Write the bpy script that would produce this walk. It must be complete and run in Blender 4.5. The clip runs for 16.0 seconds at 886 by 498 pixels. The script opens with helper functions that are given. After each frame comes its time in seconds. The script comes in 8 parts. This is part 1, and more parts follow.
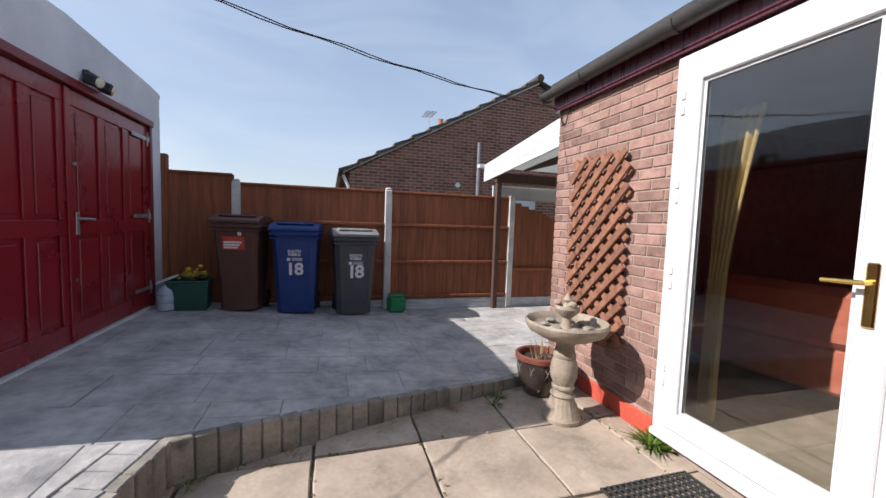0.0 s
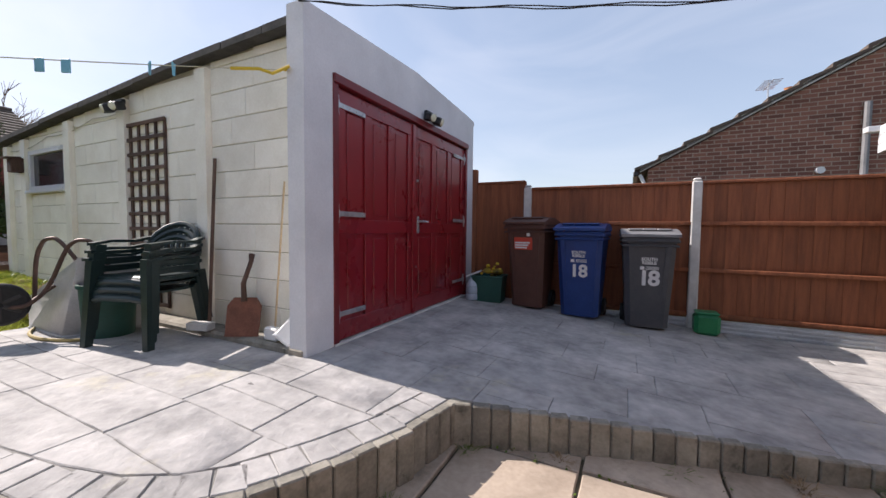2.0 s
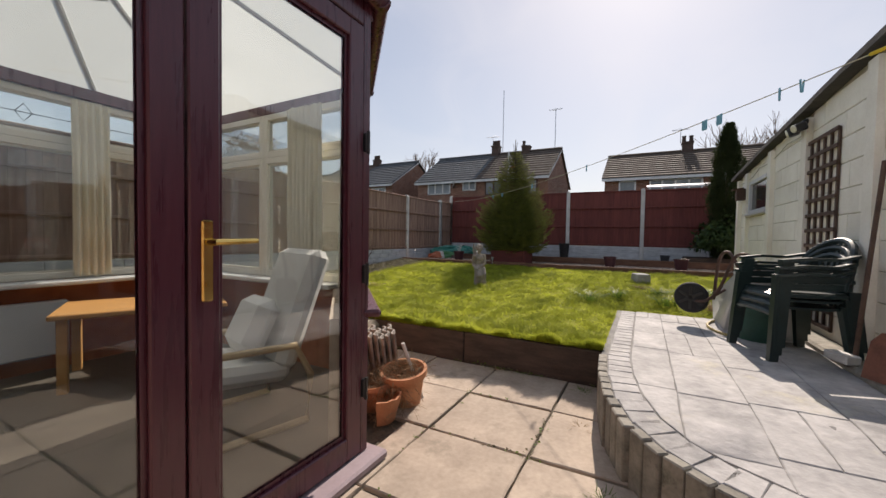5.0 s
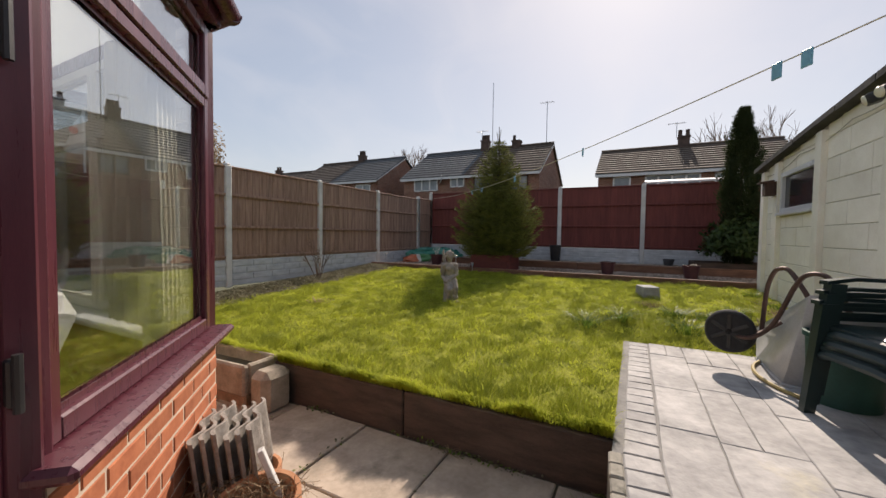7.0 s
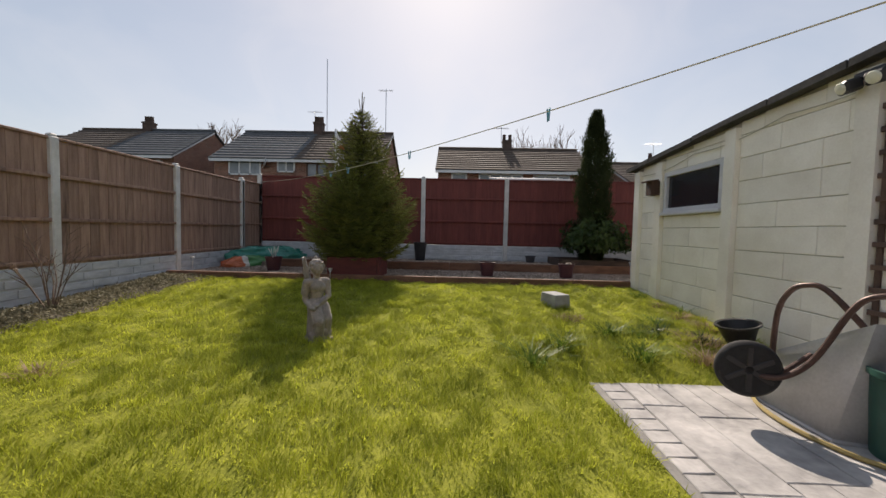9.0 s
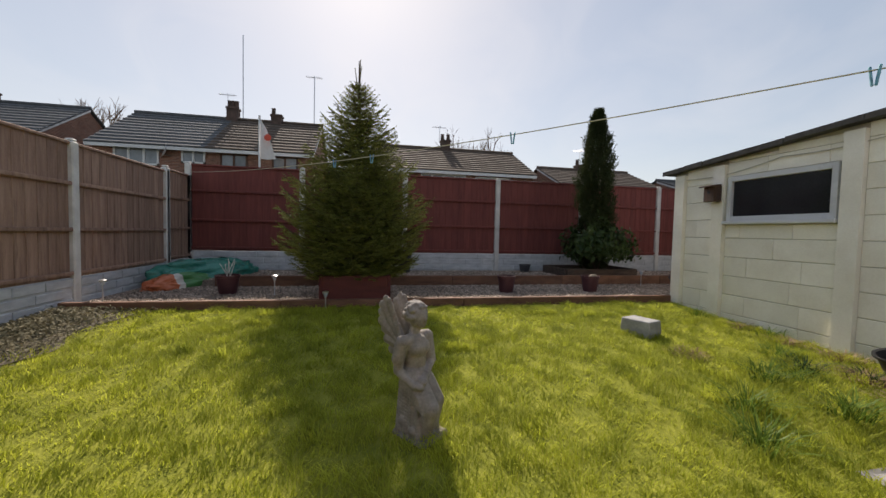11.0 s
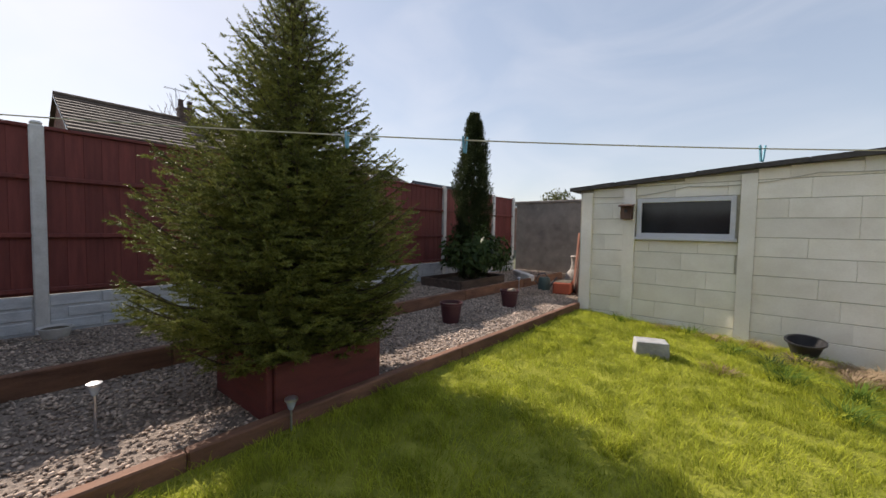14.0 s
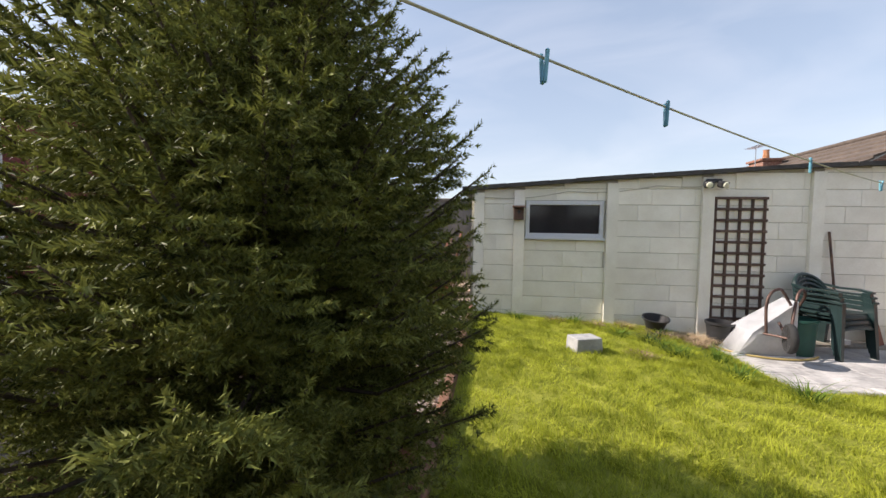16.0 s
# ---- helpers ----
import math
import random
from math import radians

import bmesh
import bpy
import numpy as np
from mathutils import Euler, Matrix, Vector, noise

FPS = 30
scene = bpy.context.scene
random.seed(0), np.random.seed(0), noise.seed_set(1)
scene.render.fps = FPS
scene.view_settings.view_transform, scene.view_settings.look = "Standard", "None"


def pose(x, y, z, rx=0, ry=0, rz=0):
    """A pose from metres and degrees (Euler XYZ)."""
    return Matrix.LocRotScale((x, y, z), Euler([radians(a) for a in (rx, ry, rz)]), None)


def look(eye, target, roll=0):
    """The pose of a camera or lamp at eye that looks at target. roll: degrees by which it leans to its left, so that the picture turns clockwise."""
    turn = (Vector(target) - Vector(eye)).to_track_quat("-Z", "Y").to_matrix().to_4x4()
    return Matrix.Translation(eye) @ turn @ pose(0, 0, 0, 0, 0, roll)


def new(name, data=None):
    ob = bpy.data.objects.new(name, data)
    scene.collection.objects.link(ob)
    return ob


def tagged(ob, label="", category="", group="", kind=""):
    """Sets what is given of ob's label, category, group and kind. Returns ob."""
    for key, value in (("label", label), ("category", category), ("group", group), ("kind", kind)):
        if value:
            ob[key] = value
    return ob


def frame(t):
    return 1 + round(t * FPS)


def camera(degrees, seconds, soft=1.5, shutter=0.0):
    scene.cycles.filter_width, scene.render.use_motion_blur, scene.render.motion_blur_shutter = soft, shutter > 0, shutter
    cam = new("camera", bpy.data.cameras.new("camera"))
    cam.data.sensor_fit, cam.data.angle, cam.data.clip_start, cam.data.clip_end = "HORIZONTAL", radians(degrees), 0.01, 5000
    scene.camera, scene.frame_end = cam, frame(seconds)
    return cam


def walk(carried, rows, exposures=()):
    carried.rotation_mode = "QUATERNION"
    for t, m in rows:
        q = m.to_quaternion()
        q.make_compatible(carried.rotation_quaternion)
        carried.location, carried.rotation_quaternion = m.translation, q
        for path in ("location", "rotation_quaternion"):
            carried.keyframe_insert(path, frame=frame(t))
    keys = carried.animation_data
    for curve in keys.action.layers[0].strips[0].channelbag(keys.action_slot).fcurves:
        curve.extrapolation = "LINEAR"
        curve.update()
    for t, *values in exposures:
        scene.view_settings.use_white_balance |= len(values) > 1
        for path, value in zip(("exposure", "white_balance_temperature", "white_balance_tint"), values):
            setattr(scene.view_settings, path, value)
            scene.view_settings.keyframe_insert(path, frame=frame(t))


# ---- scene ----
cam = camera(99.5, 16.0)
PATH = [
    (0, (-0.183, -0.056, 1.386), (0.397, 1.853, 1.245), 1.9),
    (0.5, (-0.154, 0.337, 1.317), (0.551, 2.203, 1.168), 2.0),
    (1, (-0.147, 0.459, 1.291), (0.243, 2.415, 1.152), 1.7),
    (1.5, (-0.134, 0.309, 1.242), (-0.462, 2.278, 1.118), 1.4),
    (2, (-0.08, 0.157, 1.236), (-0.962, 1.949, 1.131), 0.6),
    (2.5, (0.095, 0.149, 1.177), (-1.402, 1.473, 1.104), 0.9),
    (3, (0.336, 0.179, 1.193), (-1.601, 0.676, 1.138), 1.3),
    (3.5, (0.554, 0.363, 1.186), (-1.437, 0.177, 1.138), 1.2),
    (4, (0.678, 0.622, 1.18), (-1.253, 0.102, 1.141), 1.5),
    (4.2, (0.697, 0.72, 1.177), (-1.2, 0.088, 1.133), 1.4),
    (6.3, (-0.309, 0.751, 1.357), (-1.988, -0.333, 1.28), 0.7),
    (6.5, (-0.457, 0.699, 1.35), (-2.151, -0.362, 1.272), 0.8),
    (7, (-0.793, 0.537, 1.342), (-2.573, -0.371, 1.265), 0.8),
    (7.5, (-1.131, 0.355, 1.33), (-3.028, -0.274, 1.249), 0.7),
    (8, (-1.442, 0.048, 1.347), (-3.399, -0.356, 1.257), 0.9),
    (10.5, (-3.283, -1.55, 1.449), (-5.256, -1.238, 1.357), 1.3),
    (11, (-3.515, -1.983, 1.48), (-5.474, -1.588, 1.391), 1.3),
    (11.5, (-3.786, -2.405, 1.581), (-5.713, -1.878, 1.477), 1.3),
    (12, (-4.112, -2.799, 1.609), (-5.986, -2.106, 1.504), 1.2),
    (12.5, (-4.514, -3.105, 1.638), (-6.338, -2.29, 1.541), 1.2),
    (13, (-4.997, -3.29, 1.656), (-6.686, -2.225, 1.544), 1.0),
    (13.5, (-5.575, -3.454, 1.688), (-7.062, -2.121, 1.574), 1.3),
    (14, (-6.036, -3.514, 1.725), (-7.306, -1.972, 1.626), 1.1),
    (14.5, (-6.6, -3.505, 1.704), (-7.563, -1.755, 1.597), 1.4),
    (15, (-7.077, -3.48, 1.722), (-7.855, -1.64, 1.625), 1.4),
    (15.5, (-7.492, -3.432, 1.703), (-8.028, -1.507, 1.614), 1.0),
    (16, (-7.781, -3.369, 1.741), (-8.036, -1.387, 1.648), 1.0),
]
walk(cam, [(t, look(eye, target, roll)) for t, eye, target, roll in PATH], [(0.0, 1.45, 6350, 15), (1.3, 1.55, 6350, 16), (2.1, 1.58, 6650, 18), (3.5, 1.32, 6900, 18), (6.5, 1.2, 7300, 18), (12.0, 1.3, 7300, 16), (14.0, 1.45, 7000, 17), (16.0, 1.7, 6850, 17)])

# ---- world, sun, exposure ----
SUN_EL, SUN_AZ = radians(38.0), radians(180.0 + 1.5)  # azimuth counted from +x towards +y
sun_dir = Vector((math.cos(SUN_EL) * math.cos(SUN_AZ), math.cos(SUN_EL) * math.sin(SUN_AZ), math.sin(SUN_EL)))
world = bpy.data.worlds.new("sky")
scene.world = world
world.use_nodes = True
wn = world.node_tree
sky = wn.nodes.new("ShaderNodeTexSky")
sky.sky_type = "NISHITA"
sky.sun_disc = False
sky.sun_elevation = SUN_EL
sky.sun_rotation = math.pi / 2 - SUN_AZ
sky.air_density, sky.dust_density, sky.ozone_density = 1.1, 0.6, 1.5
haze = wn.nodes.new("ShaderNodeGamma")   # thin haze evens the sky out
haze.inputs[1].default_value = 0.5
wn.links.new(sky.outputs[0], haze.inputs[0])
wisp = wn.nodes.new("ShaderNodeTexNoise")   # faint high cloud
wisp.inputs["Scale"].default_value, wisp.inputs["Detail"].default_value, wisp.inputs["Distortion"].default_value = 2.2, 7, 0.9
stretch = wn.nodes.new("ShaderNodeMapping")
stretch.inputs["Scale"].default_value, stretch.inputs["Rotation"].default_value = (1.0, 2.2, 3.0), (0.3, 0.2, 0.6)
coord = wn.nodes.new("ShaderNodeTexCoord")
wn.links.new(coord.outputs["Generated"], stretch.inputs[0])
wn.links.new(stretch.outputs[0], wisp.inputs["Vector"])
thin = wn.nodes.new("ShaderNodeMapRange")
thin.inputs[1].default_value, thin.inputs[2].default_value, thin.inputs[3].default_value, thin.inputs[4].default_value = 0.4, 0.8, 0.0, 0.20
wn.links.new(wisp.outputs[0], thin.inputs[0])
veil = wn.nodes.new("ShaderNodeMix")
veil.data_type = "RGBA"
veil.inputs["B"].default_value = (3.1, 3.2, 3.35, 1)
blue = wn.nodes.new("ShaderNodeMix")
blue.data_type, blue.blend_type = "RGBA", "MULTIPLY"
blue.inputs["Factor"].default_value = 1.0
blue.inputs["B"].default_value = (0.90, 0.96, 1.03, 1)
wn.links.new(haze.outputs[0], blue.inputs["A"])
wn.links.new(blue.outputs["Result"], veil.inputs["A"])
wn.links.new(thin.outputs[0], veil.inputs["Factor"])
wn.links.new(veil.outputs["Result"], wn.nodes["Background"].inputs[0])
wn.nodes["Background"].inputs[1].default_value = 0.128
sun_data = bpy.data.lights.new("sun", "SUN")
sun_data.energy, sun_data.angle, sun_data.color = 2.5, radians(0.55), (1.0, 0.95, 0.87)
sun = new("sun", sun_data)
sun.matrix_world = look(sun_dir * 60, (0, 0, 0))


# ---- mesh tools ----
class Mesh:
    """Collects vertices and faces, and links them as one object."""

    def __init__(self):
        self.v, self.f = [], []

    def add(self, verts, faces, m=None):
        k = len(self.v)
        self.v += [tuple(m @ Vector(p)) for p in verts] if m else [tuple(p) for p in verts]
        self.f += [tuple(k + i for i in face) for face in faces]
        return self

    def box(self, x0, y0, z0, x1, y1, z1, bevel=0.0, m=None):
        x0, x1, y0, y1, z0, z1 = min(x0, x1), max(x0, x1), min(y0, y1), max(y0, y1), min(z0, z1), max(z0, z1)
        if bevel <= 0:
            v = [(x, y, z) for z in (z0, z1) for y in (y0, y1) for x in (x0, x1)]
            return self.add(v, [(0, 2, 3, 1), (4, 5, 7, 6), (0, 1, 5, 4), (2, 6, 7, 3), (0, 4, 6, 2), (1, 3, 7, 5)], m)
        b = min(bevel, (x1 - x0) * 0.45, (y1 - y0) * 0.45, (z1 - z0) * 0.45)
        lo, hi = (x0, y0, z0), (x1, y1, z1)
        v, idx = [], {}
        for sx in (0, 1):
            for sy in (0, 1):
                for sz in (0, 1):
                    s = (sx, sy, sz)
                    for a in range(3):
                        p = [(hi[i] if s[i] else lo[i]) + (0 if i == a else (-b if s[i] else b)) for i in range(3)]
                        idx[s, a] = len(v)
                        v.append(tuple(p))
        f = []
        for a in range(3):
            u, w = (a + 1) % 3, (a + 2) % 3
            for side in (0, 1):
                q = []
                for cu, cw in ((0, 0), (1, 0), (1, 1), (0, 1)):
                    s = [0, 0, 0]
                    s[a], s[u], s[w] = side, cu, cw
                    q.append(idx[tuple(s), a])
                f.append(tuple(q) if side else tuple(q[::-1]))
            for cu in (0, 1):
                for cw in (0, 1):
                    s0, s1 = [0, 0, 0], [0, 0, 0]
                    s0[u] = s1[u] = cu
                    s0[w] = s1[w] = cw
                    s1[a] = 1
                    s0, s1 = tuple(s0), tuple(s1)
                    q = (idx[s0, u], idx[s1, u], idx[s1, w], idx[s0, w])
                    f.append(q if cu == cw else q[::-1])
        for s in [(a, b2, c) for a in (0, 1) for b2 in (0, 1) for c in (0, 1)]:
            q = (idx[s, 0], idx[s, 1], idx[s, 2])
            f.append(q if sum(s) % 2 else q[::-1])
        return self.add(v, f, m)

    def tube(self, pts, r, n=8, closed=False, m=None):
        pts = [Vector(p) for p in pts]
        rs = r if isinstance(r, (list, tuple)) else [r] * len(pts)
        v, f = [], []
        up = Vector((0, 0, 1))
        for i, p in enumerate(pts):
            a, b = pts[max(i - 1, 0)], pts[min(i + 1, len(pts) - 1)]
            if closed:
                a, b = pts[i - 1], pts[(i + 1) % len(pts)]
            d = (b - a).normalized()
            side = d.cross(up)
            if side.length < 0.05:
                side = d.cross(Vector((1, 0, 0)))
            side.normalize()
            w = side.cross(d)
            for k in range(n):
                t = 2 * math.pi * k / n
                v.append(p + (side * math.cos(t) + w * math.sin(t)) * rs[i])
        for i in range(len(pts) if closed else len(pts) - 1):
            j = (i + 1) % len(pts)
            for k in range(n):
                f.append((i * n + k, i * n + (k + 1) % n, j * n + (k + 1) % n, j * n + k))
        if not closed:
            f.append(tuple(range(n)))
            f.append(tuple((len(pts) - 1) * n + k for k in reversed(range(n))))
        return self.add(v, f, m)

    def lathe(self, profile, n=24, m=None, squash=None):
        v, f = [], []
        for i, (r, z) in enumerate(profile):
            for k in range(n):
                t = 2 * math.pi * k / n
                rr = r * (squash(t, z) if squash else 1)
                v.append((rr * math.cos(t), rr * math.sin(t), z))
        for i in range(len(profile) - 1):
            for k in range(n):
                f.append((i * n + k, i * n + (k + 1) % n, (i + 1) * n + (k + 1) % n, (i + 1) * n + k))
        f.append(tuple(reversed(range(n))))
        f.append(tuple((len(profile) - 1) * n + k for k in range(n)))
        return self.add(v, f, m)

    def slab(self, poly, h0, h1, bevel=0.0):
        """A plate over a plan outline; h0 and h1 give its underside and top at (x, y)."""
        n = len(poly)
        cx, cy = sum(p[0] for p in poly) / n, sum(p[1] for p in poly) / n
        top, mid = [], []
        for x, y in poly:
            d = math.hypot(x - cx, y - cy) or 1
            k = max(0, 1 - bevel / d)
            tx, ty = cx + (x - cx) * k, cy + (y - cy) * k
            top.append((tx, ty, h1(tx, ty)))
            mid.append((x, y, h1(x, y) - bevel * 0.7))
        v = [(x, y, h0(x, y)) for x, y in poly] + mid + top
        f = [tuple(reversed(range(n))), tuple(2 * n + i for i in range(n))]
        for i in range(n):
            j = (i + 1) % n
            f.append((i, j, n + j, n + i))
            f.append((n + i, n + j, 2 * n + j, 2 * n + i))
        return self.add(v, f)

    def rough_slab(self, poly, h0, h1, bevel, amp, seed):
        """A plate whose outline wanders a little, as cast or worn stone does."""
        r = random.Random(seed)
        out = []
        for i, p in enumerate(poly):
            q = poly[(i + 1) % len(poly)]
            k = max(1, int(math.dist(p, q) / 0.10))
            for j in range(k):
                t = j / k
                e = amp if j else amp * 0.6
                out.append((p[0] + (q[0] - p[0]) * t + r.uniform(-e, e), p[1] + (q[1] - p[1]) * t + r.uniform(-e, e)))
        return self.slab(out, h0, h1, bevel)

    def extrude(self, poly, d, m=None):
        """A closed outline of 3D points swept by the vector d."""
        n = len(poly)
        a = [Vector(p) for p in poly]
        v = a + [p + Vector(d) for p in a]
        f = [tuple(range(n)), tuple(reversed(range(n, 2 * n)))]
        f += [(i, n + i, n + (i + 1) % n, (i + 1) % n) for i in range(n)]
        return self.add(v, f, m)

    def data(self, name, material, smooth=35):
        me = bpy.data.meshes.new(name)
        me.from_pydata(self.v, [], self.f)
        me.materials.append(material)
        if smooth:
            me.polygons.foreach_set("use_smooth", [True] * len(me.polygons))
            me.set_sharp_from_angle(angle=radians(smooth))
        me.update()
        return me

    def fixed(self):
        """Outward normals for hand-made shapes."""
        bm = bmesh.new()
        vs = [bm.verts.new(p) for p in self.v]
        for face in self.f:
            try:
                bm.faces.new([vs[i] for i in face])
            except ValueError:
                pass
        bmesh.ops.recalc_face_normals(bm, faces=bm.faces)
        bm.verts.index_update()
        self.v = [tuple(x.co) for x in bm.verts]
        self.f = [tuple(x.index for x in face.verts) for face in bm.faces]
        bm.free()
        return self


def part(name, mesh, material, parent=None, label="", smooth=35):
    """Links a Mesh as one mesh object under a thing or a part."""
    ob = new(name, mesh.data(name, material, smooth))
    if parent:
        ob.parent = parent
    return tagged(ob, label)


def piece(name, data, parent, m):
    """One more object on a shared mesh, under its thing."""
    ob = new(name, data)
    ob.parent = parent
    ob.matrix_local = m
    return ob


def thing(name, label, category, m=None, group=""):
    ob = new(name)
    ob.empty_display_size = 0.1
    if m:
        ob.matrix_world = m
    return tagged(ob, label, category, group)


def structure(name, mesh, material, label, category, smooth=35):
    return tagged(part(name, mesh, material, None, label, smooth), "", category, "", "structure")


def setting(name, label, category):
    return tagged(new(name), label, category, "", "structure")


# ---- materials ----
def nodes_of(name):
    m = bpy.data.materials.new(name)
    m.use_nodes = True
    return m, m.node_tree.nodes, m.node_tree.links, m.node_tree.nodes["Principled BSDF"]


def surf(name, dark, light, scale=6.0, rough=0.7, bump=0.3, metal=0.0, rand=0.15, stretch=(1, 1, 1), fine=60.0, spots=None, island=False,
         depth=0.01, coat=0.0, spec=0.5, space="Object", sss=0.0):
    """A two-scale noise surface between two colours, with a shift from piece to piece and a fine relief."""
    m, n, k, p = nodes_of(name)
    tc = n.new("ShaderNodeTexCoord")
    mp = n.new("ShaderNodeMapping")
    mp.inputs["Scale"].default_value = stretch
    info = n.new("ShaderNodeObjectInfo")
    if space == "Object":
        off = n.new("ShaderNodeVectorMath")
        off.operation = "ADD"
        k.new(tc.outputs["Object"], off.inputs[0])
        k.new(info.outputs["Random"], off.inputs[1])
        sc = n.new("ShaderNodeVectorMath")
        sc.operation = "SCALE"
        sc.inputs[3].default_value = 1.0
        k.new(off.outputs[0], mp.inputs[0])
    else:
        geo0 = n.new("ShaderNodeNewGeometry")
        k.new(geo0.outputs["Position"], mp.inputs[0])
    a = n.new("ShaderNodeTexNoise")
    a.inputs["Scale"].default_value, a.inputs["Detail"].default_value, a.inputs["Roughness"].default_value = scale, 6, 0.6
    b = n.new("ShaderNodeTexNoise")
    b.inputs["Scale"].default_value, b.inputs["Detail"].default_value = fine, 4
    k.new(mp.outputs[0], a.inputs["Vector"])
    k.new(mp.outputs[0], b.inputs["Vector"])
    mix = n.new("ShaderNodeMath")
    mix.operation = "MULTIPLY_ADD"
    mix.inputs[1].default_value = 0.35
    k.new(b.outputs[0], mix.inputs[0])
    k.new(a.outputs[0], mix.inputs[2])
    ramp = n.new("ShaderNodeValToRGB")
    ramp.color_ramp.elements[0].position, ramp.color_ramp.elements[1].position = 0.45, 0.9
    ramp.color_ramp.elements[0].color = (*dark, 1)
    ramp.color_ramp.elements[1].color = (*light, 1)
    k.new(mix.outputs[0], ramp.inputs[0])
    col = ramp.outputs[0]
    if spots:
        c = n.new("ShaderNodeTexNoise")
        c.inputs["Scale"].default_value, c.inputs["Detail"].default_value, c.inputs["Roughness"].default_value = spots[0], 8, 0.7
        k.new(mp.outputs[0], c.inputs["Vector"])
        cr = n.new("ShaderNodeValToRGB")
        cr.color_ramp.elements[0].position, cr.color_ramp.elements[1].position = spots[1], spots[1] + spots[3]
        k.new(c.outputs[0], cr.inputs[0])
        mx = n.new("ShaderNodeMix")
        mx.data_type = "RGBA"
        mx.inputs["B"].default_value = (*spots[2], 1)
        k.new(cr.outputs[0], mx.inputs["Factor"])
        k.new(col, mx.inputs["A"])
        col = mx.outputs["Result"]
    if rand:
        hsv = n.new("ShaderNodeHueSaturation")
        mr = n.new("ShaderNodeMapRange")
        mr.inputs["To Min"].default_value, mr.inputs["To Max"].default_value = 1 - rand, 1 + rand
        if island:
            geo = n.new("ShaderNodeNewGeometry")
            k.new(geo.outputs["Random Per Island"], mr.inputs["Value"])
        else:
            k.new(info.outputs["Random"], mr.inputs["Value"])
        k.new(mr.outputs[0], hsv.inputs["Value"])
        k.new(col, hsv.inputs["Color"])
        col = hsv.outputs[0]
    k.new(col, p.inputs["Base Color"])
    rr = n.new("ShaderNodeMapRange")
    rr.inputs["To Min"].default_value, rr.inputs["To Max"].default_value = max(rough - 0.1, 0.02), min(rough + 0.12, 1)
    k.new(a.outputs[0], rr.inputs["Value"])
    k.new(rr.outputs[0], p.inputs["Roughness"])
    p.inputs["Metallic"].default_value = metal
    p.inputs["Specular IOR Level"].default_value = spec
    p.inputs["Coat Weight"].default_value = coat
    if sss:
        p.inputs["Subsurface Weight"].default_value = sss
    if bump:
        bp = n.new("ShaderNodeBump")
        bp.inputs["Strength"].default_value, bp.inputs["Distance"].default_value = bump, depth
        k.new(mix.outputs[0], bp.inputs["Height"])
        k.new(bp.outputs[0], p.inputs["Normal"])
    return m


def leafy(name, dark, light, trans=0.35, rough=0.55, patch=1.6):
    """Foliage: light shines through, each leaf a little different."""
    m, n, k, p = nodes_of(name)
    geo = n.new("ShaderNodeNewGeometry")
    ramp = n.new("ShaderNodeValToRGB")
    ramp.color_ramp.elements[0].color = (*dark, 1)
    ramp.color_ramp.elements[1].color = (*light, 1)
    noi = n.new("ShaderNodeTexNoise")
    noi.inputs["Scale"].default_value = patch
    noi.inputs["Detail"].default_value = 3
    k.new(geo.outputs["Position"], noi.inputs["Vector"])
    add = n.new("ShaderNodeMath")
    add.operation = "MULTIPLY_ADD"
    add.inputs[1].default_value = 0.55
    k.new(geo.outputs["Random Per Island"], add.inputs[0])
    sub = n.new("ShaderNodeMath")
    sub.operation = "MULTIPLY_ADD"
    sub.inputs[1].default_value, sub.inputs[2].default_value = 1.5, -0.5
    k.new(noi.outputs[0], sub.inputs[0])
    k.new(sub.outputs[0], add.inputs[2])
    k.new(add.outputs[0], ramp.inputs[0])
    k.new(ramp.outputs[0], p.inputs["Base Color"])
    p.inputs["Roughness"].default_value = rough
    p.inputs["Specular IOR Level"].default_value = 0.1
    tr = n.new("ShaderNodeBsdfTranslucent")
    k.new(ramp.outputs[0], tr.inputs[0])
    ms = n.new("ShaderNodeMixShader")
    ms.inputs[0].default_value = trans
    k.new(p.outputs[0], ms.inputs[1])
    k.new(tr.outputs[0], ms.inputs[2])
    k.new(ms.outputs[0], n["Material Output"].inputs[0])
    return m


def glass(name, tint=(0.95, 0.97, 0.96)):
    """A thin pane: clear with a mirror gloss that grows at grazing angles."""
    m, n, k, p = nodes_of(name)
    n.remove(p)
    tr = n.new("ShaderNodeBsdfTransparent")
    tr.inputs[0].default_value = (*tint, 1)
    gl = n.new("ShaderNodeBsdfGlossy")
    gl.inputs["Roughness"].default_value = 0.0
    lw = n.new("ShaderNodeLayerWeight")
    lw.inputs[0].default_value = 0.5
    pw = n.new("ShaderNodeMath")
    pw.operation = "POWER"
    pw.inputs[1].default_value = 2.5
    k.new(lw.outputs["Facing"], pw.inputs[0])
    fr = n.new("ShaderNodeMath")
    fr.operation = "MULTIPLY_ADD"
    fr.use_clamp = True
    fr.inputs[1].default_value, fr.inputs[2].default_value = 1.3, 0.06
    k.new(pw.outputs[0], fr.inputs[0])
    ms = n.new("ShaderNodeMixShader")
    k.new(fr.outputs[0], ms.inputs[0])
    k.new(tr.outputs[0], ms.inputs[1])
    k.new(gl.outputs[0], ms.inputs[2])
    k.new(ms.outputs[0], n["Material Output"].inputs[0])
    return m


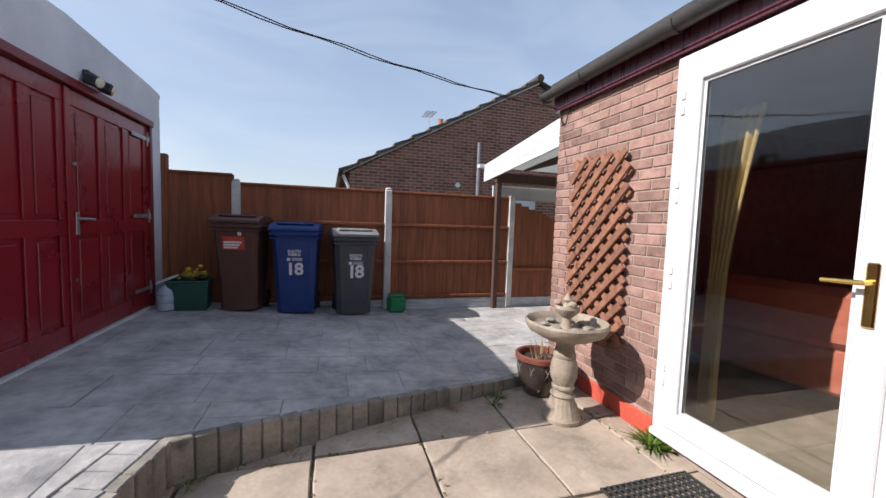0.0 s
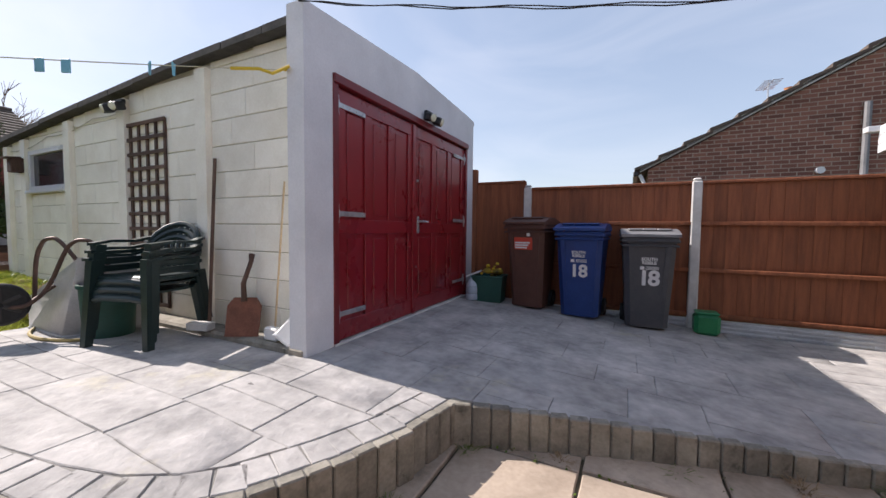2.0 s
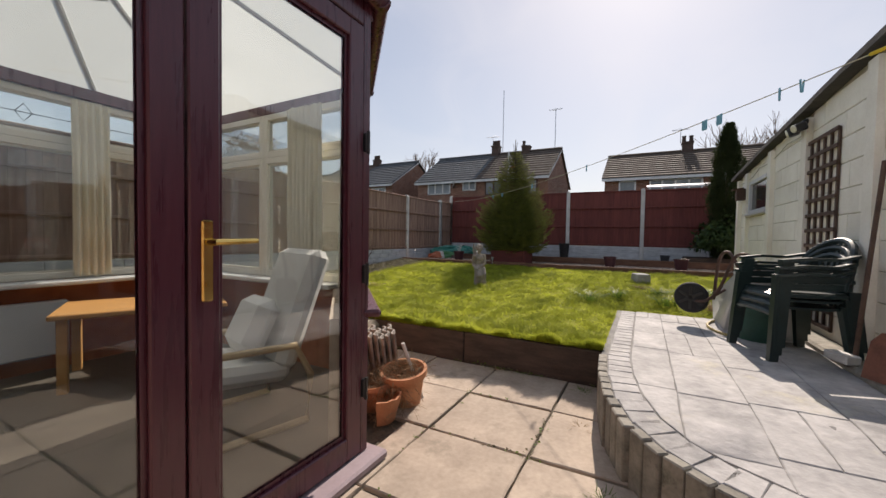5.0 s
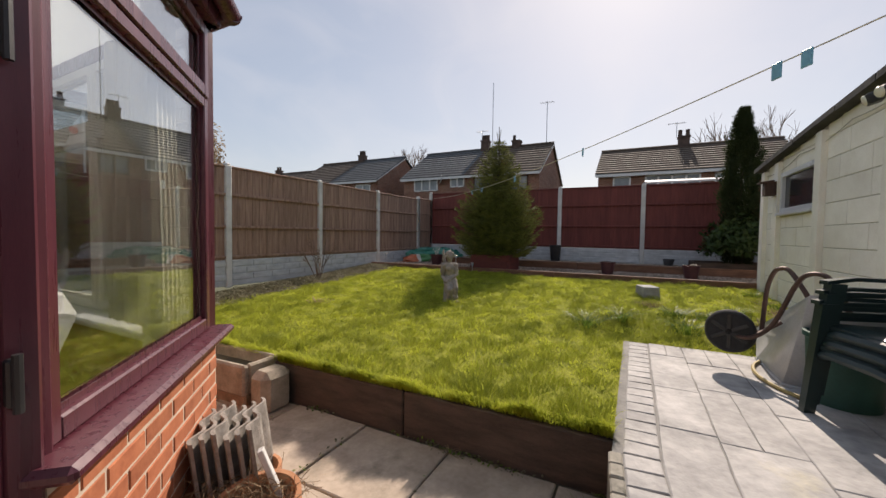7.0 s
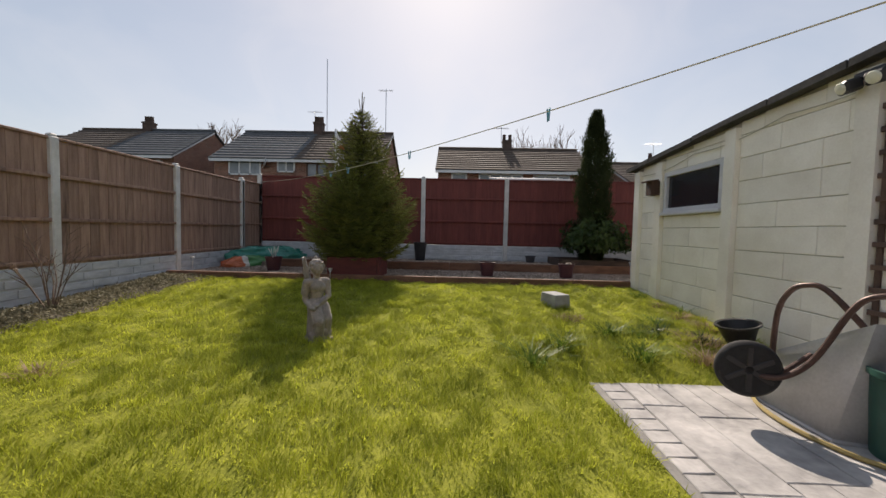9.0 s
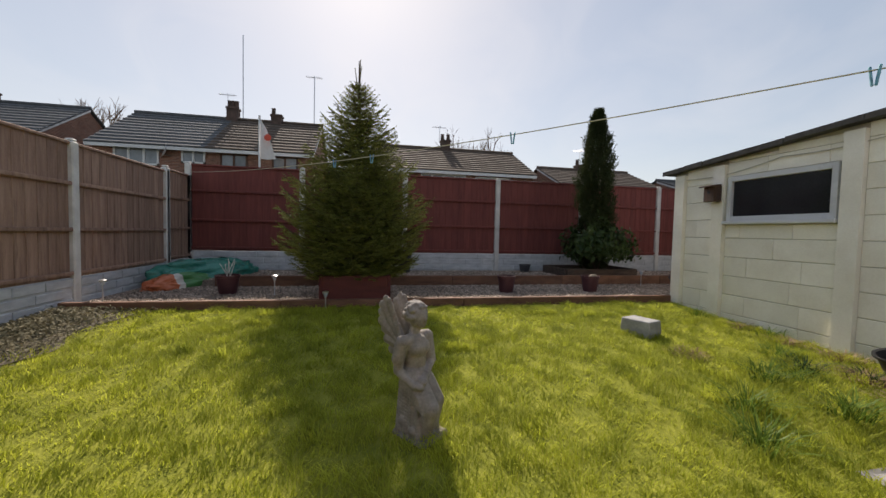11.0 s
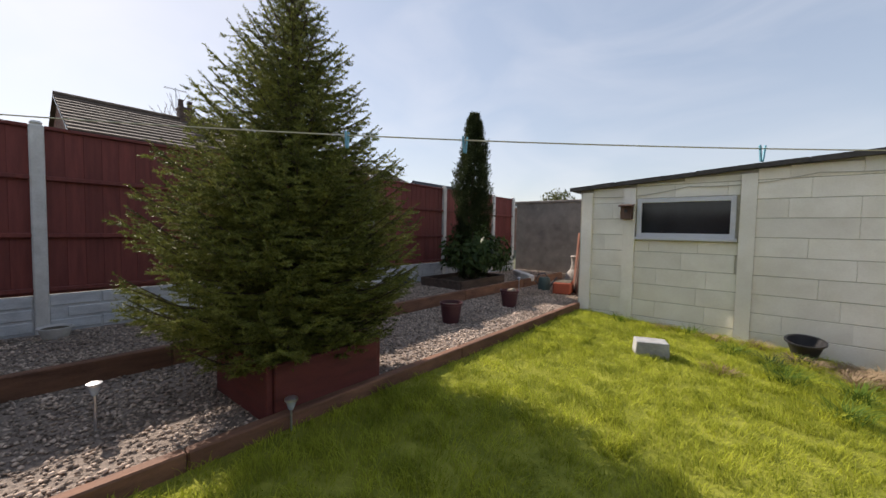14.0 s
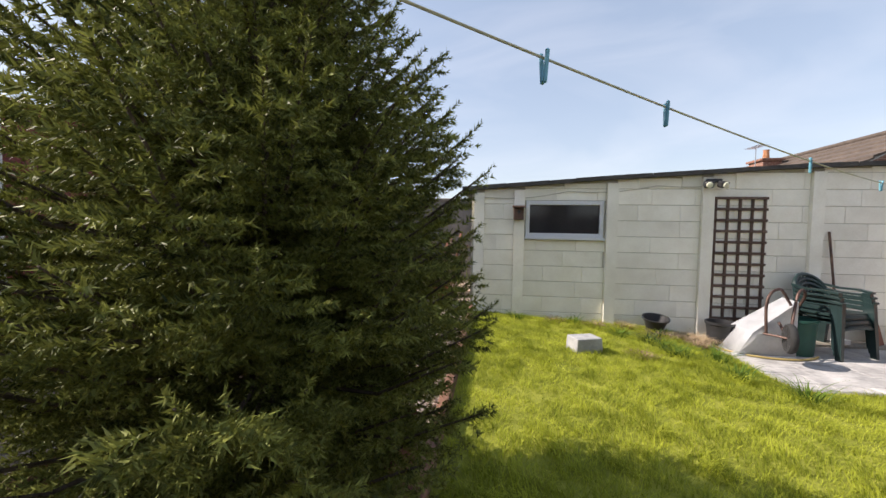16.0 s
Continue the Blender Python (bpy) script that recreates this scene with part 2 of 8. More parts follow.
def brickwork(name, a, b, mortar, course=0.075, length=0.225):
    """Far brickwork."""
    m, n, k, p = nodes_of(name)
    tc = n.new("ShaderNodeTexCoord")
    mp = n.new("ShaderNodeMapping")
    k.new(tc.outputs["Object"], mp.inputs[0])
    sep = n.new("ShaderNodeSeparateXYZ")
    k.new(mp.outputs[0], sep.inputs[0])
    ad = n.new("ShaderNodeMath")
    k.new(sep.outputs[0], ad.inputs[0])
    k.new(sep.outputs[1], ad.inputs[1])
    cmb = n.new("ShaderNodeCombineXYZ")
    k.new(ad.outputs[0], cmb.inputs[0])
    k.new(sep.outputs[2], cmb.inputs[1])
    br = n.new("ShaderNodeTexBrick")
    br.inputs["Color1"].default_value, br.inputs["Color2"].default_value, br.inputs["Mortar"].default_value = (*a, 1), (*b, 1), (*mortar, 1)
    br.inputs["Scale"].default_value = 1
    br.inputs["Mortar Size"].default_value, br.inputs["Brick Width"].default_value, br.inputs["Row Height"].default_value = 0.009, length, course
    k.new(cmb.outputs[0], br.inputs["Vector"])
    noi = n.new("ShaderNodeTexNoise")
    noi.inputs["Scale"].default_value = 1.3
    noi.inputs["Detail"].default_value = 6
    k.new(tc.outputs["Object"], noi.inputs["Vector"])
    hsv = n.new("ShaderNodeHueSaturation")
    mr = n.new("ShaderNodeMapRange")
    mr.inputs["To Min"].default_value, mr.inputs["To Max"].default_value = 0.6, 1.4
    k.new(noi.outputs[0], mr.inputs["Value"])
    k.new(mr.outputs[0], hsv.inputs["Value"])
    k.new(br.outputs[0], hsv.inputs["Color"])
    k.new(hsv.outputs[0], p.inputs["Base Color"])
    p.inputs["Roughness"].default_value = 0.9
    bp = n.new("ShaderNodeBump")
    bp.inputs["Distance"].default_value = 0.01
    bp.invert = True
    k.new(br.outputs["Fac"], bp.inputs["Height"])
    k.new(bp.outputs[0], p.inputs["Normal"])
    return m


M_SLAB = surf("sandstone_paving", (0.27, 0.215, 0.165), (0.47, 0.385, 0.305), 3.0, 0.9, 0.35, rand=0.12, spots=(2.6, 0.56, (0.20, 0.17, 0.13), 0.16), depth=0.010, fine=34)
M_DIRT = surf("soil_joint", (0.05, 0.042, 0.028), (0.14, 0.115, 0.075), 12, 0.95, 0.8, rand=0)
M_PATIO = surf("stamped_concrete", (0.23, 0.225, 0.22), (0.53, 0.51, 0.49), 3.0, 0.8, 0.8, rand=0.05, spots=(1.1, 0.60, (0.50, 0.46, 0.34), 0.14), depth=0.022, fine=16, space="World", spec=0.3)
M_PATIO_JOINT = surf("patio_joint", (0.13, 0.125, 0.12), (0.28, 0.27, 0.25), 5, 0.9, 0.4, rand=0)
M_KERB = surf("kerb_block", (0.15, 0.14, 0.115), (0.34, 0.315, 0.265), 7, 0.9, 0.5, rand=0.18, spots=(9, 0.58, (0.06, 0.06, 0.045), 0.15), depth=0.006)
M_BRICK = surf("house_brick", (0.19, 0.105, 0.082), (0.36, 0.225, 0.185), 9, 0.92, 0.5, rand=0.28, spots=(14, 0.60, (0.42, 0.33, 0.28), 0.2), depth=0.006)
M_MORTAR = surf("mortar", (0.27, 0.21, 0.175), (0.42, 0.345, 0.29), 10, 0.95, 0.4, rand=0)
M_BRICK_RED = surf("orange_brick", (0.30, 0.085, 0.035), (0.46, 0.16, 0.075), 12, 0.85, 0.35, rand=0.12, depth=0.004)
M_MORTAR_RED = surf("pale_mortar", (0.46, 0.36, 0.28), (0.60, 0.49, 0.39), 12, 0.95, 0.3, rand=0)
M_BLOCK = surf("cream_painted_block", (0.75, 0.71, 0.60), (0.91, 0.88, 0.78), 2.5, 0.85, 0.4, rand=0.05, spots=(3.2, 0.68, (0.52, 0.46, 0.34), 0.2), depth=0.006)
M_BLOCK_JOINT = surf("painted_joint", (0.38, 0.35, 0.27), (0.56, 0.52, 0.42), 6, 0.9, 0.3, rand=0)
M_RENDER = surf("pale_grey_render", (0.56, 0.57, 0.60), (0.72, 0.73, 0.76), 2.2, 0.85, 0.35, rand=0, spots=(3, 0.68, (0.44, 0.43, 0.42), 0.2), depth=0.004, space="World")
M_RED = surf("dark_red_gloss_paint", (0.20, 0.009, 0.014), (0.27, 0.016, 0.023), 2.0, 0.28, 0.12, rand=0.03, depth=0.003, coat=0.3)
M_RED_TRIM = surf("red_frame_paint", (0.12, 0.008, 0.012), (0.19, 0.014, 0.018), 3, 0.35, 0.2, rand=0.03, depth=0.003)
M_STEEL = surf("galvanised_steel", (0.42, 0.43, 0.45), (0.66, 0.67, 0.69), 14, 0.4, 0.15, metal=0.9, rand=0.05, depth=0.002)
M_FENCE = surf("orange_brown_fence", (0.17, 0.052, 0.022), (0.33, 0.112, 0.048), 3, 0.75, 0.5, rand=0.14, stretch=(7, 7, 0.7), depth=0.005)
M_FENCE_RED = surf("red_brown_fence", (0.12, 0.026, 0.022), (0.21, 0.052, 0.042), 3, 0.75, 0.5, rand=0.10, stretch=(7, 7, 0.7), depth=0.005)
M_FENCE_GREY = surf("weathered_fence", (0.21, 0.12, 0.085), (0.42, 0.27, 0.20), 3, 0.85, 0.6, rand=0.14, stretch=(6, 6, 0.6), spots=(1.4, 0.55, (0.13, 0.078, 0.058), 0.16), depth=0.005)
M_CONC = surf("concrete_post", (0.50, 0.49, 0.465), (0.70, 0.69, 0.665), 6, 0.9, 0.4, rand=0.08, depth=0.004)
M_GBOARD = surf("grey_gravel_board", (0.38, 0.40, 0.42), (0.62, 0.64, 0.66), 5, 0.9, 0.6, rand=0.08, depth=0.008, stretch=(1, 1, 2.5))
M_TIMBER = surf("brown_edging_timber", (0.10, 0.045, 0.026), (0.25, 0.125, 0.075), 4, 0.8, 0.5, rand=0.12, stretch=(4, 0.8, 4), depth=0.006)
M_PLANTER = surf("dark_red_stained_timber", (0.10, 0.022, 0.020), (0.18, 0.042, 0.035), 4, 0.75, 0.4, rand=0.1, stretch=(1, 1, 5), depth=0.005)
M_TIMBER_DARK = surf("dark_brown_timber", (0.045, 0.030, 0.022), (0.12, 0.082, 0.062), 5, 0.85, 0.6, rand=0.1, stretch=(4, 0.8, 4), depth=0.006)
M_WHITE = surf("white_upvc", (0.56, 0.57, 0.585), (0.65, 0.66, 0.67), 1.5, 0.28, 0.04, rand=0.02, depth=0.001)
M_BROWN = surf("rosewood_upvc", (0.062, 0.014, 0.023), (0.11, 0.029, 0.040), 3, 0.28, 0.15, rand=0.03, stretch=(12, 12, 0.8), depth=0.002)
M_CREAMWIN = surf("cream_inner_frame", (0.62, 0.60, 0.54), (0.72, 0.70, 0.64), 2, 0.4, 0.05, rand=0.02)
M_GUTTER = surf("grey_brown_gutter", (0.045, 0.04, 0.04), (0.085, 0.078, 0.076), 3, 0.4, 0.1, rand=0.05)
M_BLACK = surf("black_plastic", (0.012, 0.012, 0.013), (0.03, 0.03, 0.032), 8, 0.45, 0.1, rand=0.05)
M_RUBBER = surf("black_rubber", (0.012, 0.012, 0.012), (0.03, 0.03, 0.03), 20, 0.85, 0.4, rand=0.05)
M_GLASS = glass("window_glass")
# opaque glossy pane: the garage's unlit inside is put into its dark colour
M_PANE_UNLIT = surf("unlit_garage_pane", (0.012, 0.013, 0.016), (0.03, 0.032, 0.036), 1.5, 0.06, 0.0, rand=0)
M_FELT = surf("roofing_felt", (0.03, 0.03, 0.03), (0.08, 0.075, 0.07), 8, 0.95, 0.6, rand=0)
M_FARBRICK = brickwork("red_brown_brickwork", (0.15, 0.06, 0.043), (0.29, 0.125, 0.085), (0.36, 0.27, 0.21))
M_TILE = surf("brown_roof_tile", (0.06, 0.045, 0.036), (0.13, 0.10, 0.08), 4, 0.9, 0.4, rand=0.1)
M_SLATE = surf("grey_roof_tile", (0.055, 0.06, 0.068), (0.12, 0.13, 0.14), 4, 0.8, 0.4, rand=0.1)
M_BROWNBIN = surf("brown_bin_plastic", (0.085, 0.036, 0.026), (0.125, 0.058, 0.042), 5, 0.5, 0.15, rand=0.03)
M_BLUEBIN = surf("blue_bin_plastic", (0.008, 0.035, 0.16), (0.016, 0.055, 0.22), 5, 0.42, 0.15, rand=0.03)
M_GREYBIN = surf("grey_bin_plastic", (0.06, 0.063, 0.07), (0.09, 0.093, 0.10), 5, 0.5, 0.15, rand=0.03)
M_GREYLID = surf("faded_grey_lid", (0.15, 0.15, 0.155), (0.24, 0.24, 0.245), 5, 0.5, 0.15, rand=0.03)
M_GREENPL = surf("dark_green_plastic", (0.008, 0.020, 0.020), (0.016, 0.034, 0.034), 6, 0.35, 0.15, rand=0.05)
M_GREENBOX = surf("green_plastic_box", (0.010, 0.06, 0.045), (0.018, 0.09, 0.07), 6, 0.5, 0.15, rand=0.05)
M_GREENCAN = surf("bright_green_plastic", (0.01, 0.16, 0.06), (0.02, 0.24, 0.09), 6, 0.4, 0.1, rand=0.05)
M_PAPER = surf("white_print", (0.70, 0.70, 0.69), (0.80, 0.80, 0.79), 5, 0.6, 0.05, rand=0)
M_REDPRINT = surf("red_print", (0.55, 0.06, 0.03), (0.65, 0.09, 0.05), 5, 0.6, 0.05, rand=0)
M_STONE = surf("cast_stone", (0.20, 0.165, 0.125), (0.40, 0.335, 0.26), 7, 0.92, 0.6, rand=0.05, spots=(6, 0.60, (0.12, 0.115, 0.09), 0.18), depth=0.008)
M_STATUE = surf("weathered_grey_stone", (0.20, 0.175, 0.15), (0.40, 0.36, 0.32), 14, 0.95, 0.7, rand=0.05, spots=(10, 0.58, (0.08, 0.08, 0.065), 0.2), depth=0.008)
M_TERRA = surf("terracotta", (0.40, 0.16, 0.075), (0.58, 0.29, 0.15), 6, 0.85, 0.3, rand=0.08, spots=(7, 0.62, (0.50, 0.36, 0.26), 0.2))
M_PURPLEPOT = surf("purple_brown_plastic_pot", (0.055, 0.016, 0.022), (0.095, 0.03, 0.036), 6, 0.5, 0.2, rand=0.08)
M_GLAZE = surf("dark_glazed_pot", (0.028, 0.02, 0.018), (0.06, 0.042, 0.035), 8, 0.25, 0.2, rand=0.05, coat=0.3)
M_GLAZE_RIM = surf("red_brown_glaze", (0.11, 0.035, 0.024), (0.20, 0.07, 0.045), 8, 0.3, 0.2, rand=0.05)
M_RUST = surf("rusty_steel", (0.12, 0.045, 0.028), (0.26, 0.11, 0.07), 9, 0.75, 0.4, metal=0.2, rand=0.05)
M_TREL = surf("red_brown_trellis_wood", (0.15, 0.06, 0.035), (0.32, 0.15, 0.09), 5, 0.85, 0.5, rand=0.18, stretch=(3, 3, 3), depth=0.004)
M_TREL_DARK = surf("dark_trellis_wood", (0.06, 0.035, 0.026), (0.13, 0.08, 0.058), 5, 0.85, 0.5, rand=0.18, depth=0.004)
M_WOODDARK = surf("dark_brown_wood", (0.05, 0.026, 0.018), (0.12, 0.065, 0.045), 5, 0.8, 0.5, rand=0.1, stretch=(8, 8, 0.8))
M_BARROW = surf("galvanised_tray", (0.40, 0.41, 0.43), (0.60, 0.61, 0.63), 4, 0.45, 0.2, metal=0.35, rand=0.03, spots=(5, 0.68, (0.30, 0.22, 0.17), 0.15))
M_BARROW_FRAME = surf("worn_brown_tube", (0.05, 0.028, 0.022), (0.13, 0.075, 0.06), 12, 0.5, 0.2, metal=0.4, rand=0.05)
M_BRASS = surf("polished_brass", (0.62, 0.40, 0.10), (0.78, 0.54, 0.18), 10, 0.2, 0.05, metal=1.0, rand=0)
M_GRAVELS = surf("mixed_gravel_stones", (0.22, 0.165, 0.13), (0.52, 0.42, 0.34), 2, 0.9, 0.3, rand=0.65, island=True)
M_GRAVELB = surf("gravel_bed", (0.14, 0.11, 0.09), (0.34, 0.275, 0.225), 40, 0.95, 0.9, rand=0, depth=0.02)
M_GRASS = leafy("lawn_blades", (0.17, 0.215, 0.024), (0.57, 0.60, 0.080), 0.56, 0.6, 4.0)
M_TURF = surf("turf", (0.14, 0.16, 0.025), (0.31, 0.315, 0.055), 5, 0.95, 0.7, rand=0, spec=0.05, depth=0.02, space="World", fine=90)
M_SPRUCE = leafy("spruce_needles", (0.020, 0.031, 0.012), (0.31, 0.33, 0.080), 0.19, 0.5, 7.0)
M_CYPRESS = leafy("cypress_sprays", (0.018, 0.030, 0.012), (0.055, 0.070, 0.026), 0.25, 0.6)
M_LAUREL = leafy("laurel_leaves", (0.02, 0.045, 0.016), (0.075, 0.11, 0.035), 0.25, 0.3)
M_IVY = leafy("ivy_leaves", (0.03, 0.045, 0.018), (0.12, 0.13, 0.05), 0.25, 0.45)
M_LITTER = leafy("dead_leaf_litter", (0.055, 0.055, 0.028), (0.30, 0.27, 0.18), 0.2, 0.7, 5.0)
M_WEED = leafy("weed_leaves", (0.05, 0.10, 0.015), (0.16, 0.24, 0.04), 0.35, 0.45)
M_STRAW = leafy("dead_stems", (0.17, 0.11, 0.065), (0.48, 0.37, 0.24), 0.2, 0.8)
M_BARK = surf("bark", (0.05, 0.035, 0.025), (0.11, 0.08, 0.06), 12, 0.95, 0.8, rand=0.05, stretch=(3, 3, 0.6))
M_TWIG = surf("bare_twig", (0.12, 0.08, 0.06), (0.20, 0.14, 0.10), 12, 0.9, 0.4, rand=0.05)
M_YELLOW = surf("yellow_cord", (0.60, 0.42, 0.02), (0.72, 0.52, 0.04), 20, 0.6, 0.1, rand=0)
M_CORD = surf("pale_line_cord", (0.45, 0.42, 0.30), (0.58, 0.54, 0.38), 20, 0.7, 0.1, rand=0)
M_PEG = surf("pale_blue_peg", (0.12, 0.34, 0.44), (0.18, 0.44, 0.54), 10, 0.5, 0.1, rand=0.1)
M_TARP = surf("green_plastic_sheet", (0.012, 0.15, 0.115), (0.05, 0.30, 0.235), 3, 0.28, 0.6, rand=0.05, spots=(2.5, 0.64, (0.42, 0.46, 0.44), 0.06), depth=0.02)
M_SACK, n_, k_, p_ = nodes_of("banded_sack_print")   # printed bands along the sack, edges bent by noise
tc_ = n_.new("ShaderNodeTexCoord")
wv_ = n_.new("ShaderNodeTexNoise")
wv_.inputs["Scale"].default_value, wv_.inputs["Detail"].default_value = 5.0, 5
sx_ = n_.new("ShaderNodeSeparateXYZ")
ma_ = n_.new("ShaderNodeMath")
ma_.operation = "MULTIPLY_ADD"
ma_.inputs[1].default_value = 0.22
rp0 = n_.new("ShaderNodeValToRGB")
rp0.color_ramp.interpolation = "CONSTANT"
for pos_, col_ in ((0.0, (0.66, 0.65, 0.60, 1)), (0.25, (0.05, 0.20, 0.06, 1)), (0.68, (0.62, 0.60, 0.54, 1)), (0.76, (0.55, 0.15, 0.06, 1))):
    el_ = rp0.color_ramp.elements.new(pos_) if pos_ else rp0.color_ramp.elements[0]
    el_.color = col_
rp0.color_ramp.elements.remove(rp0.color_ramp.elements[-1])
k_.new(tc_.outputs["Object"], sx_.inputs[0])
k_.new(tc_.outputs["Object"], wv_.inputs["Vector"])
k_.new(wv_.outputs[0], ma_.inputs[0])
k_.new(sx_.outputs[0], ma_.inputs[2])
half_ = n_.new("ShaderNodeMath")
half_.inputs[1].default_value = 0.5
k_.new(ma_.outputs[0], half_.inputs[0])
k_.new(half_.outputs[0], rp0.inputs[0])
k_.new(rp0.outputs[0], p_.inputs["Base Color"])
p_.inputs["Roughness"].default_value = 0.35
M_CABLE = surf("black_cable", (0.01, 0.01, 0.012), (0.02, 0.02, 0.024), 10, 0.6, 0, rand=0)
M_PLASTER = surf("cream_plaster", (0.58, 0.54, 0.46), (0.68, 0.64, 0.56), 2, 0.9, 0.1, rand=0)
M_CARPET = surf("beige_room_carpet", (0.20, 0.165, 0.12), (0.32, 0.27, 0.20), 8, 0.95, 0.3, rand=0)
M_FLOORTILE = surf("grey_brown_floor_tile", (0.075, 0.065, 0.055), (0.13, 0.115, 0.095), 3, 0.45, 0.1, rand=0.04)
M_CURTAIN = surf("yellow_curtain", (0.38, 0.28, 0.11), (0.52, 0.40, 0.18), 6, 0.9, 0.2, rand=0)
M_BLIND = surf("cream_blind", (0.64, 0.61, 0.50), (0.78, 0.75, 0.64), 6, 0.85, 0.2, rand=0.03)
M_SOFA = surf("salmon_sofa_fabric", (0.38, 0.10, 0.06), (0.50, 0.16, 0.10), 10, 0.9, 0.2, rand=0)
M_CUSHION = surf("grey_cushion_fabric", (0.66, 0.65, 0.62), (0.80, 0.79, 0.76), 7, 0.9, 0.3, rand=0.05)
M_PINE = surf("pine_wood", (0.42, 0.20, 0.06), (0.60, 0.32, 0.11), 3, 0.45, 0.15, rand=0.05, stretch=(1, 8, 8))
M_BEECH = surf("pale_beech", (0.50, 0.36, 0.20), (0.62, 0.47, 0.28), 3, 0.45, 0.1, rand=0.03)
M_POLY = leafy("opal_roof_sheet", (0.60, 0.62, 0.59), (0.70, 0.72, 0.69), 0.60, 0.4)
M_ENDWALL = surf("dark_grey_block_wall", (0.12, 0.105, 0.095), (0.25, 0.225, 0.20), 3, 0.95, 0.5, rand=0.05, spots=(2, 0.6, (0.32, 0.28, 0.24), 0.2))
M_REDPAINT = surf("worn_red_masonry_paint", (0.40, 0.055, 0.03), (0.55, 0.10, 0.06), 8, 0.8, 0.4, rand=0, spots=(7, 0.63, (0.28, 0.17, 0.12), 0.06))
M_FLAG = surf("white_flag_cloth", (0.62, 0.60, 0.60), (0.74, 0.72, 0.72), 4, 0.9, 0.1, rand=0)
M_GLOVE = surf("yellow_black_gloves", (0.02, 0.02, 0.02), (0.62, 0.48, 0.03), 8, 0.8, 0.2, rand=0, fine=6)
M_CLEARPL = surf("cloudy_bottle_plastic", (0.35, 0.42, 0.50), (0.50, 0.56, 0.64), 4, 0.2, 0.1, rand=0)


# ---- levels ----
def patio_z(x, y=0.0):
    return max(0.09, min(0.315, 0.17 - 0.07 * x))


def lawn_z(x, y=0.0):
    z = 0.29 + 0.056 * max(0.0, -3.0 - x) + 0.012 * math.sin(1.7 * x + 0.6 * y) * math.cos(1.3 * y)
    gap = math.hypot(max(0.0, PATIO_X0 - x), max(0.0, PATIO_Y0 - y))
    k = min(1.0, gap / 0.6)
    return z * k + (patio_z(x) - 0.012) * (1 - k)


LAWN_X0, LAWN_X1, LAWN_Y0, LAWN_Y1 = -8.03, -2.92, -5.08, 2.26
PATIO_X0, PATIO_Y0 = -4.92, 0.47      # corner of the patio in the lawn
GARAGE_X, GARAGE_Y, GARAGE_END = -2.10, 2.27, -8.08
FENCE_X, FENCE_Y, BACK_Y = -11.12, -5.17, 5.30
HOUSE_X, HOUSE_Y = 1.90, 3.12

# ---- ground ----
g = Mesh()
g.add([(-600, -600, -0.06), (600, -600, -0.06), (600, 600, -0.06), (-600, 600, -0.06)], [(0, 1, 2, 3)])
structure("ground", g, surf("far_ground", (0.05, 0.06, 0.025), (0.11, 0.11, 0.06), 0.2, 0.95, 0.2, rand=0), "brown-green ground beneath and beyond the garden", "ground")

bed = Mesh().box(-3.0, -3.4, -0.055, 2.0, 2.95, -0.022)
structure("terrace_bed", bed, M_DIRT, "dark soil showing in the joints of the paving", "soil")


def clip(poly, nx, ny, d):
    """The part of a plan outline where nx * x + ny * y >= d."""
    out = []
    for i, p in enumerate(poly):
        q = poly[(i + 1) % len(poly)]
        a, b = nx * p[0] + ny * p[1] - d, nx * q[0] + ny * q[1] - d
        if a >= 0:
            out.append(p)
        if a * b < 0:
            t = a / (a - b)
            out.append((p[0] + (q[0] - p[0]) * t, p[1] + (q[1] - p[1]) * t))
    return out


# kerb line round the raised patio, from the lawn to the house
CURVE = [(-2.74, 0.47), (-2.35, 0.50), (-1.97, 0.56), (-1.68, 0.66), (-1.46, 0.81), (-1.33, 0.96), (-1.24, 1.13), (-1.15, 1.32), (-1.04, 1.62), (-0.95, 2.08)]
LINE = [(-0.95, 2.08), (-0.44, 2.26), (0.45, 2.52), (1.04, 2.67), (1.53, 2.80), (1.90, 2.90)]
outline = CURVE + LINE[1:] + [(1.90, 3.14), (8.0, 3.14), (8.0, 5.42), (-2.16, 5.42), (-2.16, 2.2), (PATIO_X0, 2.2), (PATIO_X0, PATIO_Y0)]
bm = bmesh.new()
loop = [bm.verts.new((x, y, patio_z(x) - 0.006)) for x, y in outline]
top = bm.faces.new(loop)
res = bmesh.ops.extrude_face_region(bm, geom=[top])
for v in res["geom"]:
    if isinstance(v, bmesh.types.BMVert):
        v.co.z = -0.05
bmesh.ops.triangulate(bm, faces=bm.faces)
for x in (-3.5, -3.0, -2.5, -2.07, -1.5, -1.0, -0.5, 0.0, 0.5, 1.0, 1.14):
    bmesh.ops.bisect_plane(bm, geom=bm.verts[:] + bm.edges[:] + bm.faces[:], plane_co=(x, 0, 0), plane_no=(1, 0, 0))
for v in bm.verts:
    if v.co.z > 0:
        v.co.z = patio_z(v.co.x) - 0.006
bmesh.ops.recalc_face_normals(bm, faces=bm.faces)
me = bpy.data.meshes.new("patio")
bm.to_mesh(me)
bm.free()
me.materials.append(M_PATIO_JOINT)
patio = tagged(new("patio", me), "raised grey stamped-concrete patio beside the garage", "patio", "", "structure")

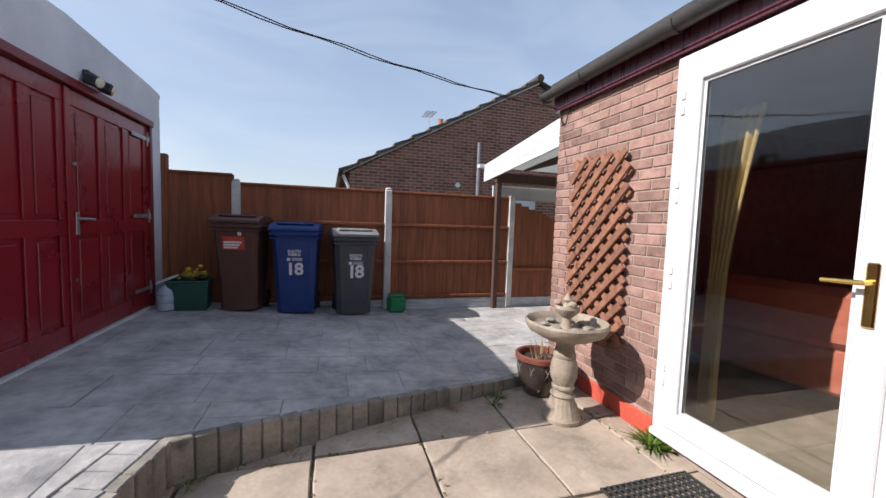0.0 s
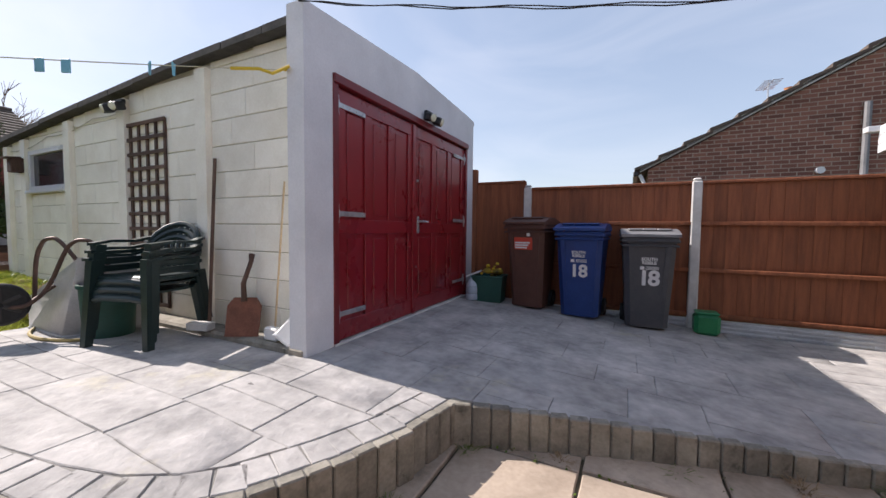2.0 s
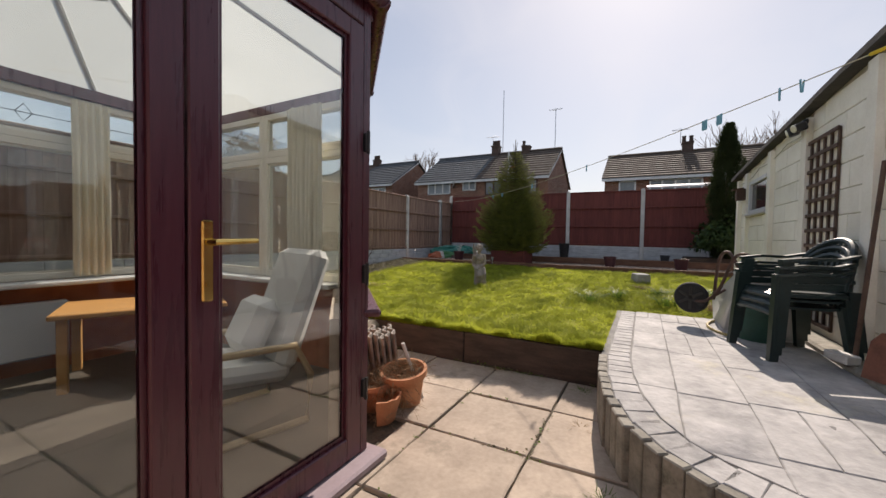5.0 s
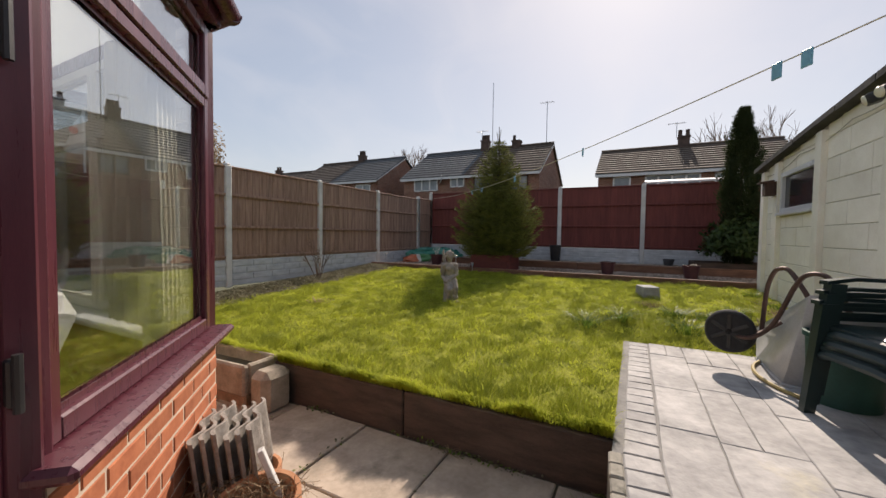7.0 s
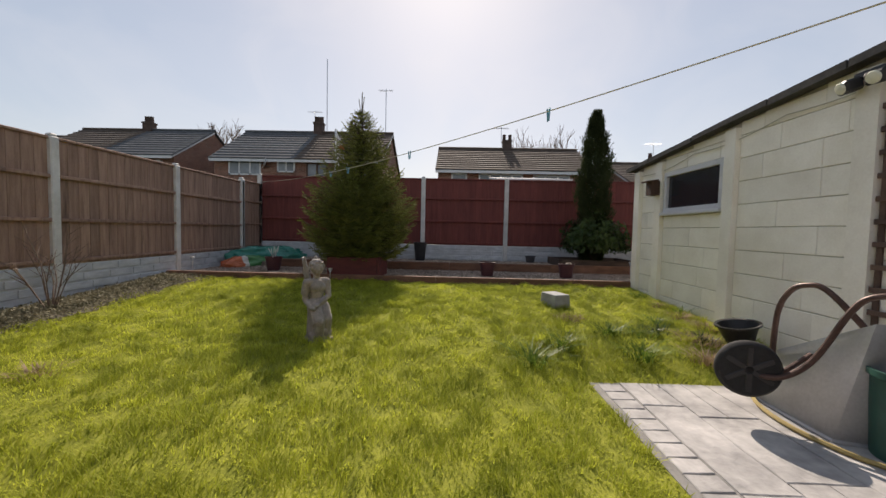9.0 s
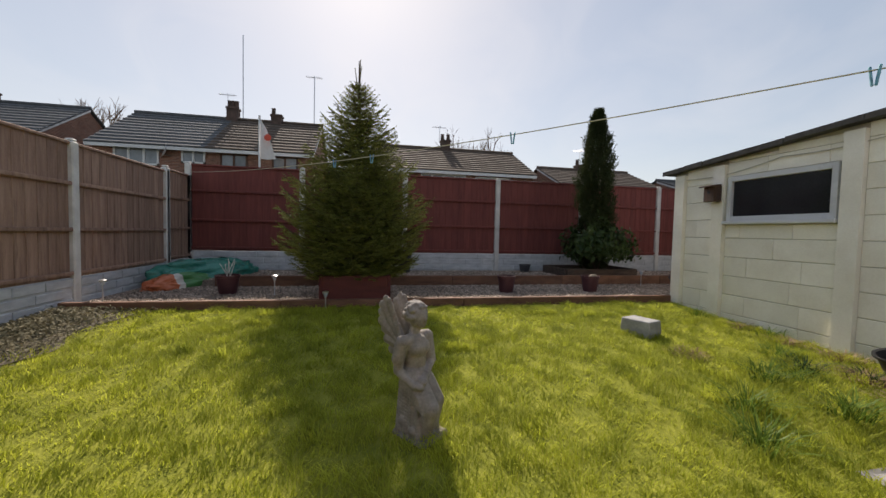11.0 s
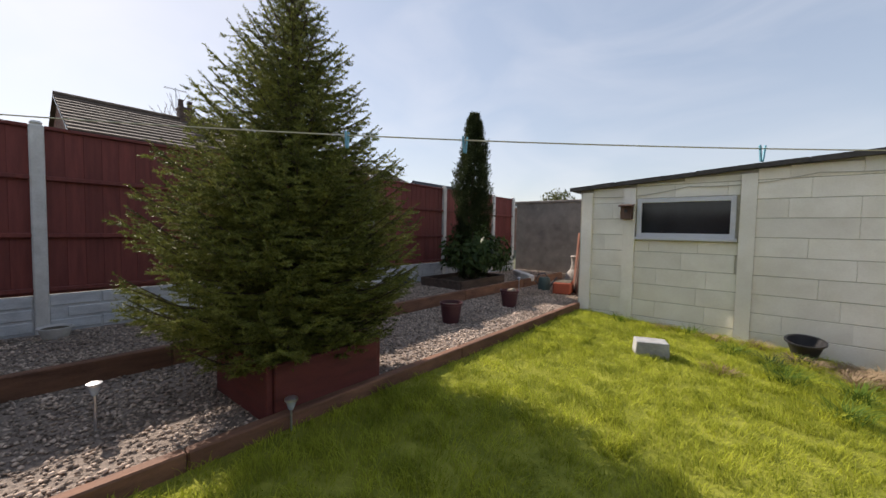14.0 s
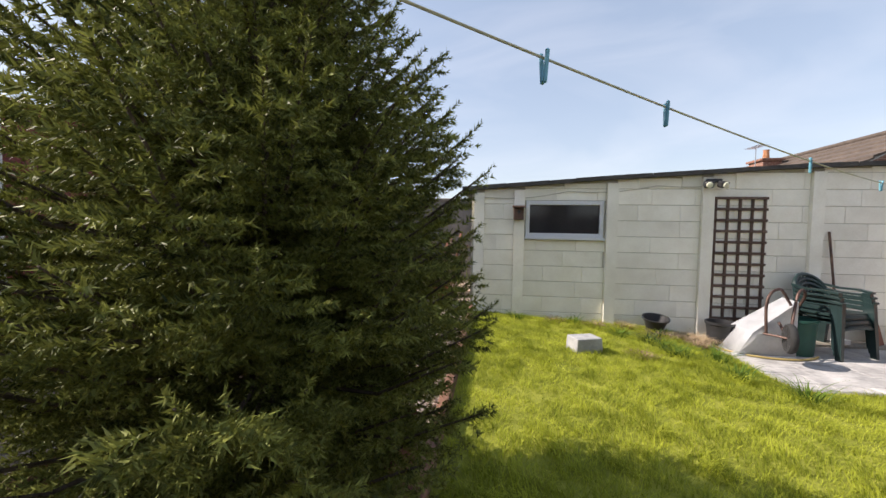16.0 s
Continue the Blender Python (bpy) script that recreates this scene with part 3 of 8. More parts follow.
# ---- lawn ----
nx_, ny_ = 44, 60
lawn = Mesh()
vs = []
for j in range(ny_ + 1):
    for i in range(nx_ + 1):
        x = LAWN_X0 + (LAWN_X1 - LAWN_X0) * i / nx_
        y = LAWN_Y0 + (LAWN_Y1 - LAWN_Y0) * j / ny_
        vs.append((x, y, lawn_z(x, y)))
fs = []
for j in range(ny_):
    for i in range(nx_):
        x = LAWN_X0 + (LAWN_X1 - LAWN_X0) * (i + 0.5) / nx_
        y = LAWN_Y0 + (LAWN_Y1 - LAWN_Y0) * (j + 0.5) / ny_
        if x > PATIO_X0 + 0.08 and y > PATIO_Y0 + 0.08:
            continue
        a = j * (nx_ + 1) + i
        fs.append((a, a + 1, a + nx_ + 2, a + nx_ + 1))
lawn.add(vs, fs)
lawn_ob = structure("lawn", lawn, M_TURF, "rough mossy turf under long grass", "lawn")

edge = setting("lawn_edging", "dark brown timber boards holding up the lawn beside the paving", "edging")
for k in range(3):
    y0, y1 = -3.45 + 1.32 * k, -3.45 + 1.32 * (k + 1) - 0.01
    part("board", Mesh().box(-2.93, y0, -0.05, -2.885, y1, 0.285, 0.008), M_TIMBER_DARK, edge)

# ---- gravel beds ----
structure("gravel_bed", Mesh().box(-9.60, FENCE_Y + 0.03, 0.3, -8.06, 5.9, 0.60), M_GRAVELB, "bed of mixed brown and grey gravel", "gravel")
structure("gravel_bed", Mesh().box(FENCE_X + 0.02, FENCE_Y + 0.03, 0.3, -9.64, 5.9, 0.69), M_GRAVELB, "raised bed of mixed gravel along the fence", "gravel")
edging = setting("timber_edging", "red-brown timber edging along the gravel beds", "edging")
for x, z0, z1, ys in ((-8.06, 0.40, 0.665, (-5.1, -2.95, -0.8, 1.35, 2.24)), (-9.62, 0.50, 0.76, (-4.2, -2.6, -0.6, 1.4, 3.4, 5.4))):
    for a, b in zip(ys, ys[1:]):
        part("board", Mesh().box(x - 0.035, a + 0.006, z0, x + 0.035, b, z1, 0.008), M_TIMBER, edging)


# ---- fences ----
def fence_run(name, label, mat, start, step, n, z0, zg, z1, face, boards=14, last=None, post_top=0.05, rails=True, cap=True):
    """Close-boarded panels between concrete posts over gravel boards. start: first post; step: the bay as a plan vector; face: the plan
    normal towards the garden."""
    run = setting(name, label, "fence")
    sx, sy = step
    length = math.hypot(sx, sy)
    ux, uy = sx / length, sy / length
    fx, fy = face
    post = Mesh().box(-0.05, -0.055, 0, 0.05, 0.055, 1, 0.012)
    for k in range(n + 1):
        d = k * length if k < n or last is None else (n - 1) * length + last
        px, py = start[0] + ux * d, start[1] + uy * d
        h = z1 + post_top - z0 + 0.1
        p = Mesh()
        p.box(-0.05, -0.05, 0, 0.05, 0.05, h - 0.035, 0.012)
        p.box(-0.042, -0.042, h - 0.036, 0.042, 0.042, h, 0.02)
        o = part("post", p, M_CONC, run)
        o.matrix_local = pose(px, py, z0 - 0.1)
    ang = math.degrees(math.atan2(uy, ux))
    board = None
    for k in range(n):
        span = (last if last and k == n - 1 else length) - 0.10
        d = k * length + 0.05
        ox, oy = start[0] + ux * d, start[1] + uy * d
        # local x runs along the bay, local y towards the garden
        flip = 1 if (-uy * fx + ux * fy) > 0 else -1
        m = pose(ox, oy, 0, 0, 0, ang)
        gb = Mesh().box(0, -0.022, z0 - 0.08, span, 0.022, zg, 0.006)
        for r in range(3):
            zz = z0 + (zg - z0) * (r + 0.1) / 3
            for q in range(5):
                off = 0.12 * (r % 2)
                a = max(0.0, q * span / 5 + off)
                b = min(span, (q + 1) * span / 5 + off) - 0.012
                if b > a + 0.05:
                    gb.box(a, flip * 0.018, zz, b, flip * 0.034, zz + (zg - z0) / 3 - 0.02, 0.006)
        o = part("gravel_board", gb, M_GBOARD, run)
        o.matrix_local = m
        w = span / boards
        bm_ = Mesh().box(0, -0.006, zg + 0.004, w + 0.012, 0.006, z1 - 0.02, 0.003, pose(0, 0, 0, 0, 0, 2.5))
        me_ = bm_.data("board", mat)
        for q in range(boards):
            piece("board", me_, run, m @ pose(q * w - 0.002, -flip * 0.004, 0))
        if rails:
            for zr in (zg + 0.05, zg + (z1 - zg) * 0.36, zg + (z1 - zg) * 0.70):
                o = part("rail", Mesh().box(0, flip * 0.004, zr - 0.02, span, flip * 0.045, zr + 0.022, 0.006), mat, run)
                o.matrix_local = m
        if cap:
            o = part("capping", Mesh().box(0, -0.03, z1 - 0.02, span, 0.03 , z1 + 0.012, 0.006), mat, run)
            o.matrix_local = m
    return run


fence_run("fence_far", "red-brown close-boarded fence with grey concrete posts", M_FENCE_RED, (FENCE_X, FENCE_Y), (0, 1.957), 6, 0.70, 1.05, 2.60, (1, 0), last=1.0)
fence_run("fence_side", "weathered brown panel fence with concrete posts and gravel boards", M_FENCE_GREY, (FENCE_X + 0.82, FENCE_Y), (1.93, 0), 7, 0.56, 0.89, 2.36, (0, 1), boards=14)
fence_run("fence_side_end", "short weathered panel closing the fence corner", M_FENCE_GREY, (FENCE_X, FENCE_Y), (0.80, 0), 1, 0.62, 0.92, 2.40, (0, 1), boards=6)
fence_run("fence_back", "orange-brown close-boarded fence with pale concrete posts", M_FENCE, (-1.32, BACK_Y), (1.93, 0), 2, 0.10, 0.24, 1.80, (0, -1), boards=15)
short = setting("fence_corner", "tall orange-brown boarded panel beside the garage", "fence")
for q in range(6):
    part("board", Mesh().box(-2.10 + q * 0.125, BACK_Y - 0.006 + 0.004 * (q % 2), 0.10, -1.97 + q * 0.125, BACK_Y + 0.006 + 0.004 * (q % 2), 1.90, 0.003, None), M_FENCE, short)
part("post", Mesh().box(-2.15, BACK_Y - 0.05, 0.1, -2.06, BACK_Y + 0.04, 2.10, 0.01), M_FENCE, short)
part("capping", Mesh().box(-2.05, BACK_Y - 0.03, 1.885, -1.36, BACK_Y + 0.03, 1.915, 0.006), M_FENCE, short)
slope = setting("fence_low", "orange-brown fence panel stepping down beside the carport", "fence")
for q in range(14):
    x = 2.58 + q * 0.13
    part("board", Mesh().box(x, BACK_Y - 0.006, 0.2, x + 0.138, BACK_Y + 0.006, 1.72 - (x - 2.6) * 0.34, 0.003), M_FENCE, slope)
part("gravel_board", Mesh().box(2.6, BACK_Y - 0.03, 0.0, 4.6, BACK_Y + 0.02, 0.23, 0.006), M_GBOARD, slope)
part("rail", Mesh().box(2.6, BACK_Y - 0.05, 0.66, 4.5, BACK_Y - 0.01, 0.71, 0.006), M_FENCE, slope)

# block wall that closes the garden behind the garage
wall = structure("wall_end", Mesh().box(FENCE_X, 5.86, 0.5, GARAGE_END - 0.2, 6.06, 2.50), M_BLOCK_JOINT, "dark grey rendered block wall behind the garage", "wall")
wall.data.materials[0] = M_ENDWALL
part("coping", Mesh().box(FENCE_X - 0.05, 5.82, 2.50, GARAGE_END - 0.2, 6.10, 2.56, 0.01), M_ENDWALL, wall)


# ---- garage ----
ROOF_LINE = ((GARAGE_END - 0.2, 2.352), (GARAGE_END, 2.365), (-6.1, 2.515), (-3.9, 2.655), (GARAGE_X, 2.725), (GARAGE_X + 0.2, 2.735))


def roof_z(x):
    """Underside of the sagging roof edge."""
    return float(np.interp(x, [p_[0] for p_ in ROOF_LINE], [p_[1] for p_ in ROOF_LINE]))


gx0, gx1, gy0, gy1 = GARAGE_END, GARAGE_X, GARAGE_Y, 5.22
WIN = (-7.29, 1.685, -6.20, 2.215)  # window in the side wall: x0, z0, x1, z1
garage_side = setting("garage_wall_side", "cream-painted concrete block side wall of the garage", "wall")


def wall_piece(x0, z0, x1, z1):
    return Mesh().extrude([(x0, gy0 + 0.006, z0), (x1, gy0 + 0.006, z0), (x1, gy0 + 0.006, min(z1, roof_z(x1))), (x0, gy0 + 0.006, min(z1, roof_z(x0)))], (0, 0.14, 0)).fixed()


core = Mesh()
for a in ((gx0, 0.2, WIN[0], 9), (WIN[2], 0.2, -3.9, 9), (-3.9, 0.2, gx1 - 0.16, 9), (WIN[0], 0.2, WIN[2], WIN[1]), (WIN[0], WIN[3], WIN[2], 9)):
    w = wall_piece(*a)
    core.add(w.v, w.f)
part("core", core, M_BLOCK_JOINT, garage_side)
others = Mesh()
others.box(gx0, gy1 - 0.15, 0.2, gx1 - 0.16, gy1, 2.45)
others.box(gx0, gy0 + 0.15, 0.2, gx0 + 0.15, gy1 - 0.15, 2.36)
structure("garage_wall_back", others, M_BLOCK, "plain block rear walls of the garage", "wall")
structure("garage_floor", Mesh().box(gx0 + 0.15, gy0 + 0.16, 0.2, gx1 - 0.2, gy1 - 0.15, 0.30), M_PATIO_JOINT, "dark concrete garage floor", "floor")
PILLARS = (-7.97, -7.385, -6.09, -4.84, -3.49)
for x in PILLARS:
    part("pillar", Mesh().extrude([(x - 0.075, gy0 - 0.055, 0.25), (x + 0.075, gy0 - 0.055, 0.25), (x + 0.075, gy0 - 0.055, roof_z(x) - 0.05), (x - 0.075, gy0 - 0.055, roof_z(x) - 0.05)], (0, 0.06, 0)).fixed(), M_BLOCK, garage_side)
roof_edge = [(x, gy0 - 0.10, roof_z(x)) for x in (gx0 - 0.14, gx0, -6.1, -3.9, gx1 - 0.02)]
roof = Mesh().extrude(roof_edge + [(x, y, z + 0.045) for x, y, z in reversed(roof_edge)], (0, gy1 - gy0 + 0.15, 0)).fixed()
structure("garage_roof", roof, M_FELT, "flat felted garage roof with a ragged dark edge", "roof")
rag = Mesh()
rnd = random.Random(4)
x = gx0 - 0.14
while x < gx1 - 0.2:
    L = rnd.uniform(0.25, 0.7)
    zo, zt_ = rnd.uniform(-0.010, 0.004), 0.045 + rnd.uniform(0, 0.010)
    rag.extrude([(x, gy0 - 0.112, roof_z(x) + zo), (x + L, gy0 - 0.112, roof_z(x + L) + zo), (x + L, gy0 - 0.112, roof_z(x + L) + zt_), (x, gy0 - 0.112, roof_z(x) + zt_)], (0, 0.012, 0))
    x += L + rnd.uniform(0, 0.02)
part("felt_edge", rag.fixed(), M_FELT, garage_side)

# front wall of pale render with a slightly bent parapet
DY0, DY1, DZ0, DZ1 = 2.36, 4.98, 0.33, 2.40
front = Mesh()


def front_piece(y0, z0, y1, z1a, z1b):
    front.extrude([(gx1 - 0.16, y0, z0), (gx1 - 0.16, y1, z0), (gx1 - 0.16, y1, z1b), (gx1 - 0.16, y0, z1a)], (0.16, 0, 0))


front_piece(2.08, 0.2, DY0, 2.785, 2.80)
front_piece(DY1, 0.2, 5.20, 2.785, 2.76)
front_piece(DY0, DZ1, 3.60, 2.80, 2.86)
front_piece(3.60, DZ1, DY1, 2.86, 2.785)
front.fixed()
structure("garage_wall_front", front, M_RENDER, "pale grey rendered garage front with a low parapet", "wall")
step_ = Mesh().box(gx0 + 3.2, gy0 - 0.20, 0.2, gx1 - 0.02, gy0 + 0.0, 0.37, 0.02)
structure("garage_plinth", step_, M_KERB, "mossy concrete ledge along the foot of the garage wall", "ledge")

# garage doors
doors = thing("garage_doors", "pair of dark red panelled wooden garage doors in a red frame", "garage door", pose(gx1 - 0.05, DY0, DZ0))
W, H = DY1 - DY0, DZ1 - DZ0
fr = Mesh()
fr.box(-0.05, 0, 0, 0.06, 0.06, H, 0.006)
fr.box(-0.05, W - 0.05, 0, 0.06, W, H, 0.006)
fr.box(-0.05, 0.0, H - 0.07, 0.075, W, H, 0.006)
part("frame", fr, M_RED_TRIM, doors)
part("sill", Mesh().box(-0.05, 0, -0.03, 0.065, W, 0.0), M_CONC, doors, "pale strip under the doors")


def garage_leaf(y0, y1):
    leaf = Mesh()
    leaf.box(-0.03, y0, 0.01, 0.012, y1, H - 0.08)
    stile = 0.11
    n = 3
    pw = (y1 - y0 - stile * (n + 1) * 0.9) / n
    zs = (0.01, 0.15, 0.86, 0.98, H - 0.08 - 0.12, H - 0.08)
    rails = ((0.01, 0.16), (0.86, 0.98), (H - 0.20, H - 0.08))
    for a, b in rails:
        leaf.box(0.012, y0, a, 0.030, y1, b, 0.004)
    for q in range(n + 1):
        ya = y0 + q * (pw + stile * 0.9)
        for (a, b) in ((0.16, 0.86), (0.98, H - 0.20)):
            leaf.box(0.012, ya, a, 0.030, ya + stile * 0.9, b, 0.004)
    for q in range(n):
        ya = y0 + stile * 0.9 + q * (pw + stile * 0.9)
        for (a, b) in ((0.20, 0.82), (1.02, H - 0.24)):
            leaf.box(0.010, ya + 0.035, a, 0.022, ya + pw - 0.035, b, 0.008)
    return leaf


mid = 1.22
leaf_a = part("door_leaf", garage_leaf(0.062, mid - 0.004), M_RED, doors)
leaf_b = part("door_leaf", garage_leaf(mid + 0.004, W - 0.052), M_RED, doors)
part("meeting_strip", Mesh().box(0.03, mid - 0.03, 0.01, 0.045, mid + 0.03, H - 0.08, 0.004), M_RED, leaf_a)


def hinge(y, z, s, parent):
    h = Mesh()
    h.box(0.032, y, z - 0.02, 0.038, y + s * 0.34, z + 0.02, 0.002)
    h.box(0.032, y - s * 0.03, z - 0.075, 0.040, y + s * 0.012, z + 0.075, 0.002)
    h.tube([(0.045, y, z - 0.03), (0.045, y, z + 0.03)], 0.008, 8)
    for q in range(4):
        h.tube([(0.036, y + s * (0.06 + 0.08 * q), z), (0.044, y + s * (0.06 + 0.08 * q), z)], 0.007, 6)
    part("hinge", h, M_STEEL, parent, "galvanised strap hinge")


for z in (0.22, 1.02, 1.86):
    hinge(0.07, z, 1, leaf_a)
    hinge(W - 0.06, z, -1, leaf_b)
hd = Mesh()
hd.box(0.032, mid + 0.07, 0.86, 0.040, mid + 0.115, 1.04, 0.003)
hd.tube([(0.04, mid + 0.09, 0.99), (0.085, mid + 0.09, 0.99), (0.09, mid + 0.21, 0.985)], 0.010, 8)
part("door_handle", hd, M_STEEL, leaf_b, "steel lever handle")
part("lock", Mesh().tube([(0.03, mid + 0.07, 1.42), (0.046, mid + 0.07, 1.42)], 0.014, 10), M_STEEL, leaf_b)
part("lock", Mesh().tube([(0.03, mid + 0.05, 0.5), (0.044, mid + 0.05, 0.5)], 0.012, 10), M_STEEL, leaf_b)

# garage window in the side wall
win = setting("window_garage", "white plastic-framed garage window with an opaque pane coloured as the unlit inside", "window")
wf = Mesh()
x0, z0, x1, z1 = WIN
wf.box(x0, gy0 - 0.03, z0, x0 + 0.055, gy0 + 0.06, z1, 0.005)
wf.box(x1 - 0.055, gy0 - 0.03, z0, x1, gy0 + 0.06, z1, 0.005)
wf.box(x0 + 0.05, gy0 - 0.027, z1 - 0.06, x1 - 0.05, gy0 + 0.057, z1 - 0.002, 0.005)
wf.box(x0 + 0.05, gy0 - 0.027, z0 + 0.002, x1 - 0.05, gy0 + 0.057, z0 + 0.06, 0.005)
part("window_frame", wf, M_WHITE, win)
part("window_sill", Mesh().box(x0 - 0.02, gy0 - 0.07, z0 - 0.035, x1 + 0.02, gy0 + 0.02, z0 + 0.004, 0.006), M_WHITE, win)
part("pane", Mesh().box(x0 + 0.05, gy0 + 0.01, z0 + 0.05, x1 - 0.05, gy0 + 0.018, z1 - 0.05), M_PANE_UNLIT, win)

# ---- house ----
house = setting("house_wall", "brown brick rear wall of the house with pale mortar", "wall")
DRY0, DRY1, DRZ0, DRZ1 = 0.72, 1.825, 0.10, 2.44   # garden door opening
hw = Mesh()
hw.box(HOUSE_X + 0.008, DRY1, -0.05, HOUSE_X + 0.25, HOUSE_Y - 0.008, 2.50)
hw.box(HOUSE_X + 0.008, -3.9, -0.05, HOUSE_X + 0.25, DRY0, 2.50)
hw.box(HOUSE_X + 0.008, DRY0, DRZ1, HOUSE_X + 0.25, DRY1, 2.50)
hw.box(HOUSE_X + 0.008, DRY0, -0.05, HOUSE_X + 0.25, DRY1, DRZ0)
hw.box(HOUSE_X + 0.25, HOUSE_Y - 0.25, -0.05, 9.0, HOUSE_Y - 0.008, 2.50)
part("mortar", hw, M_MORTAR, house)
structure("house_roof", Mesh().box(HOUSE_X - 0.08, -0.7, 2.62, 9.0, HOUSE_Y + 0.05, 2.72), M_FELT, "flat roof over the rear of the house", "roof")
eaves = setting("eaves", "dark brown fascia and soffit under the gutter", "trim")
part("fascia", Mesh().box(HOUSE_X - 0.06, -0.7, 2.47, HOUSE_X + 0.06, HOUSE_Y + 0.02, 2.62, 0.006), M_BROWN, eaves)
part("soffit", Mesh().box(HOUSE_X - 0.05, -0.7, 2.455, HOUSE_X + 0.1, HOUSE_Y + 0.01, 2.47), M_BROWN, eaves)
gut = thing("gutter", "grey-brown plastic half-round gutter along the eaves", "gutter")
gm = Mesh()
prof = [(math.cos(a) * 0.06, math.sin(a) * 0.065) for a in [math.pi + math.pi * q / 10 for q in range(11)]]
prof += [(0.052 * math.cos(a), 0.057 * math.sin(a)) for a in [2 * math.pi - math.pi * q / 10 for q in range(11)]]
gm.extrude([(HOUSE_X - 0.13 + a, -0.7, 2.62 + b) for a, b in prof], (0, HOUSE_Y + 0.76, 0)).fixed()
part("trough", gm, M_GUTTER, gut)
for y in (0.9, 1.75, 2.6):
    bk = Mesh().extrude([(HOUSE_X - 0.13 + a * 1.12, y, 2.618 + b * 1.12) for a, b in prof], (0, 0.04, 0)).fixed()
    part("bracket", bk, M_GUTTER, gut)
part("stop_end", Mesh().lathe([(0.001, 0), (0.066, 0), (0.066, 0.012), (0.001, 0.012)], 16, pose(HOUSE_X - 0.13, HOUSE_Y + 0.055, 2.605, 90, 0, 0)), M_GUTTER, gut)
structure("house_plinth", Mesh().box(HOUSE_X - 0.014, DRY1 + 0.01, -0.03, HOUSE_X + 0.02, 2.62, 0.13, 0.01), M_REDPAINT, "worn red-painted plinth at the foot of the wall", "plinth")

# room behind the garden door
room = Mesh()
room.box(HOUSE_X + 0.25, -0.6, 0.02, 6.3, HOUSE_Y - 0.25, 0.10)
structure("room_floor", room, M_CARPET, "beige carpet inside the house", "floor")
rw = Mesh()
rw.box(6.3, -0.6, 0.1, 6.4, HOUSE_Y - 0.25, 2.45)
rw.box(HOUSE_X + 0.25, -0.7, 0.1, 6.3, -0.6, 2.45)
structure("room_wall", rw, M_PLASTER, "cream plaster walls of the room", "wall")
structure("room_ceiling", Mesh().box(HOUSE_X + 0.25, -0.6, 2.45, 6.3, HOUSE_Y - 0.25, 2.5), M_PLASTER, "plain ceiling of the room", "ceiling")


def framed_leaf(parent, name, w, h, mat, stile, bottom, top_, depth, label=""):
    """A glazed leaf in local coordinates: x along the width, y outward, z up; frame with bead and a pane."""
    f = Mesh()
    f.box(0, -depth / 2, 0, stile, depth / 2, h, 0.006)
    f.box(w - stile, -depth / 2, 0, w, depth / 2, h, 0.006)
    f.box(stile - 0.004, -depth / 2, 0, w - stile + 0.004, depth / 2, bottom, 0.006)
    f.box(stile - 0.004, -depth / 2, h - top_, w - stile + 0.004, depth / 2, h, 0.006)
    leaf = part(name, f, mat, parent, label)
    b = Mesh()
    e = 0.018
    for sy in (-1, 1):
        y0, y1 = sorted((sy * (depth / 2 - 0.022), sy * 0.012))
        b.box(stile, y0, bottom, stile + e, y1, h - top_, 0.004)
        b.box(w - stile - e, y0, bottom, w - stile, y1, h - top_, 0.004)
        b.box(stile + e, y0, bottom, w - stile - e, y1, bottom + e, 0.004)
        b.box(stile + e, y0, h - top_ - e, w - stile - e, y1, h - top_, 0.004)
    part("glazing_bead", b, mat, leaf)
    pane = part("pane", Mesh().box(stile + 0.002, -0.004, bottom + 0.002, w - stile - 0.002, 0.004, h - top_ - 0.002), M_GLASS, leaf)
    pane.visible_shadow = False
    return leaf


garden_door = setting("door_garden", "white plastic garden door with a full glass pane, closed", "door")
garden_door.matrix_world = pose(HOUSE_X - 0.0, DRY1, DRZ0, 0, 0, -90) @ Matrix.Diagonal((1, 1, 1, 1))
dw, dh = DRY1 - DRY0, DRZ1 - DRZ0
of = Mesh()
of.box(0, -0.03, 0, 0.075, 0.05, dh, 0.006, pose(0, 0, 0))
of.box(dw - 0.075, -0.03, 0, dw, 0.05, dh, 0.006)
of.box(0.07, -0.03, dh - 0.075, dw - 0.07, 0.05, dh, 0.006)
of.box(0.07, -0.03, 0, dw - 0.07, 0.05, 0.05, 0.006)
part("door_frame", of, M_WHITE, garden_door)
sl = part("door_sill", Mesh().box(0.0, -0.06, -0.05, dw + 0.02, 0.06, 0.0, 0.01), M_WHITE, garden_door)
lf = framed_leaf(garden_door, "door_leaf", dw - 0.13, dh - 0.11, M_WHITE, 0.115, 0.115, 0.115, 0.07)
lf.location = (0.065, -0.01, 0.045)
hb = Mesh()
hb.box(dw - 0.13 - 0.085, -0.048, 0.88, dw - 0.13 - 0.045, -0.034, 1.14, 0.006)
hb.tube([(dw - 0.195, -0.04, 1.06), (dw - 0.195, -0.085, 1.06), (dw - 0.33, -0.09, 1.055)], [0.011, 0.011, 0.009], 8)
part("door_handle", hb, M_BRASS, lf, "polished brass lever handle")
for z in (0.30, 0.92, 1.45, 1.98):
    hg = Mesh()
    for dz in (0, 0.09):
        hg.box(0.055, -0.055, z + dz, 0.085, -0.035, z + dz + 0.05, 0.005)
    part("hinge", hg, M_WHITE, garden_door)

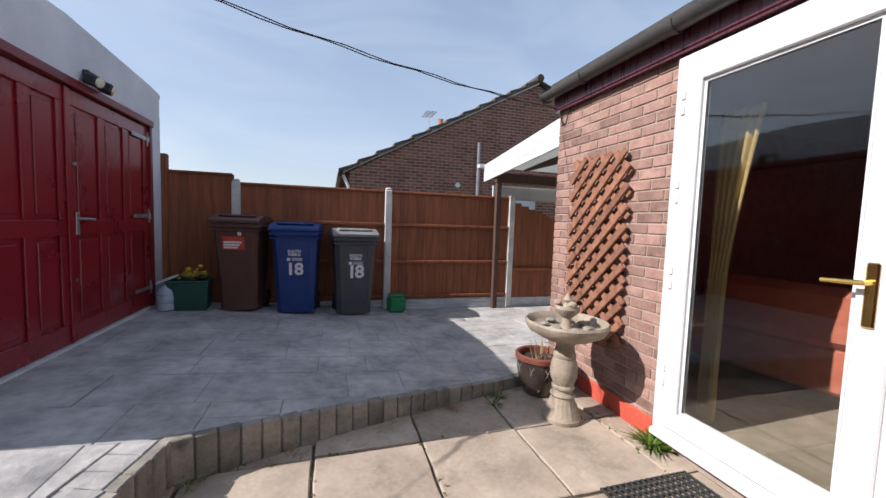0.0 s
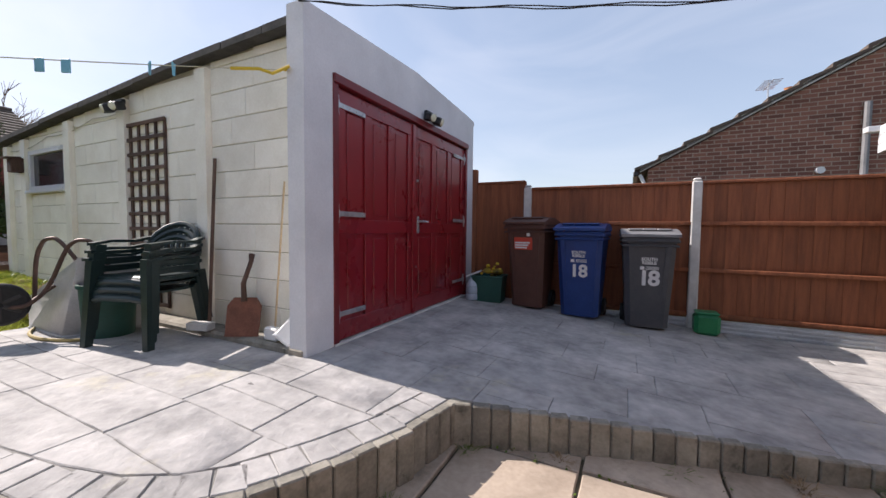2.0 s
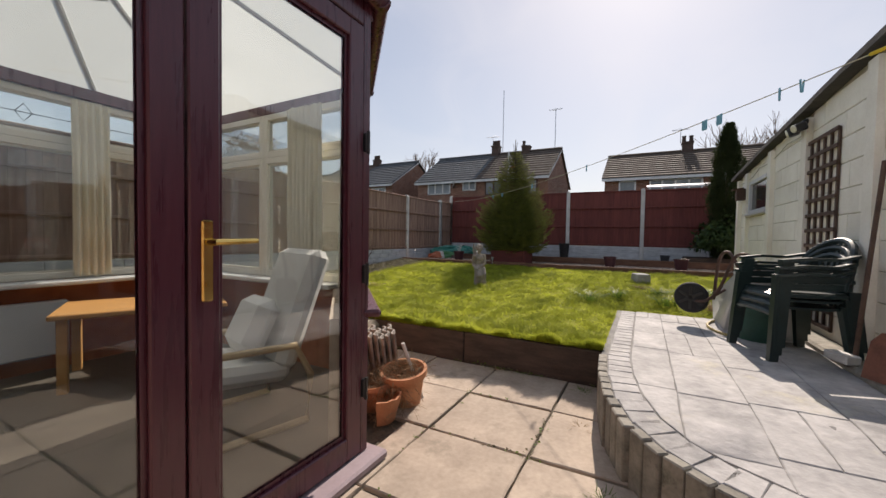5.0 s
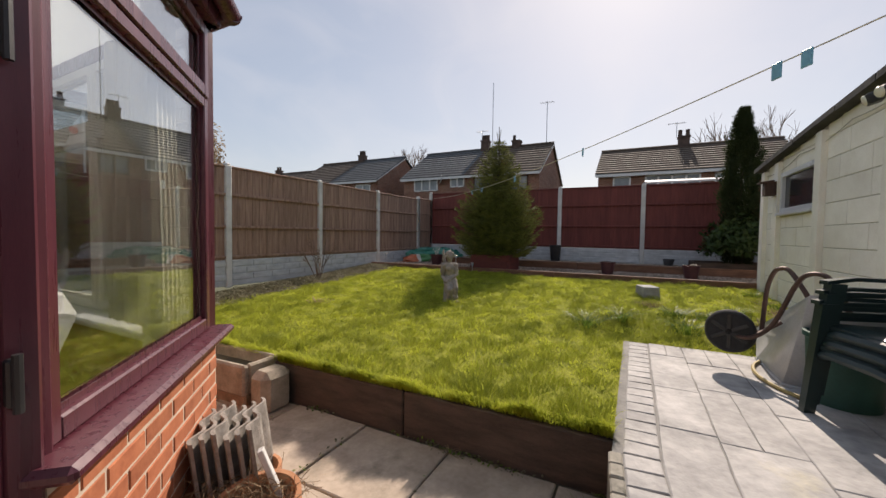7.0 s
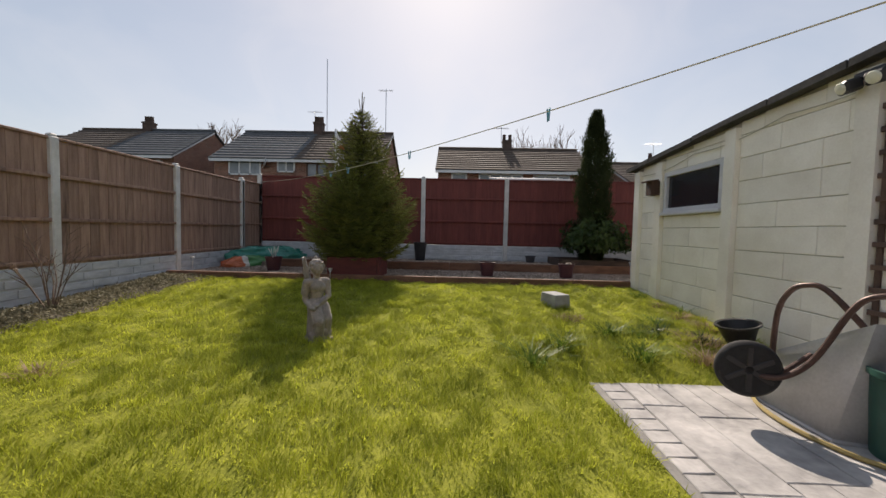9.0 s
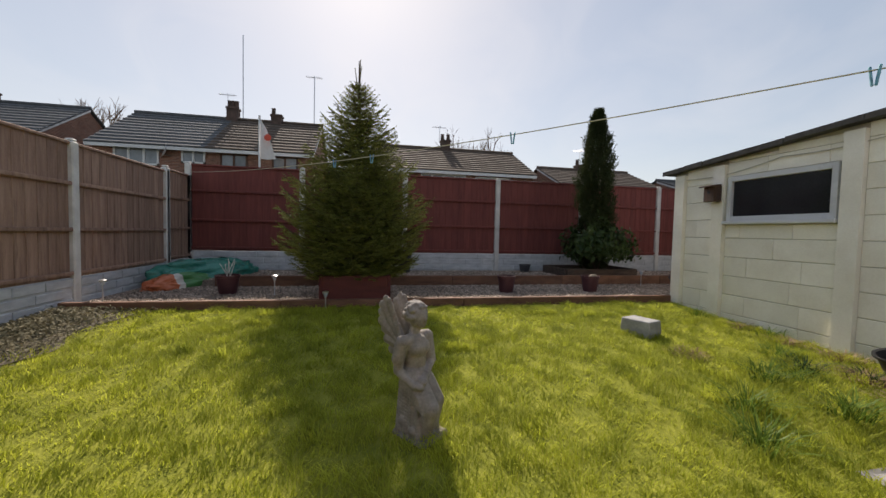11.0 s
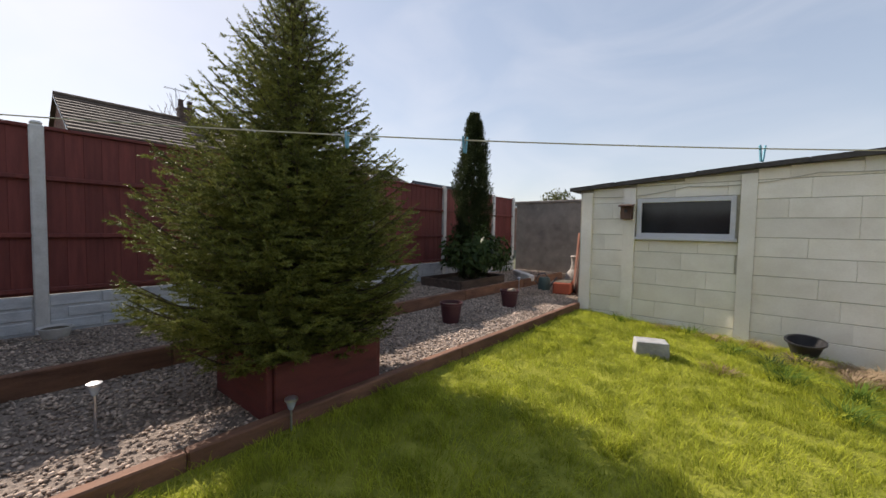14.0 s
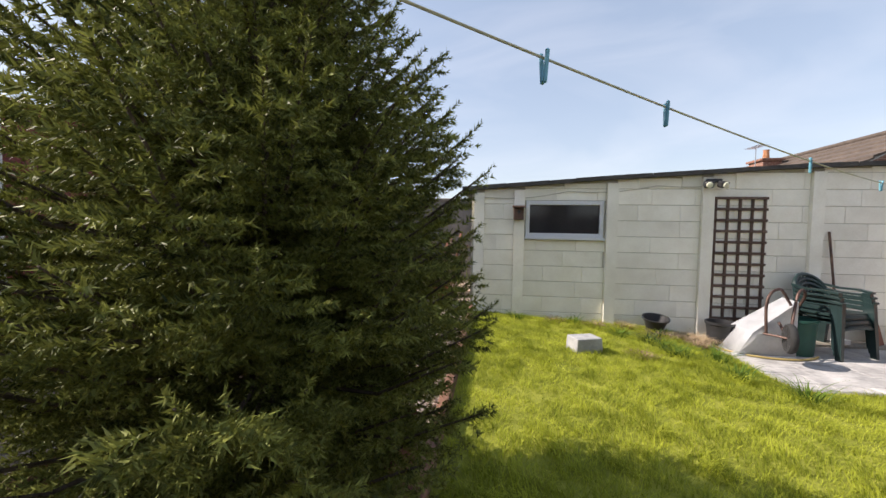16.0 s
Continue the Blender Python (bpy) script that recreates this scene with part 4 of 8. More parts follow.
# ---- conservatory ----
CD_Y = -0.61                                   # plane of the brown doors
CA, CB = Vector((-1.12, -0.60, 0)), Vector((-2.02, -1.45, 0))   # the slanting bay side
CX0, CX1, CY1 = -2.02, 1.80, -3.70             # end, house side and far side
cons = thing("conservatory", "rosewood-framed conservatory on an orange brick base", "conservatory")
floor_c = Mesh().extrude([(CA.x, CD_Y - 0.06, 0.0), (CB.x + 0.06, CB.y - 0.06, 0.0), (CX0 + 0.06, CY1, 0.0), (CX1 + 0.1, CY1, 0.0), (CX1 + 0.1, CD_Y - 0.06, 0.0)], (0, 0, 0.06)).fixed()
structure("conservatory_floor", floor_c, M_FLOORTILE, "dark brown tiled conservatory floor", "floor")


def local_frame(a, b, z=0.0):
    """A pose whose x runs from a to b along a wall and whose y points to the left of it."""
    d = b - a
    return Matrix.Translation((a.x, a.y, z)) @ Matrix.Rotation(math.atan2(d.y, d.x), 4, "Z")


# slanting side: x runs from the far end to the doors, outward is local -y
bay_len = (CB - CA).length
bay = local_frame(CB, CA)
part("dwarf_wall", Mesh().box(0.0, -0.2, -0.05, bay_len, -0.0035, 0.78, 0, bay), M_MORTAR_RED, cons)
part("window_sill", Mesh().box(-0.06, -0.12, 0.79, bay_len + 0.05, 0.075, 0.832, 0.014, bay), M_BROWN, cons, "glossy brown sill")
wleaf = framed_leaf(cons, "window_frame", bay_len - 0.06, 1.18, M_BROWN, 0.055, 0.06, 0.05, 0.07)
wleaf.matrix_local = bay @ pose(0.03, -0.055, 0.835)
fan = framed_leaf(cons, "fanlight", bay_len - 0.06, 0.36, M_BROWN, 0.06, 0.06, 0.06, 0.08)
fan.matrix_local = bay @ pose(0.03, -0.055, 2.02)
for p_ in (CA, CB):
    part("corner_post", Mesh().box(-0.045, -0.045, 0.80, 0.045, 0.045, 2.40, 0.012, Matrix.Translation((p_.x + 0.03, p_.y - 0.065, 0)) @ Matrix.Rotation(radians(22), 4, "Z")), M_BROWN, cons)
# door side
dl = local_frame(Vector((0.75, CD_Y, 0)), Vector((-1.11, CD_Y, 0)))   # outward is local -y
dfm = Mesh()
dfm.box(0, -0.03, 0.05, 0.06, 0.045, 2.42, 0.006, dl)
dfm.box(1.80, -0.03, 0.05, 1.86, 0.045, 2.42, 0.006, dl)
dfm.box(0.06, -0.03, 2.34, 1.80, 0.045, 2.42, 0.006, dl)
part("door_frame", dfm, M_BROWN, cons)
part("door_sill", Mesh().box(-0.05, -0.13, 0.0, 1.92, 0.06, 0.05, 0.012, dl), surf("dull_mauve_sill", (0.26, 0.20, 0.22), (0.36, 0.29, 0.31), 4, 0.5, 0.1, rand=0), cons)
conservatory_doors = []
for k, xs in enumerate((0.06, 0.935)):
    lf_ = framed_leaf(cons, "door_leaf", 0.865, 2.27, M_BROWN, 0.105, 0.12, 0.09, 0.065)
    lf_.matrix_local = dl @ pose(xs, -0.0, 0.06)
    conservatory_doors.append(lf_)
hh = Mesh()
hh.box(0.035, -0.045, 0.94, 0.075, -0.033, 1.22, 0.006)
hh.tube([(0.055, -0.04, 1.145), (0.055, -0.085, 1.145), (0.205, -0.092, 1.15)], [0.011, 0.011, 0.009], 8)
hh.tube([(0.055, -0.044, 1.0), (0.055, -0.049, 1.0)], 0.009, 8)
part("door_handle", hh, M_BRASS, conservatory_doors[1], "polished brass lever handle")
for z in (0.30, 0.92, 1.62):
    hq = Mesh().box(0.868, -0.05, z, 0.893, -0.02, z + 0.10, 0.005)
    hq.tube([(0.883, -0.052, z - 0.01), (0.883, -0.052, z + 0.11)], 0.009, 8)
    part("hinge", hq, M_BLACK, conservatory_doors[1])
# side glazing between doors and house
part("side_panel", Mesh().box(0.76, CD_Y - 0.05, 0.0, CX1 + 0.1, CD_Y + 0.02, 2.42), M_BROWN, cons)
# eaves beam, gutter and roof
ring = [(CX1 + 0.1, CD_Y + 0.02), (CA.x - 0.0, CD_Y + 0.02), (CB.x - 0.02, CB.y + 0.02), (CX0 - 0.02, CY1 - 0.05), (CX1 + 0.1, CY1 - 0.05)]
for a, b in zip(ring, ring[1:]):
    a, b = Vector((*a, 0)), Vector((*b, 0))
    fr_ = local_frame(a, b)
    L = (b - a).length
    part("eaves_beam", Mesh().box(-0.02, 0.0, 2.40, L + 0.02, 0.10, 2.50, 0.008, fr_), M_BROWN, cons)
    part("gutter", Mesh().extrude([(-0.05, -0.085 + u * 0.05 / 0.06, 2.50 + w * 0.8) for u, w in prof], (L + 0.1, 0, 0), fr_ @ pose(0, 0.04, 0)).fixed(), M_BROWN, cons)
apex = (-0.1, -2.2, 3.25)
ridge_end = (CX1 + 0.1, -2.2, 3.25)
rl = Mesh()
hip = [(x, y, 2.50) for x, y in ring]
rl.add(hip + [apex, ridge_end], [(0, 1, 5, 6), (1, 2, 5), (2, 3, 5), (3, 4, 6, 5)]).fixed()
roof_sheet = part("roof_sheet", rl, M_POLY, cons, "opal ribbed roof sheet", smooth=0)
for a in (hip[1], hip[2], hip[3]):
    part("roof_bar", Mesh().tube([a, apex], 0.022, 6), M_WHITE, cons)
for t in (0.25, 0.5, 0.75):
    pa = Vector(hip[0]).lerp(Vector(hip[1]), t)
    part("roof_bar", Mesh().tube([pa, (pa.x, -2.2, 3.25) if pa.x > -0.1 else apex], 0.018, 6), M_WHITE, cons)
    pb = Vector(hip[4]).lerp(Vector(hip[3]), t)
    part("roof_bar", Mesh().tube([pb, (pb.x, -2.2, 3.25) if pb.x > -0.1 else apex], 0.018, 6), M_WHITE, cons)
part("ridge_bar", Mesh().tube([apex, ridge_end], 0.035, 8), M_WHITE, cons)
# end and far sides: dwarf wall, cream frames, glass
far = Mesh()
far.box(CX0, CY1 - 0.1, -0.05, CX1 + 0.1, CY1 + 0.02, 0.78)
far.box(CX0, CY1, -0.05, CX0 + 0.12, CB.y - 0.05, 0.78)
part("dwarf_wall", far, M_BRICK_RED, cons)
ins = Mesh()
ins.box(CX0 + 0.13, CY1 + 0.03, 0.78, CX1, CY1 + 0.22, 0.82, 0.01)
ins.box(CX0 + 0.02, CY1 + 0.2, 0.78, CX0 + 0.25, CB.y - 0.1, 0.82, 0.01)
part("inner_sill", ins, M_WHITE, cons)
for k in range(4):
    w = (CX1 - CX0) / 4
    for (z0, h) in ((0.82, 1.16), (1.98, 0.42)):
        o = framed_leaf(cons, "inner_window", w, h, M_CREAMWIN, 0.06, 0.06, 0.06, 0.07)
        o.matrix_local = pose(CX0 + k * w, CY1 - 0.02, z0)
for k in range(2):
    w = (CB.y - 0.04 - CY1) / 2
    for (z0, h) in ((0.82, 1.16), (1.98, 0.42)):
        o = framed_leaf(cons, "inner_window", w, h, M_CREAMWIN, 0.06, 0.06, 0.06, 0.07)
        o.matrix_local = pose(CX0 + 0.05, CY1 + k * w, z0, 0, 0, 90)
for k in range(4):
    w = (CX1 - CX0) / 4
    xm, zm = CX0 + (k + 0.5) * w, 2.19
    part("leaded_star", Mesh().tube([(xm - 0.05, CY1 - 0.012, zm), (xm, CY1 - 0.012, zm + 0.07), (xm + 0.05, CY1 - 0.012, zm), (xm, CY1 - 0.012, zm - 0.07)], 0.004, 4, closed=True), M_GREYBIN, cons)
    part("leaded_bar", Mesh().tube([(xm - w / 2 + 0.06, CY1 - 0.012, zm), (xm + w / 2 - 0.06, CY1 - 0.012, zm)], 0.003, 4), M_GREYBIN, cons)
for x in (CX0 + 0.06, -1.05, -0.1, 0.86):
    part("mullion", Mesh().box(x - 0.035, CY1 - 0.05, 0.8, x + 0.035, CY1 + 0.02, 2.42, 0.006), M_CREAMWIN, cons)

# ---- far houses ----
M_CHIMNEY = surf("sooty_chimney", (0.05, 0.035, 0.03), (0.13, 0.085, 0.07), 3, 0.9, 0.3, rand=0.1)


def gable_house(name, label, x, y0, y1, zb, ze, zr, depth, roofs, tile, windows, wall_mat=None, chimney=()):
    """A house seen across the fences: ridge along y, front wall at x."""
    h = thing(name, label, "house", pose(x, 0, zb))
    ze, zr = ze - zb, zr - zb
    w = Mesh().extrude([(0, y0, 0), (0, y0, ze), (-depth / 2, y0, zr - 0.05), (-depth, y0, ze), (-depth, y0, 0)], (0, y1 - y0, 0)).fixed()
    part("wall", w, wall_mat or M_FARBRICK, h)
    over = 0.35
    sl_ = (zr - ze) / (depth / 2)
    cut = [y0 - 0.15] + [c for c in roofs] + [y1 + 0.15]
    for q, (a, b) in enumerate(zip(cut, cut[1:])):
        mat = tile[q]
        run0 = depth / 2 + over
        ro = part("roof", Mesh().extrude([(over, a, ze - sl_ * over), (over, a, ze - sl_ * over + 0.03), (-depth / 2, a, zr + 0.03), (-depth / 2, a, zr)], (0, b - a, 0)).fixed(), mat, h, smooth=0)
        rows = 11
        for s in range(rows):
            t0, t1 = s / rows, (s + 1) / rows
            run = depth / 2 + over
            xa, xb = over - run * t0, over - run * t1
            za, zb_ = ze - sl_ * over + sl_ * run * t0, ze - sl_ * over + sl_ * run * t1
            part("tile_course", Mesh().extrude([(xa, a, za + 0.02), (xa, a, za + 0.10), (xb - 0.05, a, zb_ + 0.05), (xb - 0.05, a, zb_ + 0.0)], (0, b - a, 0)).fixed(), mat, ro, smooth=0)
        part("roof_back", Mesh().extrude([(-depth / 2, a, zr + 0.02), (-depth / 2, a, zr + 0.10), (-depth - over, a, ze - sl_ * over + 0.05), (-depth - over, a, ze - sl_ * over)], (0, b - a, 0)).fixed(), mat, h)
        part("ridge", Mesh().tube([(-depth / 2, a, zr + 0.08), (-depth / 2, b, zr + 0.08)], 0.11, 8), mat, ro)
    part("fascia", Mesh().box(over - 0.06, y0 - 0.1, ze - sl_ * over - 0.16, over, y1 + 0.1, ze - sl_ * over + 0.03), M_WHITE, h)
    for yy in (y0 - 0.14, y1 + 0.10):
        part("barge_board", Mesh().extrude([(over, yy, ze - sl_ * over - 0.12), (over, yy, ze - sl_ * over + 0.04), (-depth / 2, yy, zr + 0.04), (-depth / 2, yy, zr - 0.12)], (0, 0.04, 0)).fixed(), M_WHITE, h)
    for (wy0, wz0, wy1, wz1, n, mat) in windows:
        wo = Mesh()
        wz0, wz1 = wz0 - zb, wz1 - zb
        wo.box(-0.05, wy0, wz0, 0.05, wy0 + 0.09, wz1)
        wo.box(-0.05, wy1 - 0.09, wz0, 0.05, wy1, wz1)
        wo.box(-0.05, wy0, wz0, 0.05, wy1, wz0 + 0.09)
        wo.box(-0.05, wy0, wz1 - 0.09, 0.05, wy1, wz1)
        for q in range(1, n):
            yy = wy0 + (wy1 - wy0) * q / n
            wo.box(-0.05, yy - 0.05, wz0, 0.05, yy + 0.05, wz1)
        wd = part("window", wo, mat, h)
        for q in range(n):
            a, b = wy0 + (wy1 - wy0) * q / n + 0.04, wy0 + (wy1 - wy0) * (q + 1) / n - 0.04
            part("pane", Mesh().box(0.0, a, wz0 + 0.06, 0.02, b, wz1 - 0.06), M_PANE, wd)
    for (cx, cy, cz, pots) in chimney:
        c = Mesh()
        c.box(cx - 0.28, cy - 0.3, zr - 0.8, cx + 0.28, cy + 0.3, cz - zb)
        c.box(cx - 0.32, cy - 0.34, cz - zb - 0.12, cx + 0.32, cy + 0.34, cz - zb)
        ch = part("chimney", c, M_CHIMNEY, h)
        for q in range(pots):
            part("chimney_pot", Mesh().lathe([(0.13, 0), (0.11, 0.35), (0.14, 0.40)], 10, pose(cx, cy - 0.2 + 0.4 * q / max(1, pots - 1), cz - zb)), M_CHIMNEY, ch)
    return h


M_PANE = surf("far_window_glass", (0.10, 0.12, 0.14), (0.30, 0.33, 0.36), 0.7, 0.1, 0, rand=0.3)
DW = M_WOODDARK
gable_house("semi_detached_house", "pair of red brick semis with grey and brown tiled roofs", -25, -15.2, -5.0, -0.07, 5.65, 8.0, 7.6, (-10.1,), (M_SLATE, M_TILE),
            [(-14.3, 4.5, -12.3, 5.45, 3, M_WHITE), (-11.3, 4.7, -10.2, 5.45, 2, M_WHITE), (-9.5, 4.3, -8.2, 5.3, 2, DW), (-7.0, 4.3, -5.7, 5.3, 2, DW)],
            chimney=((-3.8, -10.1, 8.75, 3), (-3.8, -7.6, 8.5, 1)))
gable_house("semi_detached_house", "red brick semis with grey tiled roofs further along", -25, -27.0, -17.7, -0.07, 5.75, 8.0, 7.6, (-22.3,), (M_TILE, M_SLATE),
            [(-19.9, 4.5, -18.4, 5.3, 2, M_WHITE), (-22.3, 4.6, -21.0, 5.3, 2, M_WHITE)], chimney=((-3.8, -22.3, 8.6, 3),))
gable_house("semi_detached_house", "distant red brick house with a tiled roof", -27, -40.0, -30.0, -0.07, 5.7, 7.9, 7.6, (), (M_TILE,), [(-33, 4.5, -31.5, 5.3, 2, M_WHITE)], chimney=((-3.8, -36, 8.4, 2),))
gable_house("terraced_house", "red brick houses with brown tiled roof and white band", -25, -1.5, 7.8, -0.07, 5.15, 7.05, 7.6, (3.2,), (M_TILE, M_TILE),
            [(-0.7, 4.05, 0.25, 4.85, 1, M_WHITE), (0.95, 4.0, 3.6, 4.85, 4, M_WHITE), (4.2, 4.0, 6.4, 4.8, 3, M_WHITE)], chimney=((-3.8, 3.1, 7.7, 2),))
gable_house("bungalow", "low brick bungalow with a brown tiled roof", -25, 10.0, 17.0, -0.07, 4.55, 6.2, 7.6, (), (M_TILE,), [(12.0, 3.6, 13.6, 4.3, 2, M_WHITE), (14.6, 3.6, 16.0, 4.3, 2, M_WHITE)], chimney=((-3.8, 13.2, 6.6, 1),))
gable_house("bungalow", "dark-roofed bungalow seen past the cypress", -24, 19.0, 30.0, -0.07, 4.3, 5.6, 7.6, (), (M_SLATE,), [(21, 3.4, 22.5, 4.1, 2, M_WHITE)])

# neighbour's gable behind the back fence
nb = thing("neighbour_bungalow", "red-brown brick bungalow with its gable end behind the fence", "house", pose(0, 9.0, 0))
ex, ez, rx_, rz_ = 0.10, 2.50, 5.05, 5.16
part("wall", Mesh().extrude([(ex + 0.15, 0, -0.05), (2 * rx_ - ex, 0, -0.05), (2 * rx_ - ex, 0, ez), (rx_, 0, rz_ - 0.08), (ex + 0.15, 0, ez)], (0, 9, 0)).fixed(), M_FARBRICK, nb)
for sgn in (1, -1):
    rside = part("roof", Mesh().extrude([(ex if sgn > 0 else 2 * rx_ - ex, -0.05, ez - 0.03), (ex if sgn > 0 else 2 * rx_ - ex, -0.05, ez), (rx_, -0.05, rz_), (rx_, -0.05, rz_ - 0.03)], (0, 9.0, 0)).fixed(), M_TILE, nb, smooth=0)
    n_t = 12
    for q in range(n_t):
        t0, t1 = q / n_t, (q + 1) / n_t
        xa, xb = ex - 0.1 + (rx_ - ex + 0.1) * t0, ex - 0.1 + (rx_ - ex + 0.1) * t1
        za, zb2 = ez - 0.06 + (rz_ - ez + 0.06) * t0, ez - 0.06 + (rz_ - ez + 0.06) * t1
        if sgn < 0:
            xa, xb = 2 * rx_ - xa, 2 * rx_ - xb
        part("tile_course", Mesh().extrude([(xa, -0.09, za + 0.03), (xa, -0.09, za + 0.10), (xb + sgn * 0.05, -0.09, zb2 + 0.05), (xb + sgn * 0.05, -0.09, zb2)], (0, 9.2, 0)).fixed(), M_TILE, rside, smooth=0)
part("verge", Mesh().extrude([(ex, -0.05, ez - 0.05), (ex, -0.05, ez + 0.04), (rx_, -0.05, rz_ + 0.02), (rx_, -0.05, rz_ - 0.07)], (0, 0.05, 0)).fixed(), M_CONC, nb)
part("ridge", Mesh().tube([(rx_, -0.12, rz_ + 0.07), (rx_, 9, rz_ + 0.07)], 0.10, 8), M_TILE, nb)
part("gutter", Mesh().box(ex - 0.12, -0.08, ez - 0.13, ex - 0.02, 9, ez - 0.03, 0.02), M_BLACK, nb)
part("downpipe", Mesh().tube([(ex + 0.0, -0.03, ez - 0.1), (ex + 0.12, -0.04, ez - 0.35), (ex + 0.12, -0.04, 0)], 0.035, 8), M_WHITE, nb)
part("flue_pipe", Mesh().tube([(3.42, -0.07, 0.5), (3.42, -0.07, 3.42)], 0.05, 10), M_GREYLID, nb)
part("vent", Mesh().tube([(2.88, -0.08, 2.33), (2.88, 0.0, 2.33)], 0.06, 12), M_WHITE, nb)
nw = Mesh()
nw.box(4.35, -0.05, 0.9, 5.1, 0.02, 2.1)
part("window", nw, M_WHITE, nb)
ch_ = part("chimney", Mesh().box(3.7, 5.5, 3.9, 4.45, 6.4, 5.05).box(3.62, 5.42, 5.03, 4.53, 6.48, 5.12), M_FARBRICK, nb)
part("chimney_pot", Mesh().lathe([(0.13, 0), (0.10, 0.4), (0.13, 0.45)], 12, pose(4.1, 5.96, 5.11)), M_TERRA, ch_)


# ---- things on the patio ----
def lettering(text, size, depth=0.002):
    """Raised characters as a mesh, standing in the x-z plane and centred."""
    cu = bpy.data.curves.new("text", "FONT")
    cu.body, cu.size, cu.extrude, cu.align_x, cu.offset = text, size, depth, "CENTER", size * 0.03
    ob = bpy.data.objects.new("text", cu)
    scene.collection.objects.link(ob)
    me_ = bpy.data.meshes.new_from_object(ob.evaluated_get(bpy.context.evaluated_depsgraph_get()))
    out = Mesh().add([v.co.copy() for v in me_.vertices], [tuple(p.vertices) for p in me_.polygons], pose(0, 0, 0, 90, 0, 0))
    bpy.data.objects.remove(ob)
    bpy.data.curves.remove(cu)
    bpy.data.meshes.remove(me_)
    return out


def wheelie_bin(label, mat, x, y, turn, h=1.06, w=0.52, number=None, sticker=False, lid_mat=None):
    """A two-wheeled refuse bin; its front is local -y."""
    b = thing("wheelie_bin", label, "bin", pose(x, y, patio_z(x) - 0.001, 0, 0, turn), "row of bins")
    body = Mesh()
    w0, w1, d0, d1, zb, zt = w * 0.78, w * 0.96, 0.40, 0.60, 0.03, h - 0.10
    rings = []
    for z, s in ((zb, 0.0), (0.12, 0.08), (0.5, 0.5), (zt - 0.06, 0.95), (zt, 1.0)):
        ww, dd = (w0 + (w1 - w0) * s) / 2, (d0 + (d1 - d0) * s) / 2
        c = 0.05
        rings.append([(-ww + c, -dd, z), (ww - c, -dd, z), (ww, -dd + c, z), (ww, dd - c, z), (ww - c, dd, z), (-ww + c, dd, z), (-ww, dd - c, z), (-ww, -dd + c, z)])
    body.add([p for r in rings for p in r], [(i * 8 + k, i * 8 + (k + 1) % 8, i * 8 + 8 + (k + 1) % 8, i * 8 + 8 + k) for i in range(4) for k in range(8)] + [tuple(reversed(range(8))), tuple(range(32, 40))])
    bo = part("body", body, mat, b)
    rim = Mesh()
    rim.box(-w1 / 2 - 0.022, -d1 / 2 - 0.022, zt - 0.055, w1 / 2 + 0.022, d1 / 2 + 0.02, zt - 0.02, 0.012)
    rim.box(-w1 / 2 - 0.012, -d1 / 2 - 0.012, zt - 0.03, w1 / 2 + 0.012, d1 / 2 + 0.012, zt + 0.004, 0.01)
    rim.box(-w1 / 2 - 0.016, -d1 / 2 - 0.016, zt - 0.10, w1 / 2 + 0.016, d1 / 2 + 0.014, zt - 0.075, 0.01)
    part("rim", rim, mat, b)
    for s in (-1, 1):
        rib = Mesh()
        rib.add([(s * w0 * 0.30, -d0 / 2 - 0.004, 0.10), (s * w0 * 0.36, -d0 / 2 - 0.004, 0.10), (s * w1 * 0.40, -d1 / 2 - 0.010, zt - 0.09), (s * w1 * 0.30, -d1 / 2 - 0.010, zt - 0.09),
                 (s * w0 * 0.30, -d0 / 2 + 0.02, 0.10), (s * w0 * 0.36, -d0 / 2 + 0.02, 0.10), (s * w1 * 0.40, -d1 / 2 + 0.02, zt - 0.09), (s * w1 * 0.30, -d1 / 2 + 0.02, zt - 0.09)],
                [(0, 1, 2, 3), (4, 7, 6, 5), (0, 4, 5, 1), (1, 5, 6, 2), (2, 6, 7, 3), (3, 7, 4, 0)]).fixed()
        part("rib", rib, mat, bo)
    part("foot_bar", Mesh().box(-w0 / 2 - 0.02, 0.10, 0.015, w0 / 2 + 0.02, 0.26, 0.06, 0.01), M_BLACK, b)
    lid = Mesh()
    n = 6
    prev = None
    pts = []
    for q in range(n + 1):
        t = q / n
        yy = -d1 / 2 - 0.03 + (d1 + 0.05) * t
        zz = zt + 0.035 + 0.05 * math.sin(math.pi * min(1, t * 1.1)) + 0.02 * t
        pts.append((yy, zz))
    outline_ = [(-w1 / 2 - 0.025, yy, zz) for yy, zz in pts] + [(-w1 / 2 - 0.025, d1 / 2 + 0.02, zt + 0.006), (-w1 / 2 - 0.025, -d1 / 2 - 0.03, zt + 0.006)]
    lid.extrude(outline_, (w1 + 0.05, 0, 0)).fixed()
    for s in (-0.26, 0.0, 0.26):
        lid.box(s * w - 0.07, -d1 / 2 + 0.08, zt + 0.07, s * w + 0.07, d1 / 2 - 0.1, zt + 0.098, 0.012)
    part("lid", lid, lid_mat or mat, b)
    for s in (-0.7, 0.7):
        part("handle", Mesh().tube([(s * w / 2 - 0.08, d1 / 2 + 0.0, zt + 0.01), (s * w / 2 - 0.06, d1 / 2 + 0.07, zt + 0.03), (s * w / 2 + 0.06, d1 / 2 + 0.07, zt + 0.03), (s * w / 2 + 0.08, d1 / 2, zt + 0.01)], 0.014, 8), mat, b)
